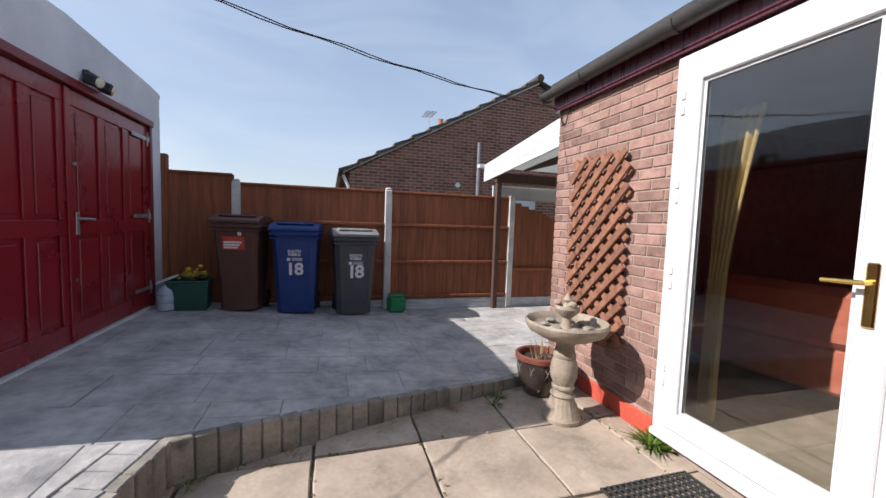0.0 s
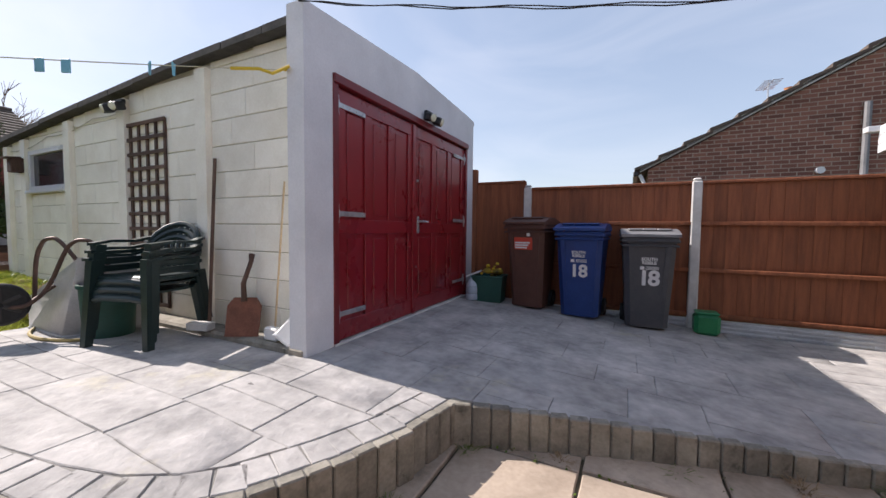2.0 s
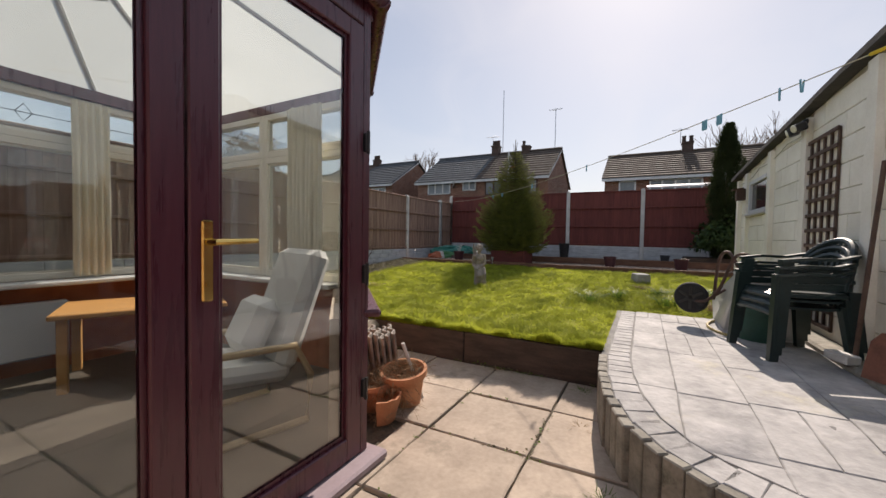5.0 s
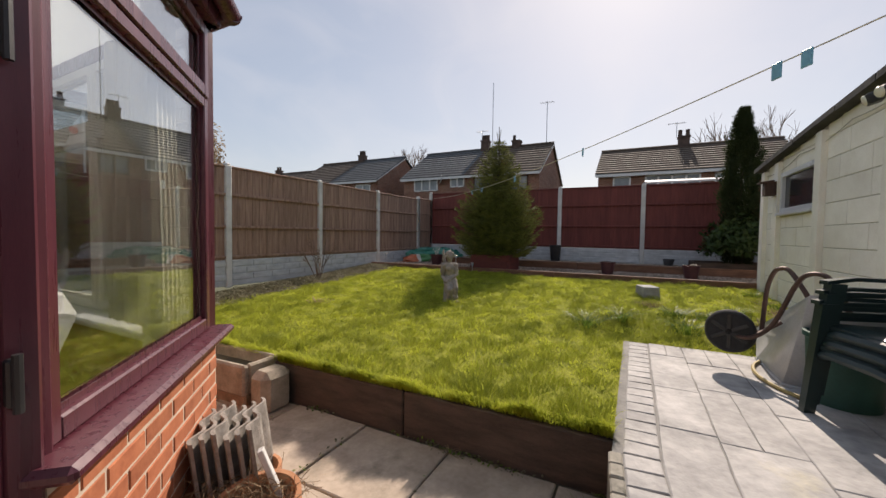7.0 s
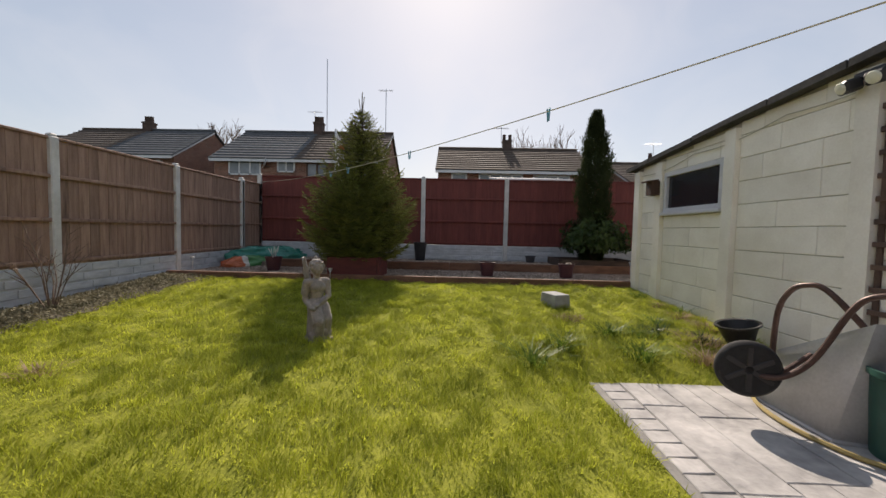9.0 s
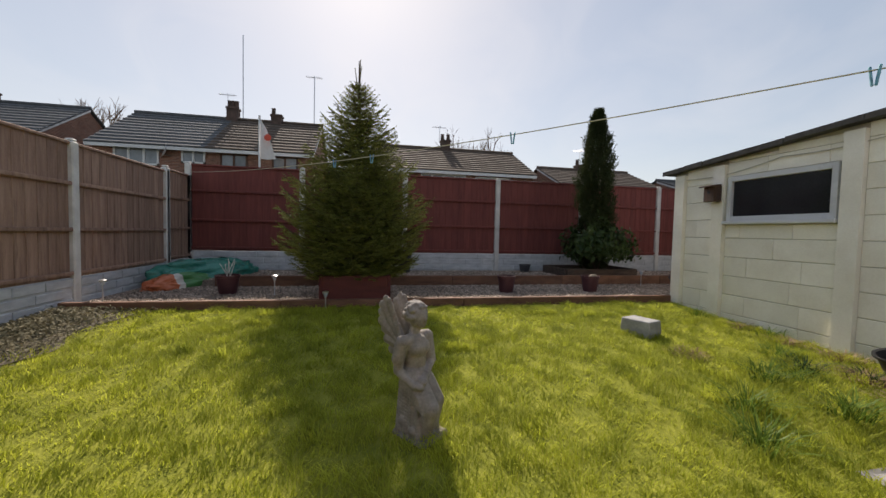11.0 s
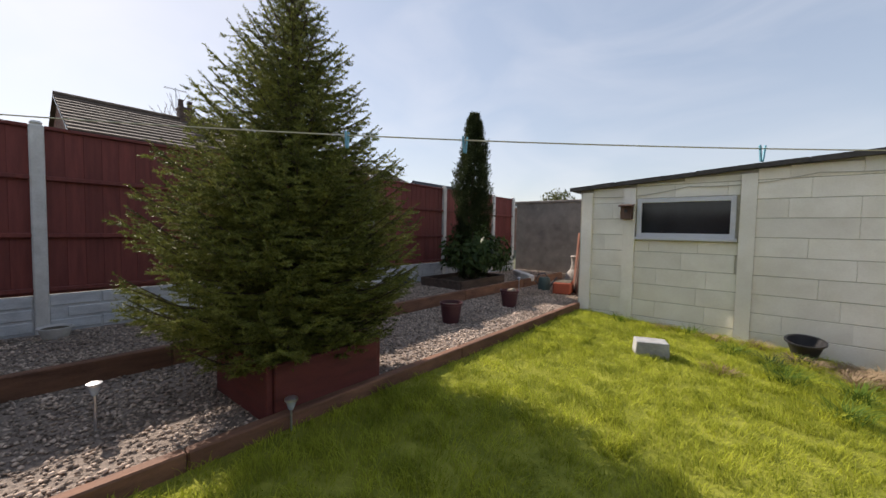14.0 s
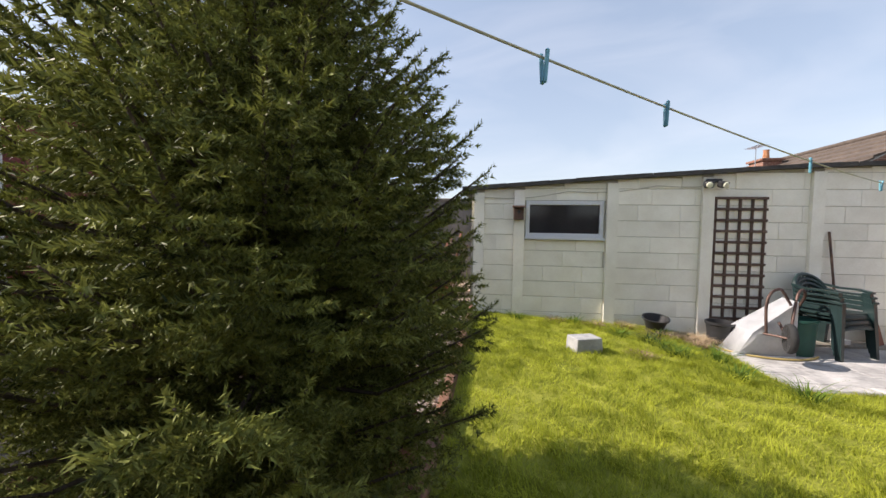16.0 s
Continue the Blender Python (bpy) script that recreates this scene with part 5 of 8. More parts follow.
    for s in (-1, 1):
        wh = part("wheel", Mesh().lathe([(0.02, -0.025), (0.098, -0.025), (0.104, -0.015), (0.104, 0.015), (0.098, 0.025), (0.02, 0.025)], 20, pose(s * (w0 / 2 + 0.015), 0.20, 0.103, 0, 90, 0)), M_RUBBER, b)
        part("hub", Mesh().lathe([(0.001, -0.03), (0.05, -0.03), (0.05, 0.03), (0.001, 0.03)], 12, pose(s * (w0 / 2 + 0.015), 0.20, 0.103, 0, 90, 0)), M_BLACK, wh)
    part("axle", Mesh().tube([(-w0 / 2, 0.20, 0.103), (w0 / 2, 0.20, 0.103)], 0.012, 8), M_STEEL, b)
    front_tilt = math.degrees(math.atan2((d1 - d0) / 2, zt - zb))

    def on_front(z, off=0.0015):
        s = 0.08 + 0.42 * (z - 0.12) / 0.38 if z < 0.5 else 0.5 + 0.45 * (z - 0.5) / (zt - 0.56)
        return pose(0, -(d0 + (d1 - d0) * s) / 2 - off - 0.002, z, front_tilt, 0, 0)

    if number:
        for txt, dx in zip(number, (-0.045, 0.05)):
            o = part("number", lettering(txt, 0.20 if mat == M_BLUEBIN else 0.225), M_PAPER, b, "white painted house number")
            o.matrix_local = on_front(0.50) @ pose(dx, 0, 0)
        for q, (txt, zz) in enumerate((("SOUTH", 0.765), ("RIBBLE", 0.725))):
            o = part("print", lettering(txt, 0.046), M_PAPER, b, "small white lettering")
            o.matrix_local = on_front(zz)
        bars = Mesh()
        bars.box(-0.085, -0.001, 0, -0.045, 0.001, 0.035)
        for q in range(3):
            bars.box(-0.03, -0.001, 0.002 + q * 0.013, 0.09, 0.001, 0.008 + q * 0.013)
        o = part("crest", bars, M_PAPER, b)
        o.matrix_local = on_front(0.665)
    if sticker:
        st = part("sticker", Mesh().box(-0.13, -0.002, 0, 0.10, 0.001, 0.15), M_REDPRINT, b, "red and white paper sticker")
        st.matrix_local = on_front(0.745)
        wp = Mesh()
        for q in range(3):
            wp.box(-0.12, -0.004, 0.015 + q * 0.03, 0.03 + 0.02 * q, -0.002, 0.036 + q * 0.03)
        o = part("sticker_print", wp, M_PAPER, st)
        o = part("tag", Mesh().box(0.03, -0.003, 0, 0.07, 0.001, 0.055), M_PAPER, b)
        o.matrix_local = on_front(0.91)
    return b


wheelie_bin("brown plastic wheelie bin with a red and white sticker", M_BROWNBIN, -1.185, 5.0, -6, 1.15, 0.50, sticker=True)
wheelie_bin("blue plastic wheelie bin with a white house number", M_BLUEBIN, -0.56, 4.96, -4, 1.12, 0.53, number="18")
wheelie_bin("dark grey plastic wheelie bin with a white house number", M_GREYBIN, 0.12, 4.98, 3, 1.11, 0.53, number="18", lid_mat=M_GREYLID)

box_ = thing("recycling_box", "dark green plastic recycling box beside the bins", "box", pose(-1.72, 4.92, 0.288, 0, 0, 5))
bx = Mesh()
for z0, z1, s0, s1 in ((0, 0.34, 0.88, 1.0),):
    v = [(sx * 0.20 * s, sy * 0.16 * s, z) for z, s in ((z0, s0), (z1, s1)) for sx, sy in ((-1, -1), (1, -1), (1, 1), (-1, 1))]
    v += [(sx * 0.185, sy * 0.145, 0.34) for sx, sy in ((-1, -1), (1, -1), (1, 1), (-1, 1))] + [(sx * 0.17, sy * 0.13, 0.03) for sx, sy in ((-1, -1), (1, -1), (1, 1), (-1, 1))]
    bx.add(v, [(0, 1, 5, 4), (1, 2, 6, 5), (2, 3, 7, 6), (3, 0, 4, 7), (3, 2, 1, 0), (4, 5, 9, 8), (5, 6, 10, 9), (6, 7, 11, 10), (7, 4, 8, 11), (8, 9, 13, 12), (9, 10, 14, 13), (10, 11, 15, 14), (11, 8, 12, 15), (12, 13, 14, 15)])
part("body", bx, M_GREENBOX, box_)
part("rim", Mesh().tube([(-0.2, -0.16, 0.335), (0.2, -0.16, 0.335), (0.2, 0.16, 0.335), (-0.2, 0.16, 0.335)], 0.014, 6, closed=True), M_GREENBOX, box_)


def lumps(seed, n, size, spread, zs, squash=0.6):
    """A heap of soft irregular lumps in one mesh."""
    r = random.Random(seed)
    out = Mesh()
    for q in range(n):
        bm_ = bmesh.new()
        bmesh.ops.create_icosphere(bm_, subdivisions=2, radius=1)
        o = Vector((r.uniform(-9, 9), r.uniform(-9, 9), r.uniform(-9, 9)))
        c = Vector((r.uniform(-spread[0], spread[0]), r.uniform(-spread[1], spread[1]), r.uniform(*zs)))
        s = size * r.uniform(0.7, 1.3)
        for v in bm_.verts:
            d = 1 + 0.35 * noise.noise(v.co * 1.6 + o)
            v.co = c + Vector((v.co.x * d * s, v.co.y * d * s, v.co.z * d * s * squash))
        bm_.verts.index_update()
        out.add([v.co.copy() for v in bm_.verts], [tuple(v.index for v in f.verts) for f in bm_.faces])
        bm_.free()
    return out


gl_ = thing("work_gloves", "yellow and black work gloves heaped in the box", "gloves", pose(-1.70, 4.93, 0.60))
gm_ = lumps(3, 4, 0.06, (0.11, 0.05), (0.02, 0.10), 0.7)
part("palm", gm_, M_GLOVE, gl_)
for q in range(9):
    part("fingertip", lumps(30 + q, 1, 0.022, (0, 0), (0, 0), 0.8), M_YELLOW, gl_).location = (-0.12 + 0.03 * q, -0.06 + 0.02 * (q % 3), 0.05 + 0.028 * (q % 4) + 0.008 * q)
pap = thing("newspaper", "folded white paper lying on the box", "paper", pose(-1.93, 4.90, 0.635, 0, -22, 12))
pm_ = Mesh()
pm_.box(-0.12, -0.06, 0, 0.10, 0.06, 0.012, 0.004)
pm_.box(-0.11, -0.055, 0.011, 0.10, 0.058, 0.02, 0.004)
part("sheets", pm_, M_PAPER, pap)
bot = thing("water_bottle", "large cloudy plastic water bottle by the green box", "bottle", pose(-1.92, 4.78, 0.302))
part("body", Mesh().lathe([(0.06, 0), (0.085, 0.015), (0.085, 0.08), (0.078, 0.09), (0.085, 0.10), (0.085, 0.17), (0.078, 0.18), (0.083, 0.19), (0.075, 0.23), (0.03, 0.28), (0.022, 0.30)], 20), M_CLEARPL, bot)
part("cap", Mesh().lathe([(0.026, 0.295), (0.026, 0.325), (0.02, 0.33)], 14), M_PEG, bot)

can = thing("green_drum", "small bright green plastic container by the fence post", "container", pose(0.72, 5.08, patio_z(0.72)))
part("body", Mesh().box(-0.12, -0.10, 0, 0.12, 0.10, 0.23, 0.035), M_GREENCAN, can)
part("lid", Mesh().box(-0.11, -0.09, 0.225, 0.11, 0.09, 0.25, 0.02), M_GREENCAN, can)


def flood_light(label, m):
    """A twin-head sensor light; local -y faces out from the wall."""
    f = thing("security_light", label, "lamp", m)
    part("bracket", Mesh().box(-0.10, -0.045, -0.03, 0.10, 0, 0.02, 0.008), M_BLACK, f)
    for s in (-1, 1):
        h = part("head", Mesh().box(-0.055, -0.13, -0.05, 0.055, -0.03, 0.035, 0.014, pose(s * 0.075, 0, -0.03, 18, 0, s * 12)), M_BLACK, f)
        part("lens", Mesh().lathe([(0.042, 0), (0.035, 0.012), (0.001, 0.018)], 16, pose(s * 0.075, 0, -0.03, 18, 0, s * 12) @ pose(0, -0.13, -0.006, 90, 0, 0)), surf("lamp_lens", (0.55, 0.55, 0.45), (0.75, 0.74, 0.55), 10, 0.15, 0, rand=0), h)
    return f


flood_light("black twin-head security light over the garage doors", pose(GARAGE_X - 0.001, 3.86, 2.50, 0, 0, 90))
flood_light("black and chrome floodlight under the garage eaves", pose(-4.80, GARAGE_Y - 0.056, 2.50))

# ---- carport ----
cp = thing("carport", "white-edged carport with a dark timber post beside the house", "carport", pose(2.0, 3.1, 0))
for q in range(3):
    part("fascia_board", Mesh().extrude([(0.10, 0.10, 2.24 + q * 0.10), (0.10, 0.10, 2.336 + q * 0.10), (0.19, 2.52, 2.146 + q * 0.09), (0.19, 2.52, 2.06 + q * 0.09)], (0.03, 0.0, 0)).fixed(), M_WHITE, cp)
part("end_cap", Mesh().box(0.10, 2.50, 2.28, 0.24, 2.60, 2.34, 0.006), M_WHITE, cp)
part("roof_sheet", Mesh().extrude([(0.15, 0.05, 2.50), (0.22, 2.55, 2.30), (4.6, 2.55, 2.30), (4.6, 0.05, 2.50)], (0, 0, 0.03)).fixed(), M_POLY, cp, smooth=0)
part("beam", Mesh().box(0.21, 2.06, 2.02, 4.6, 2.16, 2.16, 0.006), M_WOODDARK, cp)
for q in range(4):
    part("rafter", Mesh().box(0.9 + q, 0.05, 2.28, 0.96 + q, 2.5, 2.38), M_WOODDARK, cp)
part("white_panel", Mesh().box(0.4, 2.60, 1.80, 4.6, 2.64, 2.02, 0.004), M_WHITE, cp)
part("post", Mesh().box(0.225, 2.07, 0.085, 0.30, 2.145, 2.10, 0.006), M_WOODDARK, cp)

# ---- fountain and pots by the house ----
fo = thing("garden_fountain", "weathered cast-stone bird bath fountain with a fluted foot", "fountain", pose(1.44, 2.20, 0.0))


def flute(t, z):
    return 1 + (0.035 * math.cos(20 * t) if 0.05 < z < 0.16 else 0)


part("foot", Mesh().lathe([(0.133, 0), (0.1368, 0.03), (0.1254, 0.045), (0.1216, 0.06), (0.0912, 0.13), (0.076, 0.17), (0.0874, 0.185), (0.0798, 0.20)], 60, None, flute), M_STONE, fo)
part("stem", Mesh().lathe([(0.076, 0.195), (0.0646, 0.215), (0.0646, 0.225), (0.080, 0.235), (0.080, 0.25), (0.070, 0.26), (0.0912, 0.31), (0.096, 0.36), (0.088, 0.42), (0.074, 0.455), (0.080, 0.462), (0.080, 0.482), (0.072, 0.49), (0.0646, 0.53), (0.0646, 0.55), (0.0912, 0.58), (0.0836, 0.60)], 28), M_STONE, fo)


def lobe(t, z):
    return 1 + 0.035 * abs(math.sin(2 * t))


part("bowl", Mesh().lathe([(0.076, 0.59), (0.1672, 0.60), (0.2508, 0.645), (0.2774, 0.69), (0.2812, 0.71), (0.2698, 0.725), (0.2546, 0.715), (0.228, 0.68), (0.114, 0.665), (0.0152, 0.665)], 48, None, lobe), M_STONE, fo)
for q in range(7):
    t = q * 0.9
    part("pebble", lumps(60 + q, 1, 0.040, (0, 0), (0, 0), 0.4), M_KERB, fo).location = (0.15 * math.cos(t), 0.15 * math.sin(t), 0.69)
part("top_cup", Mesh().lathe([(0.0456, 0.66), (0.0342, 0.70), (0.0304, 0.74), (0.076, 0.78), (0.0874, 0.81), (0.0798, 0.83), (0.0456, 0.82), (0.0076, 0.82)], 24), M_STONE, fo)
part("finial", Mesh().lathe([(0.0342, 0.815), (0.0228, 0.85), (0.0342, 0.87), (0.0152, 0.90), (0.00304, 0.92)], 16), M_STONE, fo)
for q in range(3):
    t = q * 2.1 + 0.4
    part("bird", lumps(80 + q, 1, 0.028, (0, 0), (0, 0), 0.7), M_STONE, fo).location = (0.065 * math.cos(t), 0.065 * math.sin(t), 0.85)

gp = thing("glazed_pot", "dark glazed pot with a red-brown rim and lattice pattern", "plant pot", pose(1.50, 2.62, 0.0))
part("body", Mesh().lathe([(0.10, 0), (0.12, 0.01), (0.16, 0.10), (0.18, 0.20), (0.185, 0.29)], 32), M_GLAZE, gp)
part("rim", Mesh().lathe([(0.185, 0.285), (0.20, 0.295), (0.20, 0.33), (0.18, 0.34), (0.165, 0.33), (0.16, 0.29), (0.02, 0.28)], 32), M_GLAZE_RIM, gp)
for q in range(9):
    t = q * 2 * math.pi / 9
    for s in (-1, 1):
        pts = []
        for u in range(6):
            z = 0.06 + 0.04 * u
            r = 0.002 + (0.143 + 0.038 * min(1, (z - 0.06) / 0.16))
            pts.append((r * math.cos(t + s * 0.09 * u), r * math.sin(t + s * 0.09 * u), z))
        part("lattice", Mesh().tube(pts, 0.0025, 4), M_STATUE, gp)


def blades(seed, n, h, spread, lean, width, seg=3):
    """Thin curved leaves that fan out from a base."""
    r = random.Random(seed)
    out = Mesh()
    for q in range(n):
        t = r.uniform(0, 2 * math.pi)
        b = Vector((math.cos(t), math.sin(t), 0)) * r.uniform(0, spread)
        d = Vector((math.cos(t + r.uniform(-0.6, 0.6)), math.sin(t + r.uniform(-0.6, 0.6)), 0))
        hh = h * r.uniform(0.5, 1.1)
        ll = lean * r.uniform(0.3, 1.2) * hh
        side = Vector((-d.y, d.x, 0)) * width * r.uniform(0.6, 1.2)
        kink = Vector((r.uniform(-1, 1), r.uniform(-1, 1), r.uniform(-0.4, 0.3))) * 0.22 * hh
        v = []
        for u in range(seg + 1):
            s = u / seg
            c = b + d * ll * s * s + Vector((0, 0, hh * (s - 0.28 * s * s * min(1.5, lean)))) + kink * (s * (1.6 - s))
            wd = side * (1 - s) ** 0.7
            v += [c - wd, c + wd]
        out.add(v, [(2 * u, 2 * u + 1, 2 * u + 3, 2 * u + 2) for u in range(seg)])
    return out


def plant(name, label, seed, n, h, spread, lean, width, mat, m, category="plant"):
    p_ = thing(name, label, category, m)
    part("leaves", blades(seed, n, h, spread, lean, width), mat, p_, smooth=0)
    return p_


def tangle(name, label, seed, n, size, m):
    """A matted heap of thin dead stalks that bend every way."""
    r = random.Random(seed)
    out = Mesh()
    for q in range(n):
        a, b = r.uniform(0, 2 * math.pi), math.sqrt(r.random())
        p = Vector((size[0] * b * math.cos(a), size[1] * b * math.sin(a), size[2] * r.uniform(0.05, 1.0) * (1 - 0.6 * b * b)))
        d = Vector((r.uniform(-1, 1), r.uniform(-1, 1), r.uniform(-0.7, 0.6))).normalized()
        w = Vector((r.uniform(-1, 1), r.uniform(-1, 1), r.uniform(-1, 1))).normalized() * r.uniform(0.0010, 0.0022)
        v = []
        for k in range(6):
            v += [p - w, p + w]
            d = (d + Vector((r.uniform(-0.6, 0.6), r.uniform(-0.6, 0.6), r.uniform(-0.75, 0.35)))).normalized()
            p = p + d * r.uniform(0.018, 0.040)
            p.z = max(p.z, 0.004)
        out.add(v, [(2 * k, 2 * k + 1, 2 * k + 3, 2 * k + 2) for k in range(5)])
    t_ = thing(name, label, "plant", m)
    part("stalks", out, M_STRAW, t_, smooth=0)


plant("potted_plant", "dry yellowed shoots in the glazed pot", 5, 26, 0.20, 0.10, 0.4, 0.006, M_STRAW, pose(1.50, 2.62, 0.275))
plant("fern", "bright green fern at the foot of the wall", 6, 120, 0.13, 0.06, 1.3, 0.012, M_WEED, pose(1.82, 1.76, -0.02))

# trellis on the house wall, diagonal slats in two layers
tr_ = thing("wall_trellis", "red-brown diagonal wooden trellis on the brick wall", "trellis", pose(HOUSE_X - 0.012, 2.49, 0.50))
TW, TH = 0.64, 1.44


def slat_span(c, s):
    """Ends of the line z = s * y + c inside the trellis rectangle."""
    pts = []
    for y in (-TW / 2, TW / 2):
        z = s * y + c
        if 0 <= z <= TH:
            pts.append((y, z))
    for z in (0, TH):
        y = (z - c) / s
        if -TW / 2 < y < TW / 2:
            pts.append((y, z))
    return (min(pts), max(pts)) if len(pts) >= 2 else None


for s, xo in ((-1, -0.034), (1, -0.012)):
    c = -0.30
    while c < TH + 0.32:
        sp = slat_span(c, s)
        if sp and math.dist(*sp) > 0.10:
            (y0, z0), (y1, z1) = sp
            L = math.dist(*sp)
            ang = math.degrees(math.atan2(z1 - z0, y1 - y0))
            part("slat", Mesh().box(-L / 2 - 0.02, -0.011, -0.026, L / 2 + 0.02, 0.011, 0.026, 0.004, pose(xo, (y0 + y1) / 2, (z0 + z1) / 2, 0, 0, 90) @ pose(0, 0, 0, 0, -ang, 0)), M_TREL, tr_)
        c += 0.16 if s > 0 else 0.146

mat_ = thing("door_mat", "black rubber grid door mat on the paving", "door mat", pose(1.50, 1.30, 0.004))
for q in range(16):
    part("bar", Mesh().box(-0.30 + q * 0.0375, -0.2, 0, -0.285 + q * 0.0375, 0.2, 0.014, 0.003), M_RUBBER, mat_)
for q in range(11):
    part("cross_bar", Mesh().box(-0.30, -0.2 + q * 0.039, 0.001, 0.285, -0.19 + q * 0.039, 0.012, 0.003), M_RUBBER, mat_)

# overhead cable and its loop on the wall
cb = thing("overhead_cable", "black twin cable slung from the garage to the house corner", "cable")
for off in (0.0, 0.012):
    pts = []
    for q in range(25):
        t = q / 24
        x = -2.12 + (1.92 + 2.12) * t
        pts.append((x, 2.06 + 1.07 * t, 2.76 - 0.27 * t - (0.10 + off) * 4 * t * (1 - t) + 0.008 * math.sin(q * 1.7 + off * 90)))
    part("strand", Mesh().tube(pts, 0.004, 5), M_CABLE, cb)
part("loop", Mesh().tube([(1.885, 3.10, 2.48), (1.88, 3.08, 2.40), (1.88, 3.04, 2.33), (1.88, 2.99, 2.33), (1.885, 2.96, 2.42), (1.885, 2.93, 2.47)], 0.006, 6), M_CABLE, cb)

# ---- along the garage wall ----
gt = thing("garden_trellis", "dark square-lattice wooden trellis against the garage wall", "trellis", pose(-4.42, GARAGE_Y - 0.012, 0.43))
for q in range(5):
    x = -0.31 + q * 0.155
    part("slat", Mesh().box(x - 0.018, -0.012, 0, x + 0.018, 0.006, 1.85, 0.003), M_TREL_DARK, gt)
for q in range(13):
    z = 0.03 + q * 0.1505
    part("cross_slat", Mesh().box(-0.34, -0.028, z - 0.018, 0.34, -0.012, z + 0.018, 0.003), M_TREL_DARK, gt)

bb = thing("bird_box", "small brown wooden bird box on a garage pillar", "bird box", pose(-7.40, GARAGE_Y - 0.055, 1.93))
part("body", Mesh().box(-0.07, -0.12, 0, 0.07, 0, 0.19, 0.004), M_WOODDARK, bb)
part("roof", Mesh().box(-0.09, -0.15, 0.19, 0.09, 0.0, 0.21, 0.004, pose(0, 0, 0.0, 8, 0, 0)), M_WOODDARK, bb)
part("entrance", Mesh().lathe([(0.022, 0), (0.022, 0.002)], 14, pose(0, -0.121, 0.11, 90, 0, 0)), M_BLACK, bb)


def stacking_chair(dz, m, stack):
    """A moulded garden armchair; the seat faces local -y."""
    c = thing("garden_chair", "dark green moulded plastic armchair in a stack", "chair", m, stack)
    seat = Mesh()
    lip = [(-0.24, 0.385), (-0.255, 0.395), (-0.25, 0.418), (-0.225, 0.432), (-0.10, 0.424), (0.10, 0.420), (0.22, 0.428)]
    seat.extrude([(-0.24, y_, z_ + dz) for y_, z_ in lip] + [(-0.24, y_ + 0.012, z_ - 0.018 + dz) for y_, z_ in reversed(lip)], (0.48, 0, 0)).fixed()
    part("seat", seat, M_GREENPL, c)
    part("apron", Mesh().tube([(-0.235, -0.235, 0.36 + dz), (-0.12, -0.262, 0.385 + dz), (0.12, -0.262, 0.385 + dz), (0.235, -0.235, 0.36 + dz)], 0.028, 8), M_GREENPL, c)
    for sx in (-1, 1):
        for sy, top in ((-1, 0.66), (1, 0.44)):
            leg = Mesh()
            a, b = Vector((sx * 0.27, sy * 0.27, dz)), Vector((sx * 0.235, sy * 0.22, top + dz))
            u = Vector((sx, 0, 0)) * 0.022
            w = Vector((0, sy, 0)) * 0.030
            for p0, p1 in ((a, b),):
                v = [p0 - u - w, p0 + u - w, p0 + u + w, p0 - u + w, p1 - u * 1.3 - w * 1.3, p1 + u * 1.3 - w * 1.3, p1 + u * 1.3 + w * 1.3, p1 - u * 1.3 + w * 1.3]
                leg.add(v, [(3, 2, 1, 0), (4, 5, 6, 7), (0, 1, 5, 4), (1, 2, 6, 5), (2, 3, 7, 6), (3, 0, 4, 7)]).fixed()
            part("leg", leg, M_GREENPL, c)
        arm = Mesh()
        pts = [(sx * 0.25, -0.27, 0.655), (sx * 0.285, -0.1, 0.675), (sx * 0.285, 0.1, 0.67), (sx * 0.25, 0.24, 0.70)]
        for (p, q) in zip(pts, pts[1:]):
            arm.extrude([(p[0] - 0.03, p[1], p[2] + dz), (p[0] + 0.03, p[1], p[2] + dz), (p[0] + 0.03, p[1], p[2] + 0.022 + dz), (p[0] - 0.03, p[1], p[2] + 0.022 + dz)], (q[0] - p[0], q[1] - p[1], q[2] - p[2]))
        arm.fixed()
        part("armrest", arm, M_GREENPL, c)
        for q in range(2):
            part("side_slat", Mesh().box(sx * 0.262 - 0.008, -0.22, 0.50 + q * 0.08 + dz, sx * 0.262 + 0.008, 0.22, 0.53 + q * 0.08 + dz, 0.005), M_GREENPL, c)
    n = 14
    top_arc, low_arc = [], []
    for q in range(n + 1):
        t = math.pi * q / n
        x, z = -0.25 * math.cos(t), 0.56 + 0.27 * math.sin(t) ** 0.8
        y = 0.24 + 0.06 * math.sin(t) - 0.05 * math.cos(t) ** 2
        top_arc.append((x, y + 0.04 * (z - 0.5), z + dz))
    part("back_rim", Mesh().tube(top_arc, 0.026, 8), M_GREENPL, c)
    for q in range(2, n - 1):
        x, y, z = top_arc[q]
        part("back_slat", Mesh().box(x - 0.014, -0.006, 0, x + 0.014, 0.006, 1, 0.003, Matrix.Translation((0, 0.22, 0.43 + dz)) @ Matrix(((1, 0, 0, 0), (0, 1, y - 0.22, 0), (0, 0, z - dz - 0.43, 0), (0, 0, 0, 1)))), M_GREENPL, c)
    return c


for q in range(3):
    stacking_chair(0.058 * q, pose(-3.57, 1.82, 0.313, 0, 0, 18) @ pose(0, 0.02 * q, 0), "stack of garden chairs")

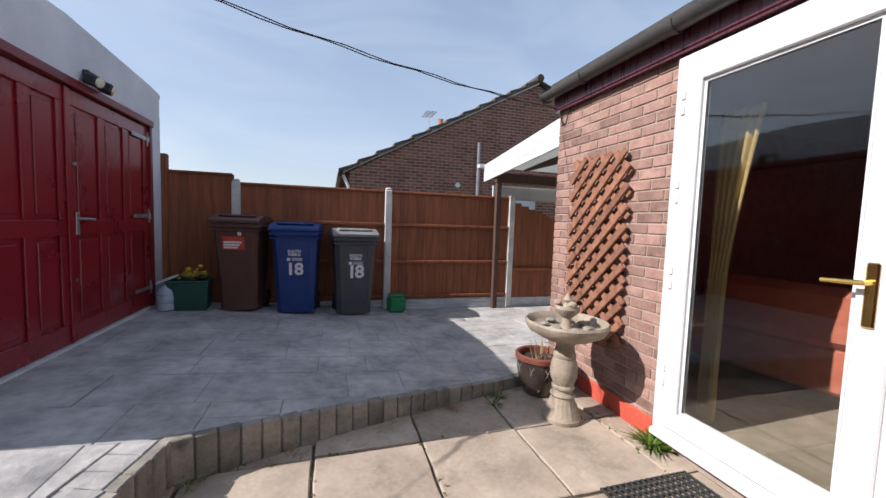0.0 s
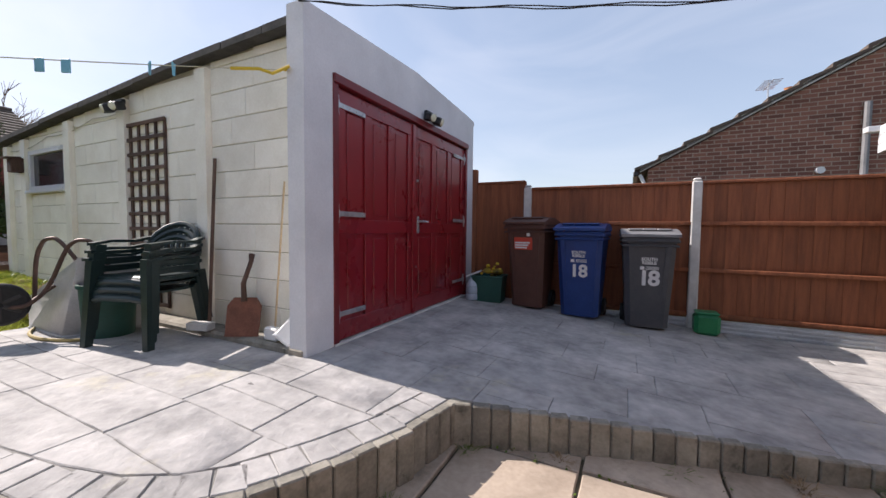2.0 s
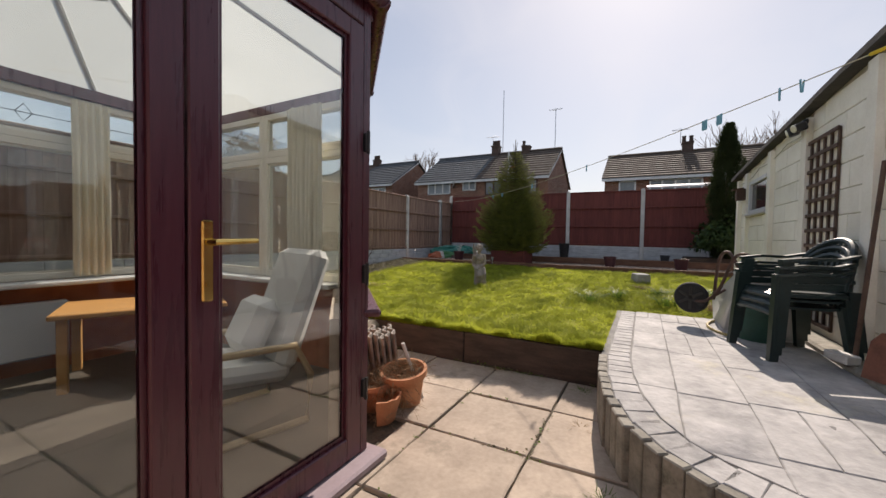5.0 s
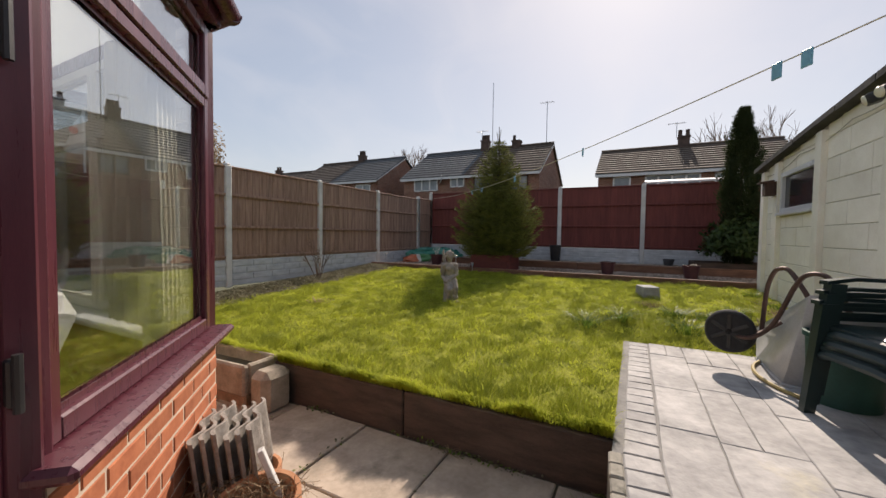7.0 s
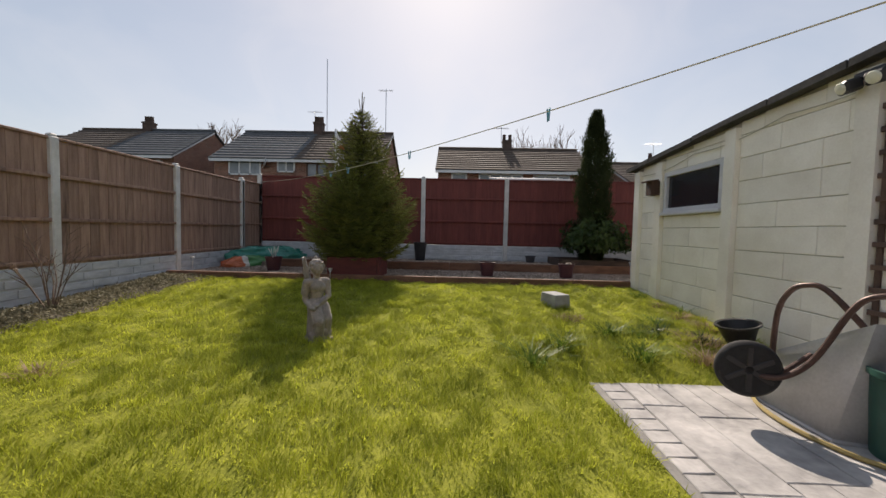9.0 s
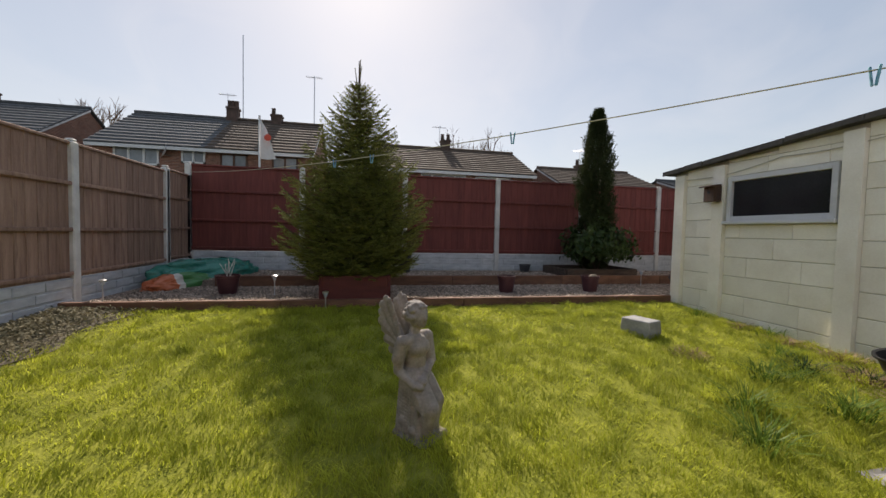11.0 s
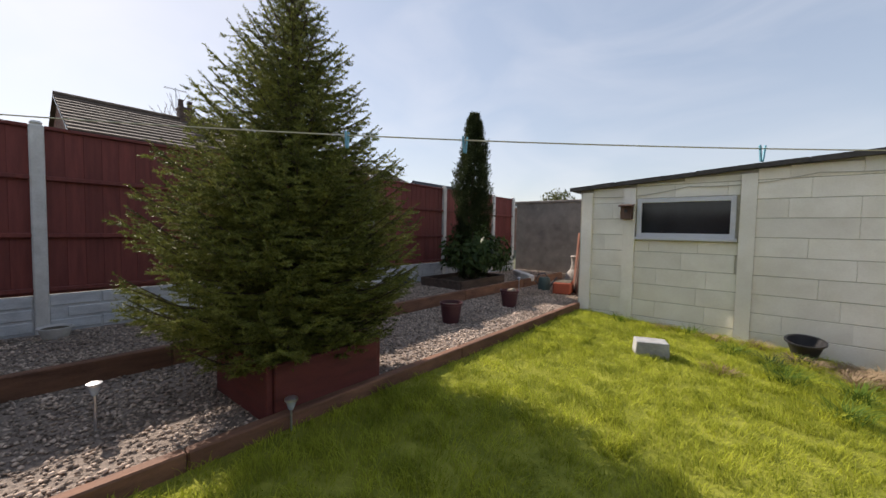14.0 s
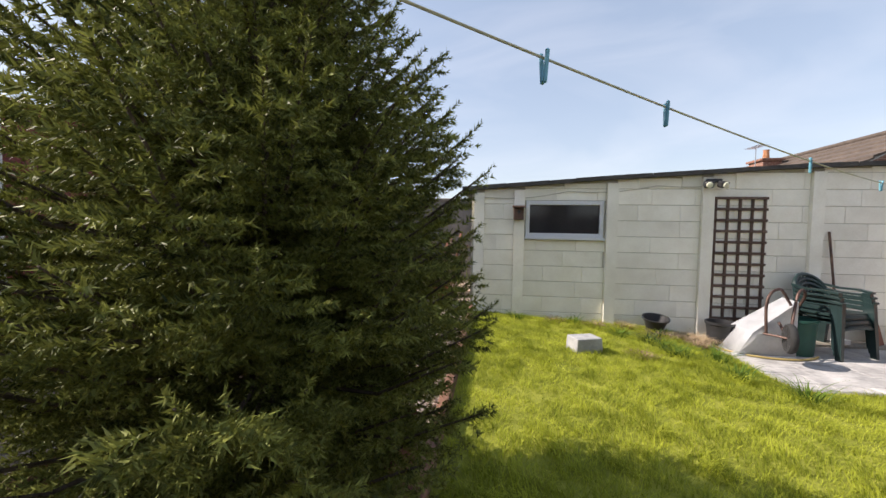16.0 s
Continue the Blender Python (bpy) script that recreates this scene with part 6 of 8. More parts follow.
def curve_through(pts, n=6):
    """A smooth run of points through the given ones."""
    p = [Vector(a) for a in pts]
    p = [p[0] * 2 - p[1]] + p + [p[-1] * 2 - p[-2]]
    out = []
    for a, b, c, d in zip(p, p[1:], p[2:], p[3:]):
        for k in range(n):
            t = k / n
            out.append(0.5 * (2 * b + (c - a) * t + (2 * a - 5 * b + 4 * c - d) * t * t + (3 * b - a - 3 * c + d) * t ** 3))
    return out + [p[-2]]


wb = thing("wheelbarrow", "upturned galvanised wheelbarrow with a black wheel and tube handles", "wheelbarrow", pose(-4.45, 1.55, 0.312))
tray = Mesh()
# tray turned over, resting on its rim, its floor sloping up away from the wheel
rimq = [(-0.38, -0.06, 0.012), (0.26, -0.06, 0.012), (0.44, 0.46, 0.012), (-0.36, 0.44, 0.012)]
botq = [(-0.24, -0.10, 0.30), (0.33, 0.04, 0.66), (0.40, 0.40, 0.66), (-0.20, 0.36, 0.30)]
tray.add(rimq + botq, [(4, 5, 6, 7), (0, 1, 5, 4), (1, 2, 6, 5), (2, 3, 7, 6), (3, 0, 4, 7)]).fixed()
tr_ob = part("tray", tray, M_BARROW, wb, smooth=25)
sol = tr_ob.modifiers.new("thickness", "SOLIDIFY")
sol.thickness = 0.006
part("tray_rim", Mesh().tube(rimq, 0.012, 6, closed=True), M_BARROW, wb)
axle = pose(0.0, -0.32, 0.30, 0, 90, -20)
tyre = part("wheel", Mesh().lathe([(0.10, -0.03), (0.150, -0.035), (0.165, -0.02), (0.170, 0.0), (0.165, 0.02), (0.150, 0.035), (0.10, 0.03)], 30, axle), M_RUBBER, wb)
part("rim", Mesh().lathe([(0.03, -0.03), (0.105, -0.022), (0.108, 0.0), (0.105, 0.022), (0.03, 0.03)], 24, axle), M_BLACK, tyre)
for q in range(6):
    part("spoke", Mesh().box(0.02, -0.016, -0.034, 0.135, 0.016, 0.034, 0.004, axle @ pose(0, 0, 0, 0, 0, q * 60)), M_BLACK, tyre)
for pts in (((-0.10, -0.10, 0.30), (-0.10, -0.08, 0.62), (-0.05, -0.06, 0.76), (0.03, -0.04, 0.81), (0.12, 0.0, 0.79), (0.30, 0.08, 0.57)),
            ((0.02, -0.30, 0.27), (0.10, -0.20, 0.29), (0.17, -0.10, 0.42), (0.26, -0.02, 0.70), (0.32, 0.02, 0.79), (0.40, 0.08, 0.80), (0.46, 0.13, 0.72), (0.44, 0.20, 0.56))):
    part("handle_tube", Mesh().tube(curve_through(pts), 0.016, 10), M_BARROW_FRAME, wb)
part("fork", Mesh().tube([(0.0, -0.36, 0.30), (-0.06, -0.22, 0.30), (-0.12, -0.09, 0.29)], 0.014, 8), M_BARROW_FRAME, wb)
part("fork", Mesh().tube([(0.03, -0.27, 0.30), (0.06, -0.16, 0.31), (0.08, -0.03, 0.42)], 0.014, 8), M_BARROW_FRAME, wb)
hz = thing("garden_hose", "yellow-brown hose lying in a curve on the patio", "hose")
part("coil", Mesh().tube([(-4.35 + 0.55 * math.cos(a), 1.80 + 0.42 * math.sin(a), patio_z(-4.3) + 0.016) for a in [math.pi * 0.95 + q * 0.14 for q in range(20)]], 0.013, 6), surf("ochre_hose", (0.26, 0.19, 0.06), (0.40, 0.31, 0.12), 12, 0.6, 0.1, rand=0), hz)

tub = thing("black_tub", "black plastic plant tub behind the wheelbarrow", "tub", pose(-4.74, 1.98, patio_z(-4.74) + 0.001))
part("body", Mesh().lathe([(0.13, 0), (0.17, 0.26), (0.185, 0.27), (0.185, 0.30), (0.165, 0.30), (0.15, 0.05), (0.01, 0.04)], 26), M_BLACK, tub)
bowl = thing("black_bowl", "shallow black plastic bowl on the grass by the garage", "bowl", pose(-5.55, 2.02, lawn_z(-5.55, 2.0) + 0.01, 10, 0, 0))
part("body", Mesh().lathe([(0.10, 0), (0.150, 0.155), (0.172, 0.163), (0.172, 0.18), (0.150, 0.175), (0.095, 0.02), (0.01, 0.02)], 28), M_BLACK, bowl)
gtub = thing("green_tub", "dark green plastic bin behind the chairs", "tub", pose(-4.02, 1.74, 0.313))
part("body", Mesh().lathe([(0.17, 0), (0.19, 0.40), (0.205, 0.41), (0.205, 0.44), (0.185, 0.44), (0.165, 0.04), (0.01, 0.03)], 24), M_GREENBOX, gtub)

sh = thing("shovel", "rusty short-handled shovel leaning on the garage wall", "shovel", pose(-2.80, 2.08, 0.37, -12, 0, 28))
part("blade", Mesh().extrude([(-0.13, 0, 0.0), (0.13, 0, 0.0), (0.135, 0.01, 0.24), (0.09, 0.015, 0.31), (-0.09, 0.015, 0.31), (-0.135, 0.01, 0.24)], (0, 0.012, 0)).fixed(), M_RUST, sh)
part("handle", Mesh().tube([(0.0, 0.0, 0.28), (0.0, -0.035, 0.42), (0.035, -0.01, 0.60), (0.03, 0.0, 0.66)], [0.024, 0.02, 0.018, 0.024], 10), M_WOODDARK, sh)
dp = thing("dustpan", "old white plastic dustpan leaning by the garage corner", "dustpan", pose(-2.36, 2.10, 0.375, -30, 35, 20))
part("pan", Mesh().box(-0.09, -0.02, 0, 0.09, 0.03, 0.20, 0.012), M_PAPER, dp)
part("lip", Mesh().box(-0.09, -0.05, 0.0, 0.09, -0.015, 0.02, 0.006), M_PAPER, dp)
pl = thing("garden_cane", "long weathered pole leaning on the garage wall", "pole", pose(-3.30, 2.10, 0.31))
part("shaft", Mesh().tube([(0.06, 0.0, 0), (-0.03, 0.14, 1.52)], 0.015, 8), M_TREL_DARK, pl)
bk_ = thing("brick", "loose pale brick on the ledge", "brick", pose(-3.27, 2.05, 0.372, 0, 0, 18))
part("block", Mesh().box(-0.10, -0.05, 0, 0.10, 0.05, 0.065, 0.008), M_CONC, bk_)
lb = thing("broom", "pale broom with a long handle leaning on the wall", "broom", pose(-2.50, 2.13, 0.372))
part("handle", Mesh().tube([(0, 0.02, 0.06), (0.03, 0.10, 1.22)], 0.008, 8), M_BEECH, lb)
part("head", Mesh().box(-0.07, -0.03, 0.0, 0.07, 0.04, 0.10, 0.012), M_PAPER, lb)

# washing line with pegs
line_a, line_b = Vector((-2.26, 2.06, 2.33)), Vector((FENCE_X + 0.06, FENCE_Y + 0.06, 2.46))


def line_at(t):
    p = line_a.lerp(line_b, t)
    p.z -= 0.22 * 4 * t * (1 - t)
    return p


wl = thing("washing_line", "yellow plastic washing line strung across the garden", "washing line")
part("cord", Mesh().tube([line_at(q / 40) for q in range(41)], 0.0035, 6), M_CORD, wl)
part("knot", Mesh().tube([line_a, line_a + Vector((0.05, 0.0, 0.02)), line_a + Vector((-0.06, -0.05, -0.03)), line_a + Vector((-0.12, -0.11, -0.01)), line_at(0.03)], 0.011, 6), M_YELLOW, wl)
part("hook", Mesh().tube([(-2.24, 2.20, 2.36), (-2.25, 2.10, 2.36), (-2.26, 2.06, 2.33)], 0.008, 6), M_STEEL, wl)
for q, t in enumerate((0.060, 0.072, 0.279, 0.427, 0.560, 0.613)):
    p = line_at(t)
    pg = thing("clothes_peg", "pale blue plastic clothes peg on the washing line", "peg", pose(p.x, p.y, p.z - 0.065, 0, 0, 40 + 33 * q), "pegs on the line")
    part("leg", Mesh().box(-0.006, -0.010, 0, 0.006, -0.001, 0.085, 0.003, pose(0, 0, 0, 7, 0, 0)), M_PEG, pg)
    part("leg", Mesh().box(-0.006, 0.001, 0, 0.006, 0.010, 0.085, 0.003, pose(0, 0, 0, -7, 0, 0)), M_PEG, pg)
for q, t in enumerate((0.112, 0.124)):
    p = line_at(t)
    cl = thing("sponge_cloth", "small pale blue cloth hanging on the washing line", "cloth", pose(p.x, p.y, p.z, 0, 0, 30), "cloths on the line")
    part("sheet", Mesh().box(-0.028, -0.006, -0.075, 0.028, 0.006, 0.01, 0.004), M_PEG, cl)

# loose wire along the garage eaves
wi = thing("wall_wire", "thin cable sagging along the top of the garage wall", "cable")
pts = []
for q in range(31):
    x = -7.9 + q * 0.1
    pts.append((x, GARAGE_Y - 0.02, roof_z(x) - 0.12 - 0.05 * abs(math.sin((x + 7.9) * math.pi / 1.2))))
part("run", Mesh().tube(pts, 0.005, 5), M_BLOCK_JOINT, wi)

# ---- lawn ----
st = Mesh()
st.box(-0.10, -0.10, 0.0, 0.14, 0.10, 0.05, 0.015)


def blob(c, r, rot=(0, 0, 0), n=10):
    """An ellipsoid of rings."""
    m = Matrix.Translation(c) @ Euler([radians(a) for a in rot]).to_matrix().to_4x4() @ Matrix.Diagonal((*r, 1))
    prof_ = [(math.sin(math.pi * q / n) + 0.001, -math.cos(math.pi * q / n)) for q in range(n + 1)]
    st.lathe(prof_, 16, m)


def limb(p0, p1, r0, r1, n=7):
    """A tapered run of rounded lumps."""
    for q in range(n + 1):
        u = q / n
        r = r0 + (r1 - r0) * u
        blob(Vector(p0).lerp(Vector(p1), u), (r, r, r), n=8)


# rocky foot, gathered skirt, bent knee
for q in range(11):
    blob((0.010 + 0.075 * math.cos(q * 1.3), 0.07 * math.sin(q * 1.3), 0.05 + 0.03 * (q % 3)), (0.040, 0.038, 0.034), (0, 0, 40 * q), 8)
limb((-0.015, 0.0, 0.35), (0.0, 0.01, 0.08), 0.070, 0.080)
limb((0.015, -0.03, 0.31), (0.128, -0.035, 0.205), 0.060, 0.046)
limb((0.128, -0.035, 0.195), (0.070, -0.025, 0.03), 0.044, 0.038)
limb((0.015, 0.04, 0.30), (0.090, 0.045, 0.215), 0.058, 0.046)
limb((0.090, 0.045, 0.205), (0.050, 0.040, 0.03), 0.044, 0.038)
blob((-0.008, 0.0, 0.345), (0.070, 0.084, 0.060))
for q in range(8):
    limb((-0.060 + 0.017 * q, -0.060 - 0.006 * (q % 3), 0.34 - 0.008 * q), (-0.074 + 0.022 * q, -0.072 - 0.008 * (q % 2), 0.06), 0.008, 0.014, 14)
for q in range(5):
    limb((-0.050 + 0.004 * q, -0.080, 0.36 - 0.018 * q), (0.085 + 0.008 * q, -0.082, 0.262 - 0.018 * q), 0.007, 0.010, 12)
# body and shoulders
limb((-0.015, 0.0, 0.38), (-0.006, 0.0, 0.50), 0.056, 0.060)
blob((0.014, 0.0, 0.485), (0.048, 0.070, 0.048))
limb((-0.012, -0.068, 0.528), (-0.012, 0.068, 0.528), 0.034, 0.034)
# arms with the hands joined on the lap
limb((-0.022, -0.082, 0.525), (-0.040, -0.094, 0.440), 0.037, 0.036)
limb((-0.040, -0.092, 0.440), (-0.044, -0.092, 0.375), 0.028, 0.026)
limb((-0.044, -0.092, 0.375), (0.055, -0.078, 0.312), 0.026, 0.019)
blob((0.074, -0.066, 0.316), (0.034, 0.024, 0.018), (0, 15, 0))
limb((-0.005, 0.082, 0.525), (0.020, 0.090, 0.400), 0.036, 0.027)
limb((0.020, 0.090, 0.400), (0.070, -0.020, 0.338), 0.025, 0.018)
blob((0.078, -0.040, 0.336), (0.030, 0.024, 0.017), (0, 10, 0))
# head bent forward, waved hair with a knot
limb((-0.018, 0.0, 0.555), (-0.006, 0.0, 0.600), 0.030, 0.028)
blob((0.012, 0.0, 0.648), (0.050, 0.048, 0.060), (0, 14, 0))
blob((0.034, 0.0, 0.622), (0.026, 0.030, 0.030))
blob((0.062, 0.0, 0.640), (0.009, 0.008, 0.013))
blob((-0.008, 0.0, 0.668), (0.058, 0.056, 0.056))
blob((-0.056, 0.0, 0.640), (0.026, 0.030, 0.032))
rc = random.Random(17)
for q in range(110):
    u, w = rc.uniform(-0.25, 1.0), rc.uniform(0, 2 * math.pi)
    cx_, cy_ = math.sqrt(1 - u * u) * math.cos(w), math.sqrt(1 - u * u) * math.sin(w)
    if cx_ > 0.45 and u < 0.55:
        continue
    g = rc.uniform(0.010, 0.015)
    blob((-0.006 + 0.063 * cx_, 0.060 * cy_, 0.660 + 0.064 * u), (g, g, g * 0.8), (0, 0, 0), 6)
# two wings, feathers fanned from the shoulder blades
for side_, turn in ((-1, 0.0), (1, 0.012)):
    root = Vector((-0.062, side_ * 0.030, 0.475))
    for q, (tx_, tz_) in enumerate(((-0.150, 0.715), (-0.185, 0.722), (-0.212, 0.690), (-0.232, 0.645), (-0.228, 0.598), (-0.214, 0.552), (-0.190, 0.500), (-0.162, 0.445), (-0.128, 0.392), (-0.098, 0.358))):
        end = Vector((tx_ + turn, side_ * (0.050 - 0.002 * q), tz_ + turn * 0.4))
        lift = 0.004 if q % 2 else -0.004
        way = end - root
        tilt = math.degrees(math.atan2(way.x, way.z))
        for k in range(11):
            u = 0.08 + 0.92 * k / 10
            p_ = root + way * u + Vector((0, lift, 0))
            blob(p_, (0.008 + 0.017 * min(1.0, 1.3 * u), 0.008, 0.022), (0, tilt, 0), 6)
        limb(root + Vector((0, side_ * 0.008 + lift, 0)), end + Vector((0, side_ * 0.006 + lift, 0)), 0.005, 0.004, 20)
    limb(root, root + Vector((-0.030, side_ * 0.012, 0.12)), 0.022, 0.012)
statue = part("statue", st, M_STATUE, None, "weathered grey stone statue of a winged garden figure on the lawn")
tagged(statue, "", "statue")
statue.matrix_world = pose(-5.45, -1.71, lawn_z(-5.5, -1.74) - 0.03, 2, 0, 39)
disp = statue.modifiers.new("wear", "REMESH")
disp.mode, disp.voxel_size, disp.use_smooth_shade = "VOXEL", 0.0045, True

cu_ = thing("concrete_block", "pale grey concrete block lying on the lawn", "block", pose(-6.78, 0.72, lawn_z(-6.78, 0.7) - 0.01, 0, 0, 20))
cbm = Mesh()
v = [(sx * 0.155 * s, sy * 0.11 * s, z) for z, s in ((0, 1.0), (0.16, 0.93)) for sx, sy in ((-1, -1), (1, -1), (1, 1), (-1, 1))]
cbm.add(v, [(3, 2, 1, 0), (4, 5, 6, 7), (0, 1, 5, 4), (1, 2, 6, 5), (2, 3, 7, 6), (3, 0, 4, 7)])
cob = part("body", cbm, surf("grey_cast_block", (0.24, 0.24, 0.24), (0.42, 0.42, 0.41), 9, 0.95, 0.5, rand=0, spots=(7, 0.6, (0.16, 0.16, 0.15), 0.2)), cu_)
bv = cob.modifiers.new("soft", "BEVEL")
bv.width, bv.segments = 0.010, 2

# ---- gravel beds: planters, pots, lights ----
def crate(name, label, m, sx, sy, h, mat):
    c = thing(name, label, "planter", m)
    for s in (-1, 1):
        part("side", Mesh().box(-sx / 2, s * sy / 2 - 0.02, 0, sx / 2, s * sy / 2 + 0.02, h, 0.006), mat, c)
        part("end", Mesh().box(s * sx / 2 - 0.02, -sy / 2 + 0.022, 0, s * sx / 2 + 0.02, sy / 2 - 0.022, h - 0.004, 0.006), mat, c)
    part("soil", Mesh().box(-sx / 2 + 0.02, -sy / 2 + 0.02, 0.01, sx / 2 - 0.02, sy / 2 - 0.02, h - 0.08), M_DIRT, c)
    return c


crate("spruce_planter", "red-brown timber planter box round the spruce", pose(-8.47, -2.12, 0.60), 0.72, 0.80, 0.34, M_PLANTER)
crate("cypress_planter", "low timber planter under the cypress and laurel", pose(-10.35, 2.40, 0.69), 0.9, 1.5, 0.16, M_TIMBER_DARK)


def flower_pot(label, m, r=0.14, h=0.25, mat=None, fill=True):
    p_ = thing("plant_pot", label, "plant pot", m)
    mat = mat or M_PURPLEPOT
    body = Mesh().lathe([(r * 0.68, 0), (r * 0.72, 0.005), (r * 0.93, h * 0.86), (r, h * 0.88), (r * 1.02, h), (r * 0.93, h), (r * 0.88, h * 0.82), (0.01, h * 0.82)], 28)
    part("body", body, mat, p_)
    if fill:
        part("soil", Mesh().lathe([(r * 0.87, h * 0.80), (r * 0.8, h * 0.86), (0.01, h * 0.87)], 20), M_DIRT, p_)
    return p_


flower_pot("purple-brown plastic plant pot on the gravel", pose(-8.85, 0.08, 0.60))
flower_pot("purple-brown plastic pot with a pale stone on its soil", pose(-8.82, 1.46, 0.60))
sto = thing("pebble", "pale round stone resting on pot soil", "stone", pose(-8.80, 1.50, 0.83))
part("stone", lumps(91, 1, 0.06, (0, 0), (0, 0), 0.7), M_STONE, sto)
flower_pot("dark brown ribbed pot with bare cut stems", pose(-8.95, -3.80, 0.60), 0.15, 0.25)
sm = thing("cut_stems", "bare pale stems standing in the dark pot", "plant", pose(-8.95, -3.80, 0.80))
for q in range(6):
    part("stem", Mesh().tube([(0.03 * math.cos(q), 0.03 * math.sin(q), 0), (0.09 * math.cos(q * 1.7), 0.09 * math.sin(q * 1.7), 0.20 + 0.03 * (q % 3))], 0.005, 5), M_CONC, sm)
flower_pot("small wire-sided pot at the foot of a fence post", pose(-10.85, 1.25, 0.69), 0.12, 0.16, M_GREYBIN)
flower_pot("small round pot by a fence post", pose(-10.85, -3.15, 0.69), 0.12, 0.10, M_CONC)
flower_pot("black plastic planter standing against the fence", pose(-10.75, -1.28, 0.69), 0.15, 0.42, M_BLACK)


def solar_light(x, y, z):
    s = thing("solar_light", "small stake solar light with a clear cap in the gravel", "lamp", pose(x, y, z), "solar lights")
    part("stake", Mesh().tube([(0, 0, 0), (0, 0, 0.22)], 0.007, 6), M_STEEL, s)
    part("lens", Mesh().lathe([(0.014, 0.20), (0.03, 0.25), (0.03, 0.255)], 14), M_CLEARPL, s)
    part("cap", Mesh().lathe([(0.036, 0.252), (0.036, 0.265), (0.02, 0.272), (0.001, 0.273)], 16), M_STEEL, s)


for x, y in ((-8.00, -2.45), (-8.74, -3.17), (-8.30, -4.85), (-9.40, 2.85), (-8.4, 3.6)):
    solar_light(x, y, 0.60 if x < -8.06 else 0.50)


def sack(label, m, size, seed, mat):
    """A crumpled plastic sheet or sack: a displaced flattened dome."""
    s = thing("plastic_sack", label, "sack", m)
    bm_ = bmesh.new()
    bmesh.ops.create_icosphere(bm_, subdivisions=5, radius=1)
    o = Vector((seed * 3.1, seed * 1.7, 0))
    for v in bm_.verts:
        c = v.co.copy()
        sq = Vector((math.copysign(abs(c.x) ** 0.7, c.x), math.copysign(abs(c.y) ** 0.7, c.y), c.z))
        d = 1 + 0.24 * noise.noise(c * 1.5 + o) + 0.10 * noise.noise(c * 4.5 + o) + 0.05 * noise.noise(c * 11 + o) + 0.09 * noise.ridged_multi_fractal(c * 2.2 + o, 1.0, 2.0, 4, 1.0, 2.0) - 0.09
        v.co = Vector((sq.x * size[0] * d, sq.y * size[1] * d, max(0.0, sq.z * size[2] * d * 1.1 + size[2] * 0.25)))
    out = Mesh()
    bm_.verts.index_update()
    out.add([v.co.copy() for v in bm_.verts], [tuple(v.index for v in f.verts) for f in bm_.faces])
    bm_.free()
    part("sheet", out, mat, s, smooth=60)
    return s


sack("crumpled green plastic sheet over sacks in the fence corner", pose(-10.12, -4.50, 0.66, 0, 0, 145), (0.80, 0.32, 0.22), 2, M_TARP)
sack("half-full compost sack printed in green, white and orange bands", pose(-9.55, -4.62, 0.60, 0, 0, -30), (0.48, 0.16, 0.14), 5, M_SACK)

wc = thing("watering_can", "dull green plastic watering can on the gravel", "watering can", pose(-9.15, 3.42, 0.60, 0, 0, 30))
part("body", Mesh().lathe([(0.11, 0), (0.12, 0.02), (0.11, 0.22), (0.09, 0.25), (0.02, 0.255)], 20), surf("grey_green_plastic", (0.05, 0.09, 0.085), (0.09, 0.14, 0.13), 6, 0.5, 0.1, rand=0), wc)
part("handle", Mesh().tube([(-0.10, 0, 0.08), (-0.17, 0, 0.16), (-0.12, 0, 0.30), (0.0, 0, 0.33), (0.06, 0, 0.25)], 0.013, 8), M_GREYBIN, wc)
part("spout", Mesh().tube([(0.10, 0, 0.05), (0.24, 0, 0.26)], [0.02, 0.012], 8), M_GREYBIN, wc)
rp = thing("trough_planter", "terracotta-red plastic trough by the garage end", "planter", pose(-8.72, 3.30, 0.60, 0, 0, 15))
part("body", Mesh().box(-0.16, -0.24, 0, 0.16, 0.24, 0.22, 0.02), surf("red_plastic", (0.30, 0.06, 0.03), (0.42, 0.10, 0.05), 6, 0.5, 0.1, rand=0), rp)
part("soil", Mesh().box(-0.14, -0.22, 0.2, 0.14, 0.22, 0.224), M_DIRT, rp)
chi = thing("chiminea", "small grey-brown clay chiminea behind the garage", "chiminea", pose(-8.80, 4.1, 0.60))
part("belly", Mesh().lathe([(0.08, 0), (0.17, 0.06), (0.20, 0.18), (0.17, 0.30), (0.10, 0.38)], 24), M_STATUE, chi)
part("neck", Mesh().lathe([(0.10, 0.37), (0.075, 0.50), (0.085, 0.62), (0.10, 0.64), (0.085, 0.66), (0.02, 0.66)], 20), M_STATUE, chi)
for q in range(6):
    lean = thing("timber_offcut", "old timber board leaning behind the garage end", "board", pose(-8.42 - 0.05 * q, 3.2 + 0.10 * q, 0.60, 0, 14 - 2 * q, 8 * q), "leaning boards")
    part("plank", Mesh().box(-0.012, -0.05, 0, 0.012, 0.05, 0.95 + 0.09 * (q % 3), 0.004), (M_WOODDARK, M_WOODDARK, M_RUST, M_TIMBER_DARK, M_WOODDARK, M_RUST)[q], lean)
for q in range(2):
    sl2 = thing("stone_edging", "pale stone edging block on the raised gravel", "stone", pose(-10.2 + 0.42 * q, 4.35 - 0.42 * q, 0.69, 0, 0, -45), "edging stones")
    part("block", Mesh().box(-0.28, -0.07, 0, 0.28, 0.07, 0.13, 0.02), M_CONC, sl2)

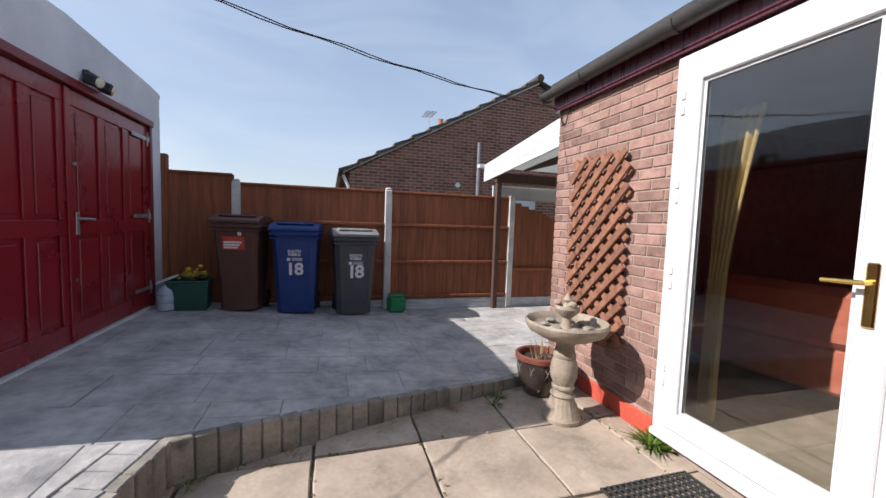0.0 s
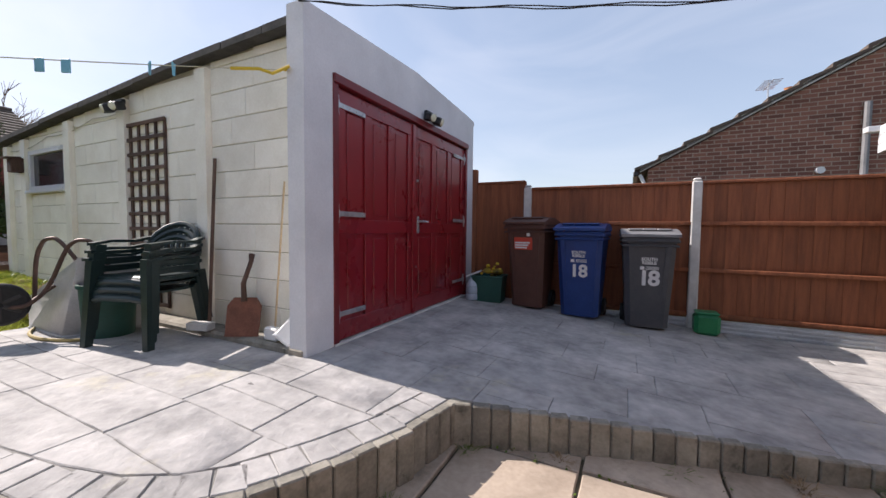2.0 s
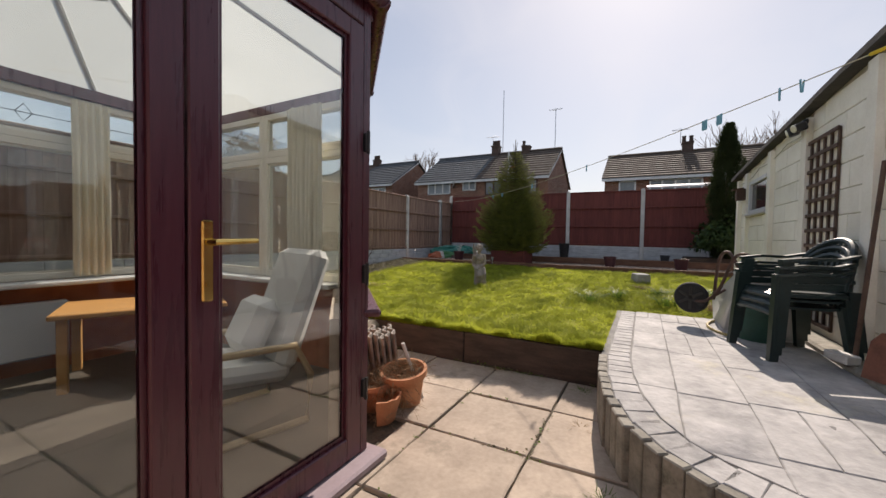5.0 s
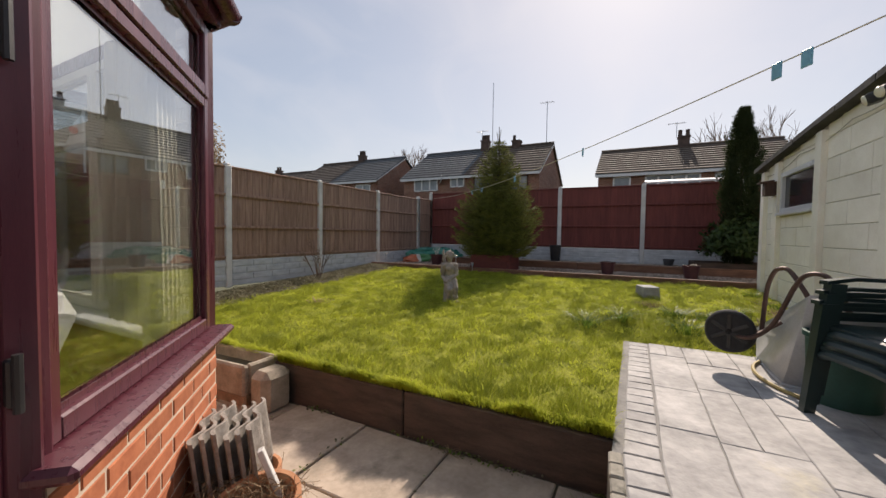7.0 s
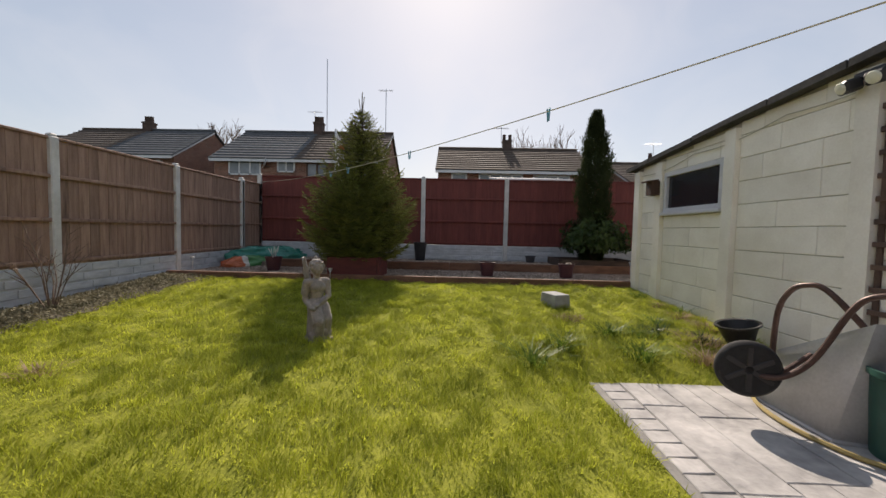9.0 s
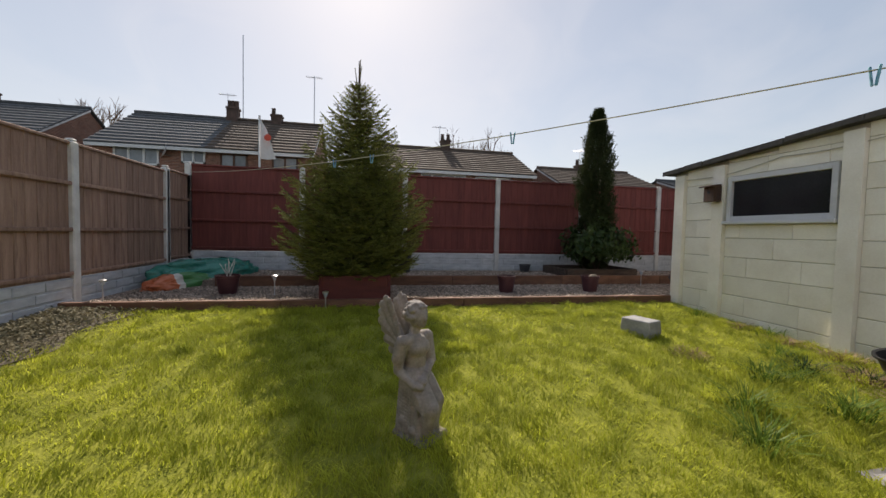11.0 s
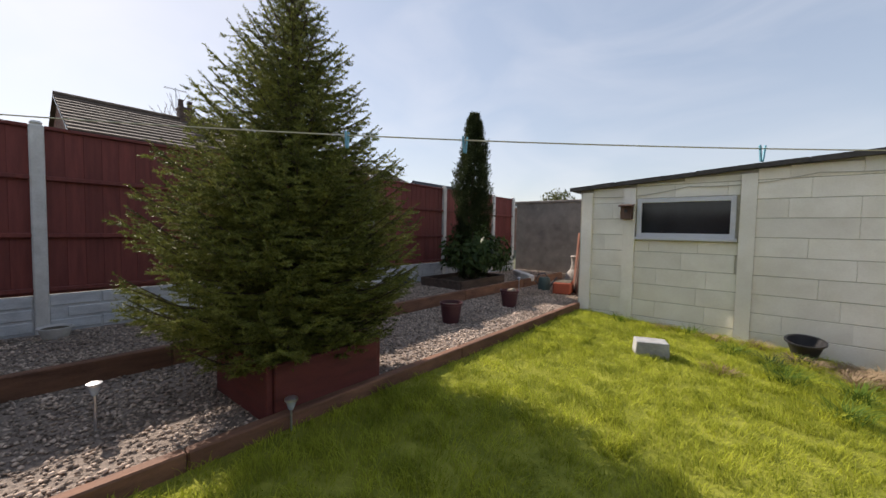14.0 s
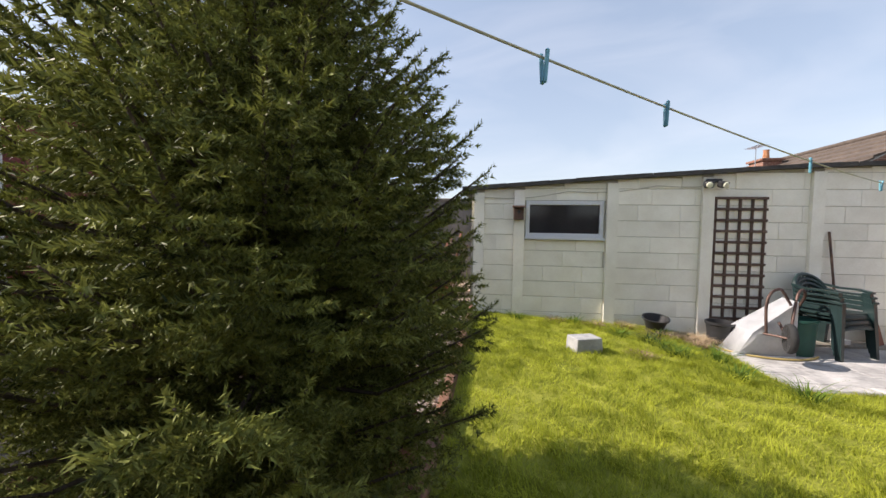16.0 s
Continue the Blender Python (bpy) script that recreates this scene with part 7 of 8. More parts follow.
# ---- pots and tiles by the conservatory ----
def clay_pot(label, m, r, h, broken=False):
    p_ = thing("terracotta_pot", label, "plant pot", m, "old pots by the conservatory")
    part("body", Mesh().lathe([(r * 0.62, 0), (r * 0.88, h * 0.8), (r * 1.0, h * 0.82), (r * 1.02, h), (r * 0.9, h), (r * 0.84, h * 0.78), (0.01, h * 0.74)], 30), M_TERRA, p_)
    return p_


clay_pot("terracotta pot of dead stalks standing on the paving", pose(-1.80, -0.78, 0.0, 0, 9, 0), 0.17, 0.27)
clay_pot("chipped terracotta pot with dry grass", pose(-1.62, -0.93, 0.0, 8, 0, 0), 0.16, 0.18)
clay_pot("small terracotta pot tipped against the brick base", pose(-1.95, -1.08, 0.0), 0.14, 0.20)
tangle("dead_plant", "tangle of dead brown stalks spilling from the pots", 12, 700, (0.20, 0.20, 0.20), pose(-1.70, -0.90, 0.13))
tangle("dead_plant", "dry straw-coloured stalks matted round the clay pots", 13, 520, (0.22, 0.20, 0.22), pose(-1.66, -0.84, 0.0))
tangle("dead_plant", "dead stalks standing in the terracotta pot", 14, 300, (0.14, 0.14, 0.12), pose(-1.82, -0.80, 0.20))
for q in range(6):
    ct = thing("concrete_tile", "grey ribbed concrete roof tile stacked on edge", "roof tile", pose(-1.83 - 0.032 * q, -1.16 + 0.032 * q, 0.0, 0, 0, 45) @ pose(0, 0, 0, 7, 0, 0), "stack of roof tiles")
    tm = Mesh()
    n = 16
    ribs = []
    for u in range(n + 1):
        x = -0.17 + 0.34 * u / n
        ribs.append((x, 0.018 * math.sin(u * math.pi / 4)))
    tm.extrude([(x, y, 0.0) for x, y in ribs] + [(x, y + 0.014, 0.0) for x, y in reversed(ribs)], (0, 0, 0.46 + 0.015 * (q % 3))).fixed()
    part("tile", tm, M_STATUE, ct)
shard = thing("pot_shard", "curved shard of a broken terracotta pot on the paving", "pot shard", pose(-1.50, -0.80, 0.0, 0, 0, 30))
sd_ = Mesh()
arc = [(0.15 * math.cos(a), 0.15 * math.sin(a)) for a in [0.25 * q for q in range(11)]]
sd_.add([(x * 0.72, y * 0.72, 0.0) for x, y in arc] + [(x, y, 0.17 + 0.03 * math.sin(3.1 * q)) for q, (x, y) in enumerate(arc)]
        + [(x * 0.62, y * 0.62, 0.0) for x, y in arc] + [(x * 0.9, y * 0.9, 0.17 + 0.03 * math.sin(3.1 * q)) for q, (x, y) in enumerate(arc)],
        [(q, q + 1, q + 12, q + 11) for q in range(10)] + [(q + 22, q + 33, q + 34, q + 23) for q in range(10)] + [(q + 11, q + 12, q + 34, q + 33) for q in range(10)]
        + [(q, q + 22, q + 23, q + 1) for q in range(10)] + [(0, 11, 33, 22), (10, 32, 43, 21)]).fixed()
part("wall", sd_, M_TERRA, shard)
wp_ = thing("timber_offcut", "white-painted batten leaning on the roof tiles", "board", pose(-1.93, -0.72, 0.0, 0, 0, 45) @ pose(0, 0, 0, 20, 0, 0))
part("plank", Mesh().box(-0.02, -0.012, 0, 0.02, 0.012, 0.46, 0.003), M_CONC, wp_)
tg = thing("stone_trough", "rectangular pale stone planting trough of dry soil", "planter", pose(-2.74, -2.55, -0.03, 0, 0, 92))
part("plinth", Mesh().box(-0.45, -0.12, 0, 0.45, 0.12, 0.12, 0.015), M_STONE, tg)
tw = Mesh()
tw.box(-0.5, -0.17, 0.12, 0.5, -0.12, 0.36, 0.015)
tw.box(-0.5, 0.12, 0.12, 0.5, 0.17, 0.36, 0.015)
tw.box(-0.5, -0.12, 0.12, -0.45, 0.12, 0.36, 0.015)
tw.box(0.45, -0.12, 0.12, 0.5, 0.12, 0.36, 0.015)
tw.box(-0.46, -0.13, 0.121, 0.46, 0.13, 0.16)
part("basin", tw, M_STONE, tg)
part("soil", Mesh().box(-0.45, -0.12, 0.16, 0.45, 0.12, 0.27), M_DIRT, tg)
ts = thing("stone_block", "rounded pale stone block at the lawn edge", "stone", pose(-2.73, -1.92, -0.03))
part("stone", Mesh().box(-0.13, -0.10, 0, 0.13, 0.10, 0.33, 0.05), M_STONE, ts)

# ---- inside the conservatory and the house ----
ch2 = thing("armchair", "bentwood lounge chair with grey cushions in the conservatory", "chair", pose(-0.86, -1.48, 0.06, 0, 0, 75))
for s in (-0.3, 0.3):
    part("side_frame", Mesh().tube([(s, -0.36, 0.02), (s, -0.34, 0.40), (s, -0.30, 0.52), (s, 0.30, 0.50), (s, 0.40, 0.30), (s, 0.38, 0.02), (s, -0.30, 0.02)], 0.022, 8), M_BEECH, ch2)
part("seat_cushion", Mesh().box(-0.27, -0.36, 0.30, 0.27, 0.26, 0.42, 0.04, pose(0, 0, 0, -6, 0, 0)), M_CUSHION, ch2)
part("back_cushion", Mesh().box(-0.28, -0.06, 0.0, 0.28, 0.08, 0.78, 0.05, pose(0, 0.24, 0.34, -20, 0, 0)), M_CUSHION, ch2)
pil = thing("cushion", "soft grey scatter cushion on the lounge chair", "cushion", pose(-0.86, -1.48, 0.50, 0, 0, 75) @ pose(0, 0.08, 0.0, -25, 0, 0))
part("pad", Mesh().box(-0.2, -0.07, 0.0, 0.2, 0.07, 0.36, 0.06), M_CUSHION, pil)
tb = thing("dining_table", "orange pine table in the conservatory", "table", pose(-1.12, -2.98, 0.06, 0, 0, -25))
part("tabletop", Mesh().box(-0.55, -0.36, 0.54, 0.55, 0.36, 0.58, 0.008), M_PINE, tb)
for sx in (-0.48, 0.48):
    for sy in (-0.29, 0.29):
        part("leg", Mesh().box(sx - 0.03, sy - 0.03, 0, sx + 0.03, sy + 0.03, 0.54, 0.005), M_PINE, tb)
ra = thing("radiator", "white panel heater below the far windows", "radiator", pose(-0.3, CY1 + 0.08, 0.2))
part("panel", Mesh().box(-0.5, -0.03, 0, 0.5, 0.05, 0.45, 0.012), M_WHITE, ra)


def curtain(label, m, w, h, mat, folds=7, gather=None):
    c = thing("curtain", label, "curtain", m)
    cm = Mesh()
    nu, nv = folds * 6, 10
    v = []
    for j in range(nv + 1):
        z = h * (1 - j / nv)
        s = 1.0
        if gather is not None:
            s = 0.42 + 0.58 * max(0.0, min(1.0, (z - gather) / (h - gather))) ** 1.3
        for i in range(nu + 1):
            u = i / nu
            v.append((u * w * s, 0.03 * math.sin(u * folds * 2 * math.pi) + 0.008 * math.sin(u * 31 + z * 3), z))
    cm.add(v, [(j * (nu + 1) + i, j * (nu + 1) + i + 1, (j + 1) * (nu + 1) + i + 1, (j + 1) * (nu + 1) + i) for j in range(nv) for i in range(nu)])
    part("cloth", cm, mat, c, smooth=180)
    return c


curtain("cream blind drawn aside at the conservatory window", pose(CX0 + 0.20, -2.10, 0.85, 0, 0, 90), 0.42, 1.5, M_BLIND, 8)
curtain("cream blind gathered at the conservatory corner", pose(-1.08, CY1 + 0.16, 0.85), 0.26, 1.5, M_BLIND, 5)
curtain("cream blind hanging at the slanting conservatory window", pose(-1.80, -1.42, 0.85, 0, 0, 45), 0.26, 1.5, M_BLIND, 5)
curtain("yellow curtain tied back inside the garden door", pose(HOUSE_X + 0.33, 1.80, 0.14, 0, 0, -90), 0.27, 2.0, M_CURTAIN, 5, 0.9)
so = thing("sofa", "salmon-red fabric sofa in the room behind the door", "sofa", pose(3.7, 1.85, 0.16, 0, 0, 100))
part("base", Mesh().box(-0.8, -0.4, 0.05, 0.8, 0.4, 0.42, 0.04), M_SOFA, so)
part("backrest", Mesh().box(-0.8, 0.25, 0.40, 0.8, 0.45, 0.85, 0.06), M_SOFA, so)
for s in (-1, 1):
    part("armrest", Mesh().box(s * 0.8 - 0.1, -0.42, 0.05, s * 0.8 + 0.1, 0.42, 0.62, 0.06), M_SOFA, so)
cf = thing("ceiling_fan", "white ceiling fan under the conservatory roof", "fan", pose(-0.1, -2.2, 2.75))
part("rod", Mesh().tube([(0, 0, 0), (0, 0, 0.5)], 0.012, 8), M_WHITE, cf)
part("motor", Mesh().lathe([(0.02, -0.10), (0.10, -0.08), (0.12, 0.0), (0.06, 0.05), (0.02, 0.06)], 20), M_WHITE, cf)
for q in range(4):
    part("blade", Mesh().box(0.10, -0.06, -0.03, 0.55, 0.06, -0.022, 0.003, pose(0, 0, 0, 8, 0, 90 * q + 20)), M_WHITE, cf)

# ---- beyond the fences ----
shed = thing("shed", "white sunlit shed roof behind the far fence", "shed", pose(-14.4, 2.0, -0.05))
part("wall", Mesh().box(-2.2, -1.05, 0, 0, 1.05, 3.03), M_FENCE_GREY, shed)
part("roof", Mesh().extrude([(0.2, -1.2, 3.08), (0.2, 1.2, 3.08), (-2.3, 1.2, 3.45), (-2.3, -1.2, 3.45)], (0, 0, 0.05)).fixed(), M_WHITE, shed)
fp = thing("flag_pole", "white pole with a pale flag hanging by the semis", "flag", pose(-23.0, -7.1, -0.06))
part("pole", Mesh().tube([(0, 0, 0), (0, 0, 6.9)], 0.05, 8), M_WHITE, fp)
fl = Mesh()
v = []
for j in range(9):
    for i in range(7):
        u, w = i / 6, j / 8
        v.append((0.10 * math.sin(u * 5 + w * 3), 0.06 + u * (0.25 + 0.45 * w), 6.75 - w * 1.9 - u * 0.5 * (1 - w)))
fl.add(v, [(j * 7 + i, j * 7 + i + 1, j * 7 + i + 8, j * 7 + i + 7) for j in range(8) for i in range(6)])
fo_ = part("cloth", fl, M_FLAG, fp, smooth=180)
part("disc", Mesh().lathe([(0.16, 0), (0.16, 0.01), (0.001, 0.012)], 16, pose(0.14, 0.40, 5.85, 0, 90, 0)), M_REDPRINT, fo_, "faded red spot")


def aerial(label, m, h, kind):
    a = thing("aerial", label, "aerial", m)
    part("mast", Mesh().tube([(0, 0, 0), (0, 0, h)], 0.03 if h > 3 else 0.02, 6), M_STEEL, a)
    if kind:
        part("boom", Mesh().tube([(0, -0.5, h - 0.1), (0, 0.5, h - 0.1)], 0.015, 5), M_STEEL, a)
        for q in range(8):
            part("element", Mesh().tube([(-0.22, -0.45 + q * 0.12, h - 0.1), (0.22, -0.45 + q * 0.12, h - 0.1)], 0.010, 4), M_STEEL, a)
    return a


aerial("tall thin radio mast beside the semis", pose(-28.8, -9.55, -0.06), 13.2, False)
aerial("tall thin radio mast at the gable", pose(-28.8, -5.4, -0.06), 11.2, True)
aerial("television aerial on the semis' chimney", pose(-28.8, -10.4, 8.7), 0.9, True)
aerial("television aerial on the terrace chimney", pose(-28.8, 2.7, 7.65), 1.0, True)
aerial("television aerial on the neighbour's chimney", pose(3.55, 14.75, 4.3), 1.45, True)
aerial("television aerial on the bungalow roof", pose(-28.8, 13.2, 6.55), 1.2, True)


dish = thing("satellite_dish", "white satellite dish on the wall of the semis", "dish", pose(-24.95, -11.75, 5.25, 0, 0, -60))
part("reflector", Mesh().lathe([(0.02, -0.06), (0.25, -0.02), (0.36, 0.05), (0.37, 0.06), (0.25, 0.0), (0.02, -0.04)], 20, pose(0.25, 0, 0, 0, 75, 0)), M_WHITE, dish)
part("arm", Mesh().tube([(0.0, 0, -0.25), (0.2, 0, -0.2), (0.55, 0, 0.0)], 0.02, 6), M_GREYBIN, dish)


# ---- vegetation ----
rng = np.random.default_rng(7)


def stuff_mesh(name, verts, faces, material, parent=None, label="", category="", kind="stuff", smooth=False):
    """One object from arrays: verts (n, 3), faces (m, k)."""
    me_ = bpy.data.meshes.new(name)
    verts = np.ascontiguousarray(verts, dtype=np.float32)
    faces = np.ascontiguousarray(faces, dtype=np.int32)
    me_.vertices.add(len(verts))
    me_.vertices.foreach_set("co", verts.ravel())
    me_.loops.add(faces.size)
    me_.loops.foreach_set("vertex_index", faces.ravel())
    me_.polygons.add(len(faces))
    me_.polygons.foreach_set("loop_start", np.arange(len(faces), dtype=np.int32) * faces.shape[1])
    me_.update(calc_edges=True)
    me_.materials.append(material)
    ob = new(name, me_)
    if parent:
        ob.parent = parent
    return tagged(ob, label, category, "", kind)


def unit(v):
    return v / np.maximum(np.linalg.norm(v, axis=-1, keepdims=True), 1e-9)


def needles(base, tip, count, length, width, spread=0.9):
    """Needle triangles along each segment base-tip: arrays (n, 3)."""
    n = len(base)
    axis = unit(tip - base)
    t = rng.random((n, count, 1))
    p = base[:, None] + (tip - base)[:, None] * t
    r = unit(rng.normal(size=(n, count, 3)))
    r = unit(r - (r * axis[:, None]).sum(-1, keepdims=True) * axis[:, None])
    d = unit(axis[:, None] * (1 - spread * 0.45) + r * spread)
    s = unit(np.cross(d, rng.normal(size=(n, count, 3)))) * width
    ln = length * rng.uniform(0.7, 1.15, (n, count, 1))
    v = np.stack([p - s, p + s, p + d * ln], axis=2).reshape(-1, 3)
    return v


def spruce(x, y, z0, z1):
    tree = thing("spruce_tree", "dense dark green spruce tree growing in a timber planter", "tree", pose(x, y, z0))
    h = z1 - z0
    tr = Mesh().tube([(0, 0, 0), (0.01, 0.0, h * 0.4), (0.0, 0.01, h * 0.8), (0.0, 0.0, h)], [0.05, 0.038, 0.018, 0.005], 8)
    part("trunk", tr, M_BARK, tree)

    def radius(z):
        return float(np.interp(z, [0.0, 0.15, 0.4, 0.75, 1.1, 1.42, 1.75, 2.09, 2.35, 2.48, h], [0.74, 0.94, 1.05, 1.01, 0.85, 0.68, 0.52, 0.38, 0.20, 0.09, 0.02]))

    seg_a, seg_b = [], []
    wood = Mesh()
    levels = np.concatenate([np.arange(0.08, 1.3, 0.056), np.arange(1.3, h - 0.32, 0.068)])
    rr = random.Random(11)
    for z in levels:
        n = 12 if z < 1.3 else 9 if z < 2.0 else 7
        a0 = rr.uniform(0, 6.28)
        for k in range(n):
            a = a0 + 2 * math.pi * k / n + rr.uniform(-0.22, 0.22)
            L = radius(z) * rr.uniform(0.76, 1.03) * math.hypot(0.80 * math.cos(a), 0.97 * math.sin(a))
            out = np.array([math.cos(a), math.sin(a), 0.0])
            side = np.array([-math.sin(a), math.cos(a), 0.0])
            rise = 0.12 + 0.42 * z / h + rr.uniform(-0.08, 0.10)
            droop = -0.14 * (1 - z / h)

            def at(t):
                return np.array([0, 0, z]) + out * L * t + np.array([0, 0, 1]) * (L * (rise * t * t + droop * math.sin(math.pi * t)))

            pts = [at(t) for t in (0.0, 0.35, 0.7, 1.0)]
            wood.tube([tuple(p) for p in pts], [0.012, 0.008, 0.005, 0.002], 4)
            steps = max(4, int(L / 0.052))
            for s in range(steps):
                t = 0.15 + 0.85 * s / steps
                p, q = at(t), at(min(1.0, t + 1.0 / steps))
                seg_a.append(p), seg_b.append(q)
                tw = (0.065 + 0.31 * L * (1 - t) ** 0.65) * rr.uniform(0.6, 1.1)
                for sg in (-1, 1):
                    d = out * 0.72 + side * sg * 0.72 + np.array([0, 0, rr.uniform(-0.10, 0.30)])
                    e = p + d * tw
                    seg_a.append(p), seg_b.append(e)
                    if tw > 0.10:
                        for u in (0.6,):
                            m_ = p + d * tw * u
                            for s2 in (-1, 1):
                                d2 = d * 0.7 + (out * 0.6 - side * sg * 0.5) * s2 * 0.6
                                seg_a.append(m_), seg_b.append(m_ + d2 * tw * 0.42)
            seg_a.append(at(0.96)), seg_b.append(at(1.0) + out * 0.03 + np.array([0, 0, 0.03]))
    for q in range(3):   # three bare leaders at the top
        a = 0.4 + q * 2.1
        foot, tip_ = np.array([0, 0, h - 0.45]), np.array([0.05 * math.cos(a), 0.05 * math.sin(a), h - 0.05 * q])
        wood.tube([tuple(foot), tuple(foot * 0.4 + tip_ * 0.6 + np.array([0.01, 0, 0])), tuple(tip_)], [0.008, 0.006, 0.004], 5)
        for u in range(5):
            seg_a.append(foot + (tip_ - foot) * u / 5), seg_b.append(foot + (tip_ - foot) * (u + 1) / 5)
    A, B = np.array(seg_a), np.array(seg_b)
    ln = np.linalg.norm(B - A, axis=1)
    vs_ = []
    for lo, hi, c in ((0, 0.06, 20), (0.06, 0.12, 36), (0.12, 9, 62)):
        k = (ln >= lo) & (ln < hi)
        vs_.append(needles(A[k], B[k], c, 0.0185, 0.0024, 0.8))
    v = np.concatenate(vs_)
    crown = stuff_mesh("crown", v, np.arange(len(v)).reshape(-1, 3), M_SPRUCE, tree)
    tagged(part("limb", wood, M_BARK, tree), "", "", "", "stuff")
    return tree, len(v) // 3


spruce(-8.58, -2.12, 0.85, 3.66)


def leaves_cloud(points, normals, size, ratio=0.5):
    """Kite-shaped leaves at points, facing roughly along normals."""
    n = len(points)
    d = unit(normals + rng.normal(size=(n, 3)) * 0.5)
    s = unit(np.cross(d, rng.normal(size=(n, 3))))
    u = np.cross(s, d)
    L = size * rng.uniform(0.6, 1.2, (n, 1))
    v = np.stack([points, points + u * L * 0.5 + s * L * ratio * 0.5 + d * L * 0.06, points + u * L, points + u * L * 0.5 - s * L * ratio * 0.5 + d * L * 0.06], axis=1).reshape(-1, 3)
    return v, np.arange(len(v)).reshape(-1, 4)


# cypress: a narrow column of upright sprays
cy = thing("cypress_tree", "tall narrow dark green cypress by the far fence", "tree", pose(-10.20, 2.40, 0.80))
part("trunk", Mesh().tube([(0, 0, 0), (0, 0, 1.4), (0.02, 0, 2.9)], [0.05, 0.035, 0.008], 8), M_BARK, cy)
n = 9000
zz = rng.random(n) ** 0.9 * 3.05
rad = np.interp(zz, [0, 0.8, 1.7, 2.3, 2.8, 3.1], [0.22, 0.26, 0.29, 0.21, 0.11, 0.02])
aa = rng.random(n) * 2 * math.pi
lump = 1 + 0.24 * np.sin(aa * 3 + zz * 5) + 0.20 * np.sin(aa * 5 - zz * 11) + 0.12 * rng.normal(size=n)
rq = rad * lump * (0.62 + 0.38 * rng.random(n))
base = np.stack([rq * np.cos(aa), rq * np.sin(aa), zz], -1)
outd = np.stack([np.cos(aa) * 0.35, np.sin(aa) * 0.35, np.ones(n)], -1)
v = needles(base, base + unit(outd + rng.normal(size=(n, 3)) * 0.18) * 0.11, 11, 0.045, 0.005, 0.55)
stuff_mesh("crown", v, np.arange(len(v)).reshape(-1, 3), M_CYPRESS, cy)

# laurel below it
la = thing("laurel_bush", "broad-leaved evergreen bush round the foot of the cypress", "bush", pose(-10.12, 2.42, 0.80))
rr = random.Random(3)
for q in range(12):
    a = q * 0.52
    part("stem", Mesh().tube([(0, 0, 0), (0.2 * math.cos(a), 0.2 * math.sin(a), 0.4), (0.5 * math.cos(a), 0.5 * math.sin(a), 0.5 + 0.4 * rr.random())], [0.015, 0.011, 0.005], 5), M_BARK, la)
n = 2600
d = unit(rng.normal(size=(n, 3)))
d[:, 2] = np.abs(d[:, 2]) * 1.2 - 0.25
bump_ = 1 + 0.25 * np.sin(d[:, 0] * 6 + 1) * np.cos(d[:, 1] * 5)
p = d * np.array([0.62, 0.66, 0.62]) * bump_[:, None] * (0.6 + 0.4 * rng.random((n, 1))) + np.array([0, 0, 0.40])
v, f = leaves_cloud(p, d, 0.13, 0.42)
stuff_mesh("leaves", v, f, M_LAUREL, la)

# ivy and creepers at the foot of the side fence
n = 26000
x = rng.uniform(-8.0, -2.9, n)
y = FENCE_Y + 0.06 + np.abs(rng.normal(0, 0.34, n))
keep = y < -4.25 + 0.15 * np.sin(x * 3)
x, y = x[keep], y[keep]
z = np.array([lawn_z(a, b) for a, b in zip(x, y)]) + 0.01 + rng.random(len(x)) * 0.05
v, f = leaves_cloud(np.stack([x, y, z], -1), np.tile([0, 0, 1.0], (len(x), 1)), 0.030, 0.7)
stuff_mesh("leaf_litter", v, f, M_LITTER, None, "grey-brown dead leaves and ivy along the fence foot", "leaves")
border = Mesh()
nb_ = 40
vs = [(-8.02 + 5.1 * i / nb_, yy, lawn_z(-8.02 + 5.1 * i / nb_, yy) + 0.008) for i in range(nb_ + 1) for yy in (FENCE_Y + 0.05, -4.42 + 0.10 * math.sin(i * 0.9))]
border.add(vs, [(2 * i, 2 * i + 2, 2 * i + 3, 2 * i + 1) for i in range(nb_)])
structure("border_soil", border, M_DIRT, "dark soil border along the fence", "soil")

# bare shrub by the side fence
bs = thing("bare_shrub", "leafless twiggy shrub by the side fence", "shrub", pose(-6.05, -4.80, lawn_z(-6.05, -4.8)))
rr = random.Random(9)
for q in range(14):
    a, ln_ = rr.uniform(0, 6.28), rr.uniform(0.5, 0.95)
    p0 = Vector((0.03 * math.cos(a), 0.03 * math.sin(a), 0))
    p1 = p0 + Vector((0.12 * math.cos(a), 0.12 * math.sin(a), ln_ * 0.5))
    p2 = p1 + Vector((0.16 * math.cos(a + 0.5), 0.16 * math.sin(a + 0.5), ln_ * 0.5))
    tw = Mesh().tube([p0, p1, p2], [0.007, 0.005, 0.002], 4)
    for u in range(4):
        b = a + rr.uniform(-1.5, 1.5)
        m_ = p1.lerp(p2, u / 4)
        tw.tube([m_, m_ + Vector((0.14 * math.cos(b), 0.14 * math.sin(b), 0.12))], [0.003, 0.0015], 3)
    part("stem", tw, M_TWIG, bs)


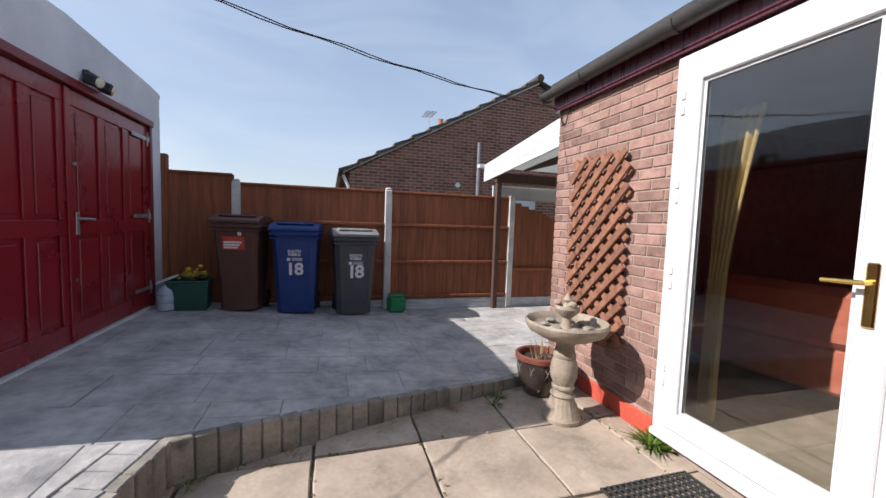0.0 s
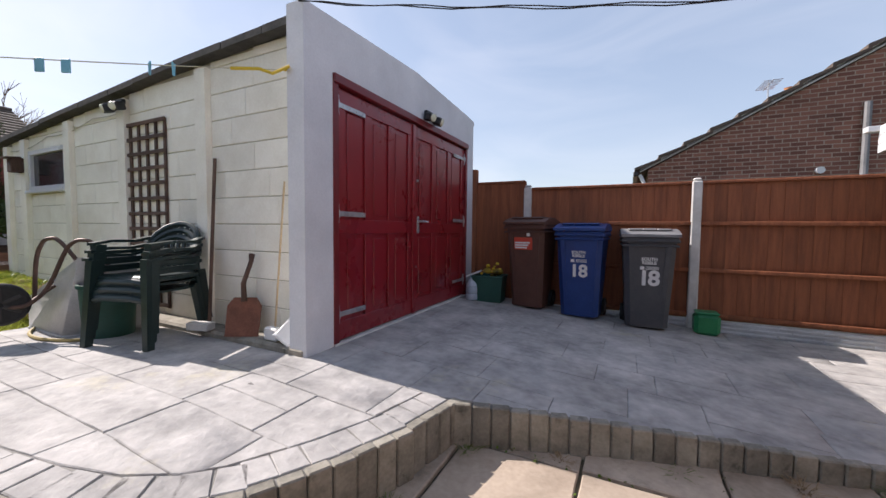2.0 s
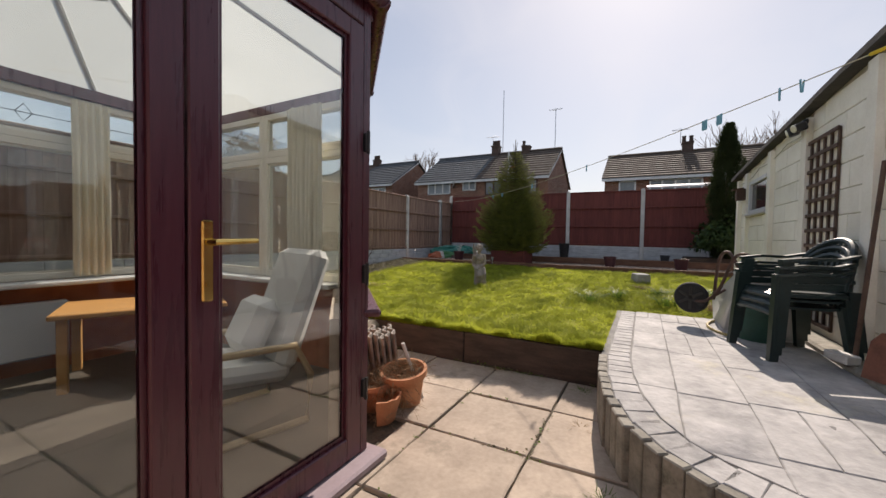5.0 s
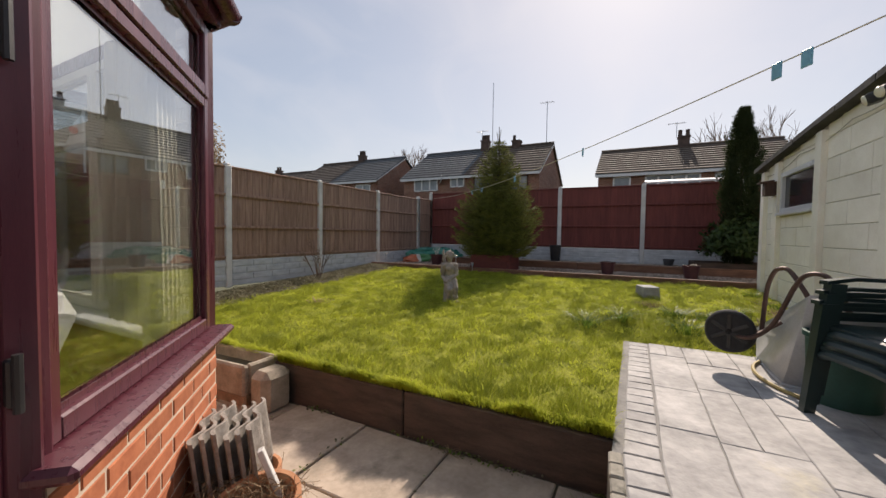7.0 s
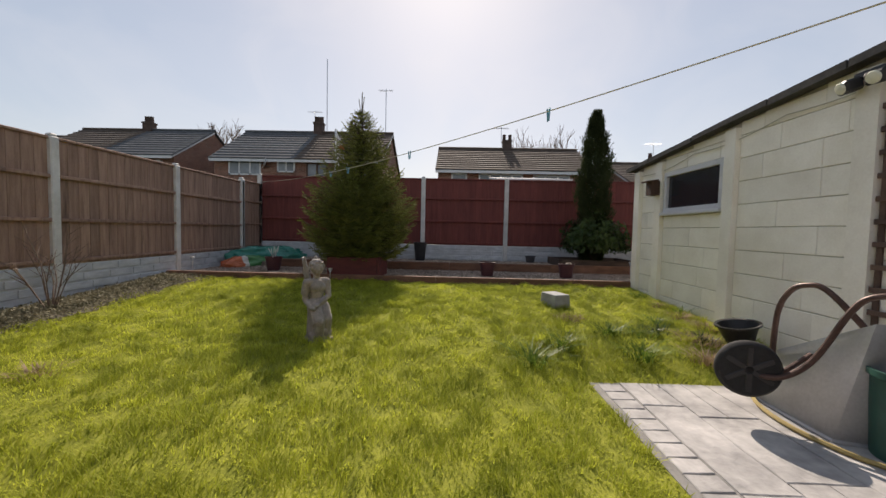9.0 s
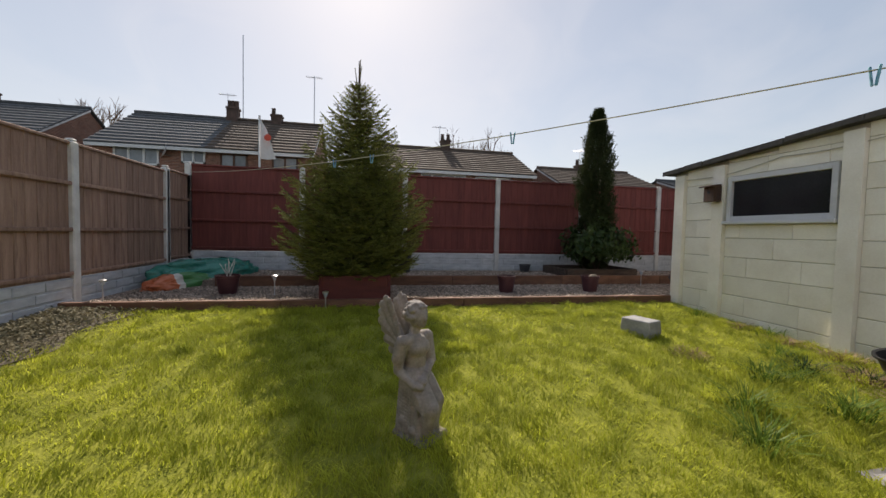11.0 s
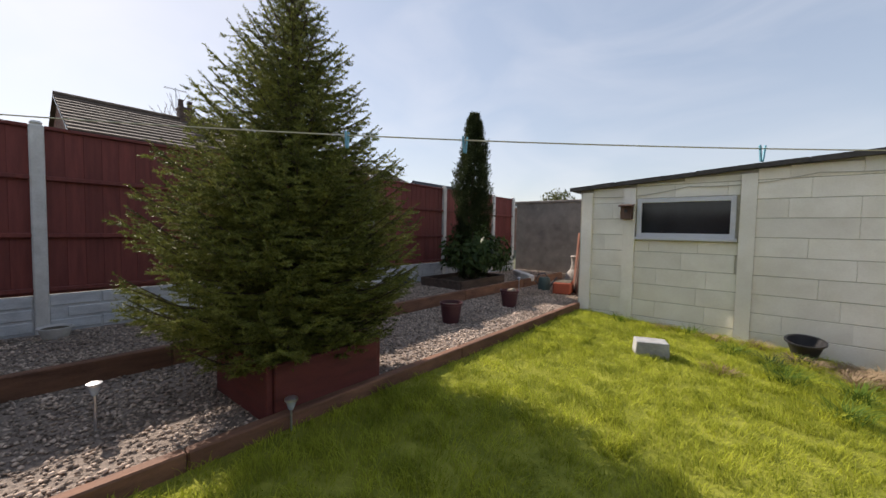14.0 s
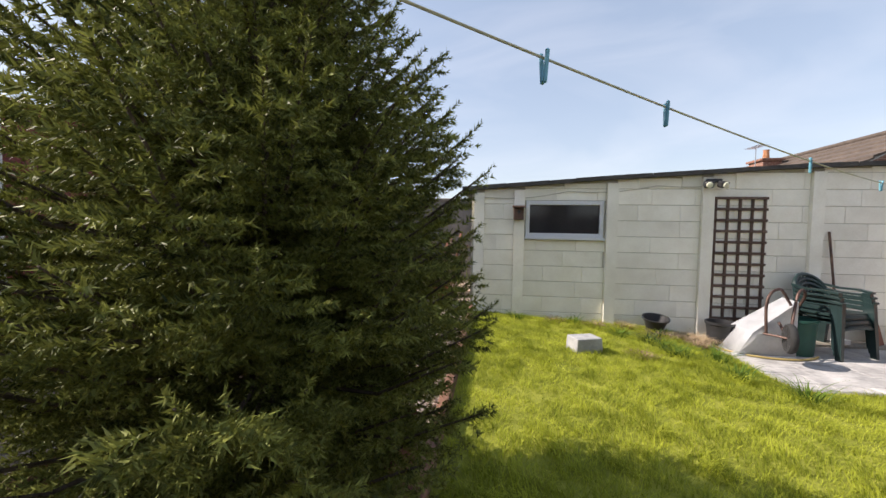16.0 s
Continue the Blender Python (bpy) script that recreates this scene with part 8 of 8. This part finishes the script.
def bare_tree(label, m, h, seed, depth=5):
    t_ = thing("bare_tree", label, "tree", m)
    r = random.Random(seed)
    tr, tw = Mesh(), Mesh()

    def grow(p, d, L, rad, k):
        q = p + d * L
        (tr if k > 3 else tw).tube([p, q], [rad, rad * 0.65], 4)
        if k == 0:
            return
        for s in range(3):
            nd = (d + Vector((r.uniform(-0.7, 0.7), r.uniform(-0.7, 0.7), r.uniform(-0.1, 0.5)))).normalized()
            grow(p.lerp(q, r.uniform(0.6, 1.0)), nd, L * r.uniform(0.62, 0.8), rad * 0.6, k - 1)

    grow(Vector((0, 0, 0)), Vector((0, 0, 1)), h * 0.34, h * 0.016, depth)
    part("trunk", tr, M_TWIG, t_)
    tagged(part("brushwood", tw, M_TWIG, t_), "", "", "", "stuff")


bare_tree("leafless tree beyond the roofs", pose(-46, -27, -0.1), 16, 1)
bare_tree("leafless tree behind the terrace roof", pose(-44, 8.0, -0.1), 14, 2)
bare_tree("leafless tree rising behind the terrace", pose(-45, 11.5, -0.1), 13.5, 5)
bu = thing("blossom_bush", "pale-tipped bush showing over the end wall", "bush", pose(-10.6, 7.4, -0.06))
part("trunk", Mesh().tube([(0, 0, 0), (0, 0, 2.2)], [0.06, 0.03], 6), M_BARK, bu)
n = 1500
d = unit(rng.normal(size=(n, 3)))
v, f = leaves_cloud(d * np.array([0.55, 0.7, 0.5]) * rng.random((n, 1)) ** 0.5 + np.array([0, 0, 2.6]), d, 0.09, 0.6)
stuff_mesh("leaves", v, f, M_IVY, bu)
bt = thing("garden_tree", "leafy tree beyond the side fence", "tree", pose(-5.16, -7.53, -0.06))
part("trunk", Mesh().tube([(0, 0, 0), (0, 0, 2.8)], [0.08, 0.035], 8), M_BARK, bt)
n = 6000
d = unit(rng.normal(size=(n, 3)))
lob = 1 + 0.3 * np.sin(d[:, :1] * 5) * np.cos(d[:, 1:2] * 4 + 1)
v, f = leaves_cloud(d * np.array([0.72, 0.78, 0.62]) * lob * rng.random((n, 1)) ** 0.35 + np.array([0, 0, 2.98]), d, 0.07, 0.5)
stuff_mesh("crown", v, f, M_STRAW, bt)

# weeds, tufts and straw on the lawn edge
for q, (x, y, h, n, mat, lab) in enumerate((
        (-5.10, 0.10, 0.24, 110, M_WEED, "tall clump of strappy green leaves"), (-5.45, 0.42, 0.20, 110, M_WEED, "tuft of long coarse grass"),
        (-5.75, 0.95, 0.16, 130, M_WEED, "tuft of coarse grass and weeds"), (-5.30, 1.05, 0.22, 120, M_WEED, "green leaves beside the patio edge"),
        (-5.25, 1.55, 0.15, 160, M_STRAW, "dry straw-coloured grass by the garage"), (-4.98, 1.98, 0.20, 150, M_STRAW, "dry grass at the garage wall"),
        (-6.20, 0.72, 0.07, 240, M_STRAW, "heap of pale dry cut grass"), (-5.60, 1.75, 0.14, 90, M_LAUREL, "dark leafy weeds by the bowl"),
        (-5.85, 1.45, 0.14, 90, M_LAUREL, "dark leafy plant in the rough grass"), (-4.60, -3.30, 0.10, 60, M_STRAW, "pale dead twigs in the grass"),
        (-5.95, 2.02, 0.12, 130, M_STRAW, "dry straw along the garage foot"), (-6.35, 2.00, 0.10, 120, M_STRAW, "dry straw along the garage foot"),
        (-5.30, 1.85, 0.13, 150, M_STRAW, "dry straw beside the black tub"), (-6.9, 2.06, 0.09, 90, M_STRAW, "dry straw along the garage foot"),
        (-5.75, 1.25, 0.12, 120, M_WEED, "weedy tuft in the rough corner of the lawn"), (-6.15, 1.60, 0.12, 120, M_WEED, "weedy tuft in the rough corner of the lawn"),
        (-7.4, 2.05, 0.16, 70, M_WEED, "long grass at the garage foot"), (-6.6, 2.08, 0.16, 70, M_WEED, "long grass at the garage foot"))):
    plant("grass_tuft", lab, 100 + q, n, h, 0.15, 1.4, 0.005, mat, pose(x, y, lawn_z(x, y)))
plant("dry_straw", "heap of dry straw and dead grass by the garage", 171, 700, 0.13, 0.28, 1.4, 0.004, M_STRAW, pose(-5.16, 1.86, lawn_z(-5.16, 1.86)))
plant("dry_straw", "dead brown leaves and straw on bare soil", 172, 300, 0.08, 0.22, 1.6, 0.006, M_STRAW, pose(-5.62, 1.72, lawn_z(-5.62, 1.72)))
for q, (x, y, h, n) in enumerate(((0.72, 2.50, 0.085, 70), (1.12, 2.62, 0.085, 70), (1.04, 2.50, 0.07, 50), (-0.36, 2.22, 0.06, 40), (-2.21, -0.42, 0.03, 26), (-1.56, 0.20, 0.025, 20), (-1.22, 0.98, 0.05, 40), (-0.86, 2.06, 0.06, 40), (-2.70, 0.35, 0.05, 40),
                                (-2.85, -0.45, 0.05, 40), (-1.0, 1.5, 0.06, 40), (-0.26, 0.85, 0.03, 26), (0.39, 1.50, 0.025, 20), (-0.91, 1.52, 0.03, 26), (-1.40, 0.60, 0.05, 36), (-2.05, 0.42, 0.045, 36), (0.20, 2.36, 0.05, 36), (1.45, 2.16, 0.03, 26))):
    plant("paving_weed", "small weeds and moss growing in the paving joint", 140 + q, n, h, 0.06, 1.5, 0.0035, M_WEED if q % 3 else M_STRAW, pose(x, y, -0.012))

# moss, seedlings and dead leaves lodged in the paving joints
n = 5200
along_x = rng.random(n) < 0.5
k = rng.integers(-2, 9, n)
x = np.where(along_x, rng.uniform(-2.85, 1.85, n), 1.04 - 0.65 * (k - 2) + rng.normal(0, 0.012, n))
y = np.where(along_x, 2.15 - 0.65 * (k - 1) + rng.normal(0, 0.012, n), rng.uniform(-3.2, 2.6, n))
edge_n = 1500   # more of it along the foot of the lawn boards
x = np.concatenate([x, -2.865 + np.abs(rng.normal(0, 0.03, edge_n))])
y = np.concatenate([y, rng.uniform(-1.7, 0.45, edge_n)])
thick = np.array([noise.noise(Vector((a * 2.3, b * 2.3, 7))) for a, b in zip(x, y)])
keep = (rng.random(len(x)) < 0.25 + 1.3 * thick) & (x > -2.87) & (x < 1.88) & ((y > -0.55) | (x < CX0 - 0.05))
x, y = x[keep], y[keep]
pts_ = np.stack([x, y, 0.001 + rng.random(len(x)) * 0.012], -1)
half = rng.random(len(x)) < 0.5
for sel, mat_j, nm, lab in ((half, M_WEED, "moss", "green moss and seedlings in the paving joints"), (~half, M_LITTER, "leaf_litter", "dry leaf crumbs in the paving joints")):
    v, f = leaves_cloud(pts_[sel], np.tile([0, 0, 1.0], (int(sel.sum()), 1)), 0.026, 0.6)
    stuff_mesh(nm, v, f, mat_j, None, lab, "moss" if nm == "moss" else "leaves")

# grass blades
N = 230000
x = rng.uniform(LAWN_X0 + 0.03, LAWN_X1 + 0.03, N)
y = rng.uniform(-4.60, LAWN_Y1 - 0.04, N)
keep = ~((x > PATIO_X0 + 0.02) & (y > PATIO_Y0 - 0.01)) & (y > -4.35 + 0.12 * np.sin(x * 5.0) + 0.1 * rng.normal(size=N))
x, y = x[keep], y[keep]
xe, ye = rng.uniform(LAWN_X1 - 0.06, LAWN_X1 + 0.03, 9000), rng.uniform(-3.5, PATIO_Y0, 9000)   # shaggy edge over the boards
x, y = np.concatenate([x, xe]), np.concatenate([y, ye])
patch = np.array([noise.noise(Vector((a * 1.1, b * 1.1, 0))) for a, b in zip(x, y)])
tuft = np.array([noise.noise(Vector((a * 6, b * 6, 3))) for a, b in zip(x, y)])
k = rng.random(len(x)) < 0.80 + 0.5 * tuft
x, y, patch, tuft = x[k], y[k], patch[k], tuft[k]
z = np.array([lawn_z(a, b) for a, b in zip(x, y)])
n = len(x)
h = (0.040 + 0.022 * patch + 0.042 * tuft) * rng.uniform(0.55, 1.4, n)
h = np.where(x > LAWN_X1 - 0.25, h * 1.5, h)
h = np.clip(h, 0.018, 0.14)
ang = rng.uniform(0, 2 * math.pi, n) * 0.6 + 3.0 * patch + tuft * 4
lean = h * rng.uniform(0.4, 1.7, n)
over = x > LAWN_X1 - 0.07
ang = np.where(over, rng.normal(0, 0.8, n), ang)
lean = np.where(over, h * rng.uniform(0.6, 1.3, n), lean)
dx, dy = np.cos(ang), np.sin(ang)
w = rng.uniform(0.0014, 0.0030, n)
b0 = np.stack([x, y, z - 0.005], -1)
sd = np.stack([-dy, dx, np.zeros(n)], -1) * w[:, None]
mid = b0 + np.stack([dx * lean * 0.35, dy * lean * 0.35, h * 0.62], -1)
tip = b0 + np.stack([dx * lean, dy * lean, h], -1)
v = np.stack([b0 - sd, b0 + sd, mid + sd * 0.8, mid - sd * 0.8, mid - sd * 0.8, mid + sd * 0.8, tip, tip], axis=1)
v5 = np.stack([b0 - sd, b0 + sd, mid + sd * 0.8, mid - sd * 0.8, tip], axis=1).reshape(-1, 3)
i5 = np.arange(n)[:, None] * 5
f3 = np.concatenate([i5 + [0, 1, 2], i5 + [0, 2, 3], i5 + [3, 2, 4]], axis=0)
stuff_mesh("grass", v5, f3, M_GRASS, None, "long uneven spring grass on the lawn", "grass")

# gravel stones
N = 44000
x = rng.uniform(FENCE_X + 0.1, -8.12, N)
y = rng.uniform(FENCE_Y + 0.1, 5.8, N)
keep = ~((np.abs(x + 9.62) < 0.06)) & ~((np.abs(x + 8.47) < 0.38) & (np.abs(y + 2.12) < 0.42))
x, y = x[keep], y[keep]
n = len(x)
z = np.where(x > -9.62, 0.60, 0.69) + rng.uniform(0.0, 0.012, n)
oct_ = np.array([(1, 0, 0), (-1, 0, 0), (0, 1, 0), (0, -1, 0), (0, 0, 1), (0, 0, -1)], float)
of_ = np.array([(0, 2, 4), (2, 1, 4), (1, 3, 4), (3, 0, 4), (2, 0, 5), (1, 2, 5), (3, 1, 5), (0, 3, 5)])
s = rng.uniform(0.007, 0.018, (n, 1, 1)) * rng.uniform(0.7, 1.3, (n, 1, 3)) * np.array([1, 1, 0.62])
v = oct_[None] * s * rng.uniform(0.75, 1.25, (n, 6, 1))
ca, sa = np.cos(a0 := rng.uniform(0, 6.28, n)), np.sin(a0)
vx = v[..., 0] * ca[:, None] - v[..., 1] * sa[:, None]
vy = v[..., 0] * sa[:, None] + v[..., 1] * ca[:, None]
v = np.stack([vx + x[:, None], vy + y[:, None], v[..., 2] + z[:, None]], -1).reshape(-1, 3)
f = (of_[None] + np.arange(n)[:, None, None] * 6).reshape(-1, 3)
stuff_mesh("gravel", v, f, M_GRAVELS, None, "loose brown and grey gravel stones", "gravel")

# ---- pieces of the setting ----
# paving slabs of the lower terrace
terrace = setting("terrace", "worn buff paving slabs with weedy joints", "paving")
rp_ = random.Random(21)
for i in range(-3, 9):
    for j in range(-2, 9):
        x1, y1 = 1.04 - 0.65 * (i - 2) , 2.15 - 0.65 * (j - 1)
        x0, y0 = x1 - 0.65, y1 - 0.65
        if x1 < -2.86 or x0 > 1.88 or y0 > 2.9 or y1 < -3.3:
            continue
        x0, x1 = max(x0, -2.87), min(x1, 1.89)
        if x1 - x0 < 0.05:
            continue
        if y0 < -0.62 and x1 > CX0 - 0.02:
            if y1 <= -0.62 or x1 > -1.2:
                y0 = max(y0, -0.62)
                if y1 - y0 < 0.1 or x1 > -1.2 and y1 < -0.5:
                    continue
        g_ = 0.005 + rp_.uniform(0, 0.006)
        dz = rp_.uniform(-0.006, 0.004)
        tlt = rp_.uniform(-0.006, 0.006)
        sl3 = Mesh().rough_slab([(x0 + g_, y0 + g_), (x1 - g_, y0 + g_ * rp_.uniform(0.6, 1.4)), (x1 - g_ * rp_.uniform(0.6, 1.4), y1 - g_), (x0 + g_, y1 - g_)], lambda a, b: -0.045, lambda a, b: dz + tlt * (a - x0), 0.008, 0.004, 7 * i + 31 * j)
        part("slab", sl3, M_SLAB, terrace)

# kerb blocks
kerb = setting("kerb", "upright grey concrete kerb blocks round the raised patio", "kerb")


def along(pts, step):
    """Points at even steps along a plan line, with the direction there."""
    out, d = [], 0.0
    for a, b in zip(pts, pts[1:]):
        L = math.dist(a, b)
        while d <= L:
            t = d / L
            out.append((a[0] + (b[0] - a[0]) * t, a[1] + (b[1] - a[1]) * t, math.degrees(math.atan2(b[1] - a[1], b[0] - a[0]))))
            d += step
        d -= L
    return out


for pts in (CURVE, LINE):
    for x, y, ang_ in along(pts, 0.108):
        top_ = patio_z(x) + 0.004
        if x > 1.84:
            continue
        kb = Mesh().box(0.003, -0.016, -0.04, 0.104, 0.045, top_ + rp_.uniform(-0.003, 0.003), 0.007)
        o = part("kerb_block", kb, M_KERB, kerb)
        o.matrix_local = pose(x, y, 0, 0, 0, ang_ + rp_.uniform(-1.5, 1.5))

# stamped flags of the patio: a border of small blocks, then random flags
flag_n = 0
inner = []
for (x, y, ang_) in along([(-4.88, 0.47), (-2.87, 0.47)], 0.125) + along(CURVE, 0.125):
    c, s = math.cos(radians(ang_)), math.sin(radians(ang_))
    q = [(x + 0.0015 * c - 0.05 * s, y + 0.0015 * s + 0.05 * c), (x + 0.1225 * c - 0.05 * s, y + 0.1225 * s + 0.05 * c), (x + 0.115 * c - 0.205 * s, y + 0.115 * s + 0.205 * c), (x + 0.004 * c - 0.205 * s, y + 0.004 * s + 0.205 * c)]
    flag_n += 1
    part("border_block", Mesh().rough_slab(q, lambda a, b: patio_z(a) - 0.02, lambda a, b: patio_z(a) + 0.001, 0.006, 0.004, flag_n), M_PATIO, patio)


def half_planes(pts, inset):
    out = []
    for a, b in zip(pts, pts[1:]):
        L = math.dist(a, b)
        nx, ny = -(b[1] - a[1]) / L, (b[0] - a[0]) / L
        out.append((nx, ny, nx * a[0] + ny * a[1] + inset))
    return out


HP_CURVE, HP_LINE = half_planes(CURVE, 0.212), half_planes([LINE[0], LINE[-1]], 0.055)
rows = [(0.685, 0.95), (0.95, 1.3), (1.3, 1.72), (1.72, 2.09), (2.09, 2.5), (2.5, 2.95), (2.95, 3.3), (3.3, 3.75), (3.75, 4.1), (4.1, 4.55), (4.55, 4.9), (4.9, 5.28)]
for (y0, y1) in rows:
    x = PATIO_X0 + 0.02 + rp_.uniform(-0.3, 0.0)
    xend = -0.9 if y1 < 2.1 else 4.2
    while x < xend:
        L = rp_.choice((0.42, 0.6, 0.75, 0.9)) * rp_.uniform(0.9, 1.1)
        cells = [(y0, y1)] if rp_.random() < 0.7 else [(y0, (y0 + y1) / 2), ((y0 + y1) / 2, y1)]
        for a, b in cells:
            poly = [(max(x, PATIO_X0) + 0.0022, a + 0.0022), (x + L - 0.0022, a + 0.0022), (x + L - 0.0022, b - 0.0022), (max(x, PATIO_X0) + 0.0016, b - 0.0022)]
            if y1 > 2.1:
                poly = clip(poly, 1, 0, -2.10)
                for hp in HP_LINE:
                    poly = clip(poly, *hp) if poly else poly
                if poly and max(p_[0] for p_ in poly) > 1.9 and y0 < 3.16:
                    poly = clip(poly, -1, 0, -1.89)
            else:
                for hp in HP_CURVE:
                    poly = clip(poly, *hp) if poly else poly
            if poly and len(poly) >= 3:
                ax = max(p_[0] for p_ in poly) - min(p_[0] for p_ in poly)
                ay = max(p_[1] for p_ in poly) - min(p_[1] for p_ in poly)
                if ax > 0.03 and ay > 0.03:
                    # an extra point keeps long flags on the bend of the slope
                    dz = rp_.uniform(-0.0015, 0.0015)
                    flag_n += 1
                    part("flag", Mesh().rough_slab(poly, lambda a_, b_: patio_z(a_) - 0.02, lambda a_, b_: patio_z(a_) + 0.001 + dz, 0.006, 0.0035, flag_n), M_PATIO, patio)
        x += L

# painted blocks of the garage side wall
row_h = 0.2255
blocks = {}
zrow = 0.36
bays = [(PILLARS[0] + 0.075, PILLARS[1] - 0.075)] + [(a + 0.075, b - 0.075) for a, b in zip(PILLARS[1:], PILLARS[2:])] + [(PILLARS[-1] + 0.075, GARAGE_X - 0.162)]
r = 0
while zrow < 2.75:
    for (xa, xb) in bays:
        bl = 0.56
        x = xa - (bl / 2 if r % 2 else 0) * 1.0
        if r % 3 == 2:
            x -= 0.1
        while x < xb:
            x0, x1 = max(x, xa) + 0.0007, min(x + bl * (1.5 if rp_.random() < 0.35 else 1), xb) - 0.0007
            x += bl
            if x - bl + bl * 1.5 < x1 + 0.01:
                x = x1 + 0.0007
            ztop = min(zrow + row_h, roof_z(x0) + 0.004)
            if x1 - x0 < 0.03 or ztop - zrow < 0.03:
                continue
            spans = [(x0, zrow, x1, ztop)]
            if x1 > WIN[0] - 0.02 and x0 < WIN[2] + 0.02 and ztop > WIN[1] - 0.04 and zrow < WIN[3]:
                if zrow < WIN[1] - 0.07:
                    spans = [(x0, zrow, x1, WIN[1] - 0.04)]
                elif ztop > WIN[3] + 0.04:
                    spans = [(x0, WIN[3] + 0.003, x1, ztop)]
                else:
                    spans = []
            for (u0, w0, u1, w1) in spans:
                part("block", Mesh().box(u0, GARAGE_Y - 0.004 + rp_.uniform(-0.0015, 0.0015), w0 + 0.0035, u1, GARAGE_Y + 0.05, w1 - 0.0035, 0.005), M_BLOCK, garage_side)
    zrow += row_h
    r += 1

# bricks: shared meshes for whole and cut bricks
brick_data = {}


def lay_bricks(parent, m, length, height, mat, key, z0=0.0):
    """Stretcher bond on the local x-z face of m, proud towards local -y."""
    z, r_ = z0, 0
    while z < height - 0.02:
        x = -0.1125 * (r_ % 2)
        while x < length - 0.02:
            a, b = max(0.0, x), min(length, x + 0.215)
            if b - a > 0.03:
                kk = (key, round(b - a, 3))
                if kk not in brick_data:
                    brick_data[kk] = Mesh().box(0, -0.008, 0, b - a, 0.02, 0.065, 0.004).data("brick", mat)
                piece("brick", brick_data[kk], parent, m @ pose(a, rp_.uniform(-0.0015, 0.0015), z, 0, 0, rp_.uniform(-0.25, 0.25)))
            x += 0.225
        z += 0.075
        r_ += 1


# local x along -y of the world, outward -x
lay_bricks(house, pose(HOUSE_X + 0.008, HOUSE_Y, 0.0, 0, 0, -90), HOUSE_Y - DRY1, 2.46, M_BRICK, "house", 0.005)
lay_bricks(house, pose(HOUSE_X + 0.008, DRY0, 0.0, 0, 0, -90), 1.36, 2.46, M_BRICK, "house", 0.005)
lay_bricks(house, pose(HOUSE_X + 0.008, DRY1, 0.0, 0, 0, -90), DRY1 - DRY0, 0.04, M_BRICK, "house", 0.005)
base_bay = local_frame(CA, CB)
lay_bricks(cons, base_bay @ pose(0, 0.008, 0), bay_len, 0.77, M_BRICK_RED, "bay", 0.01)
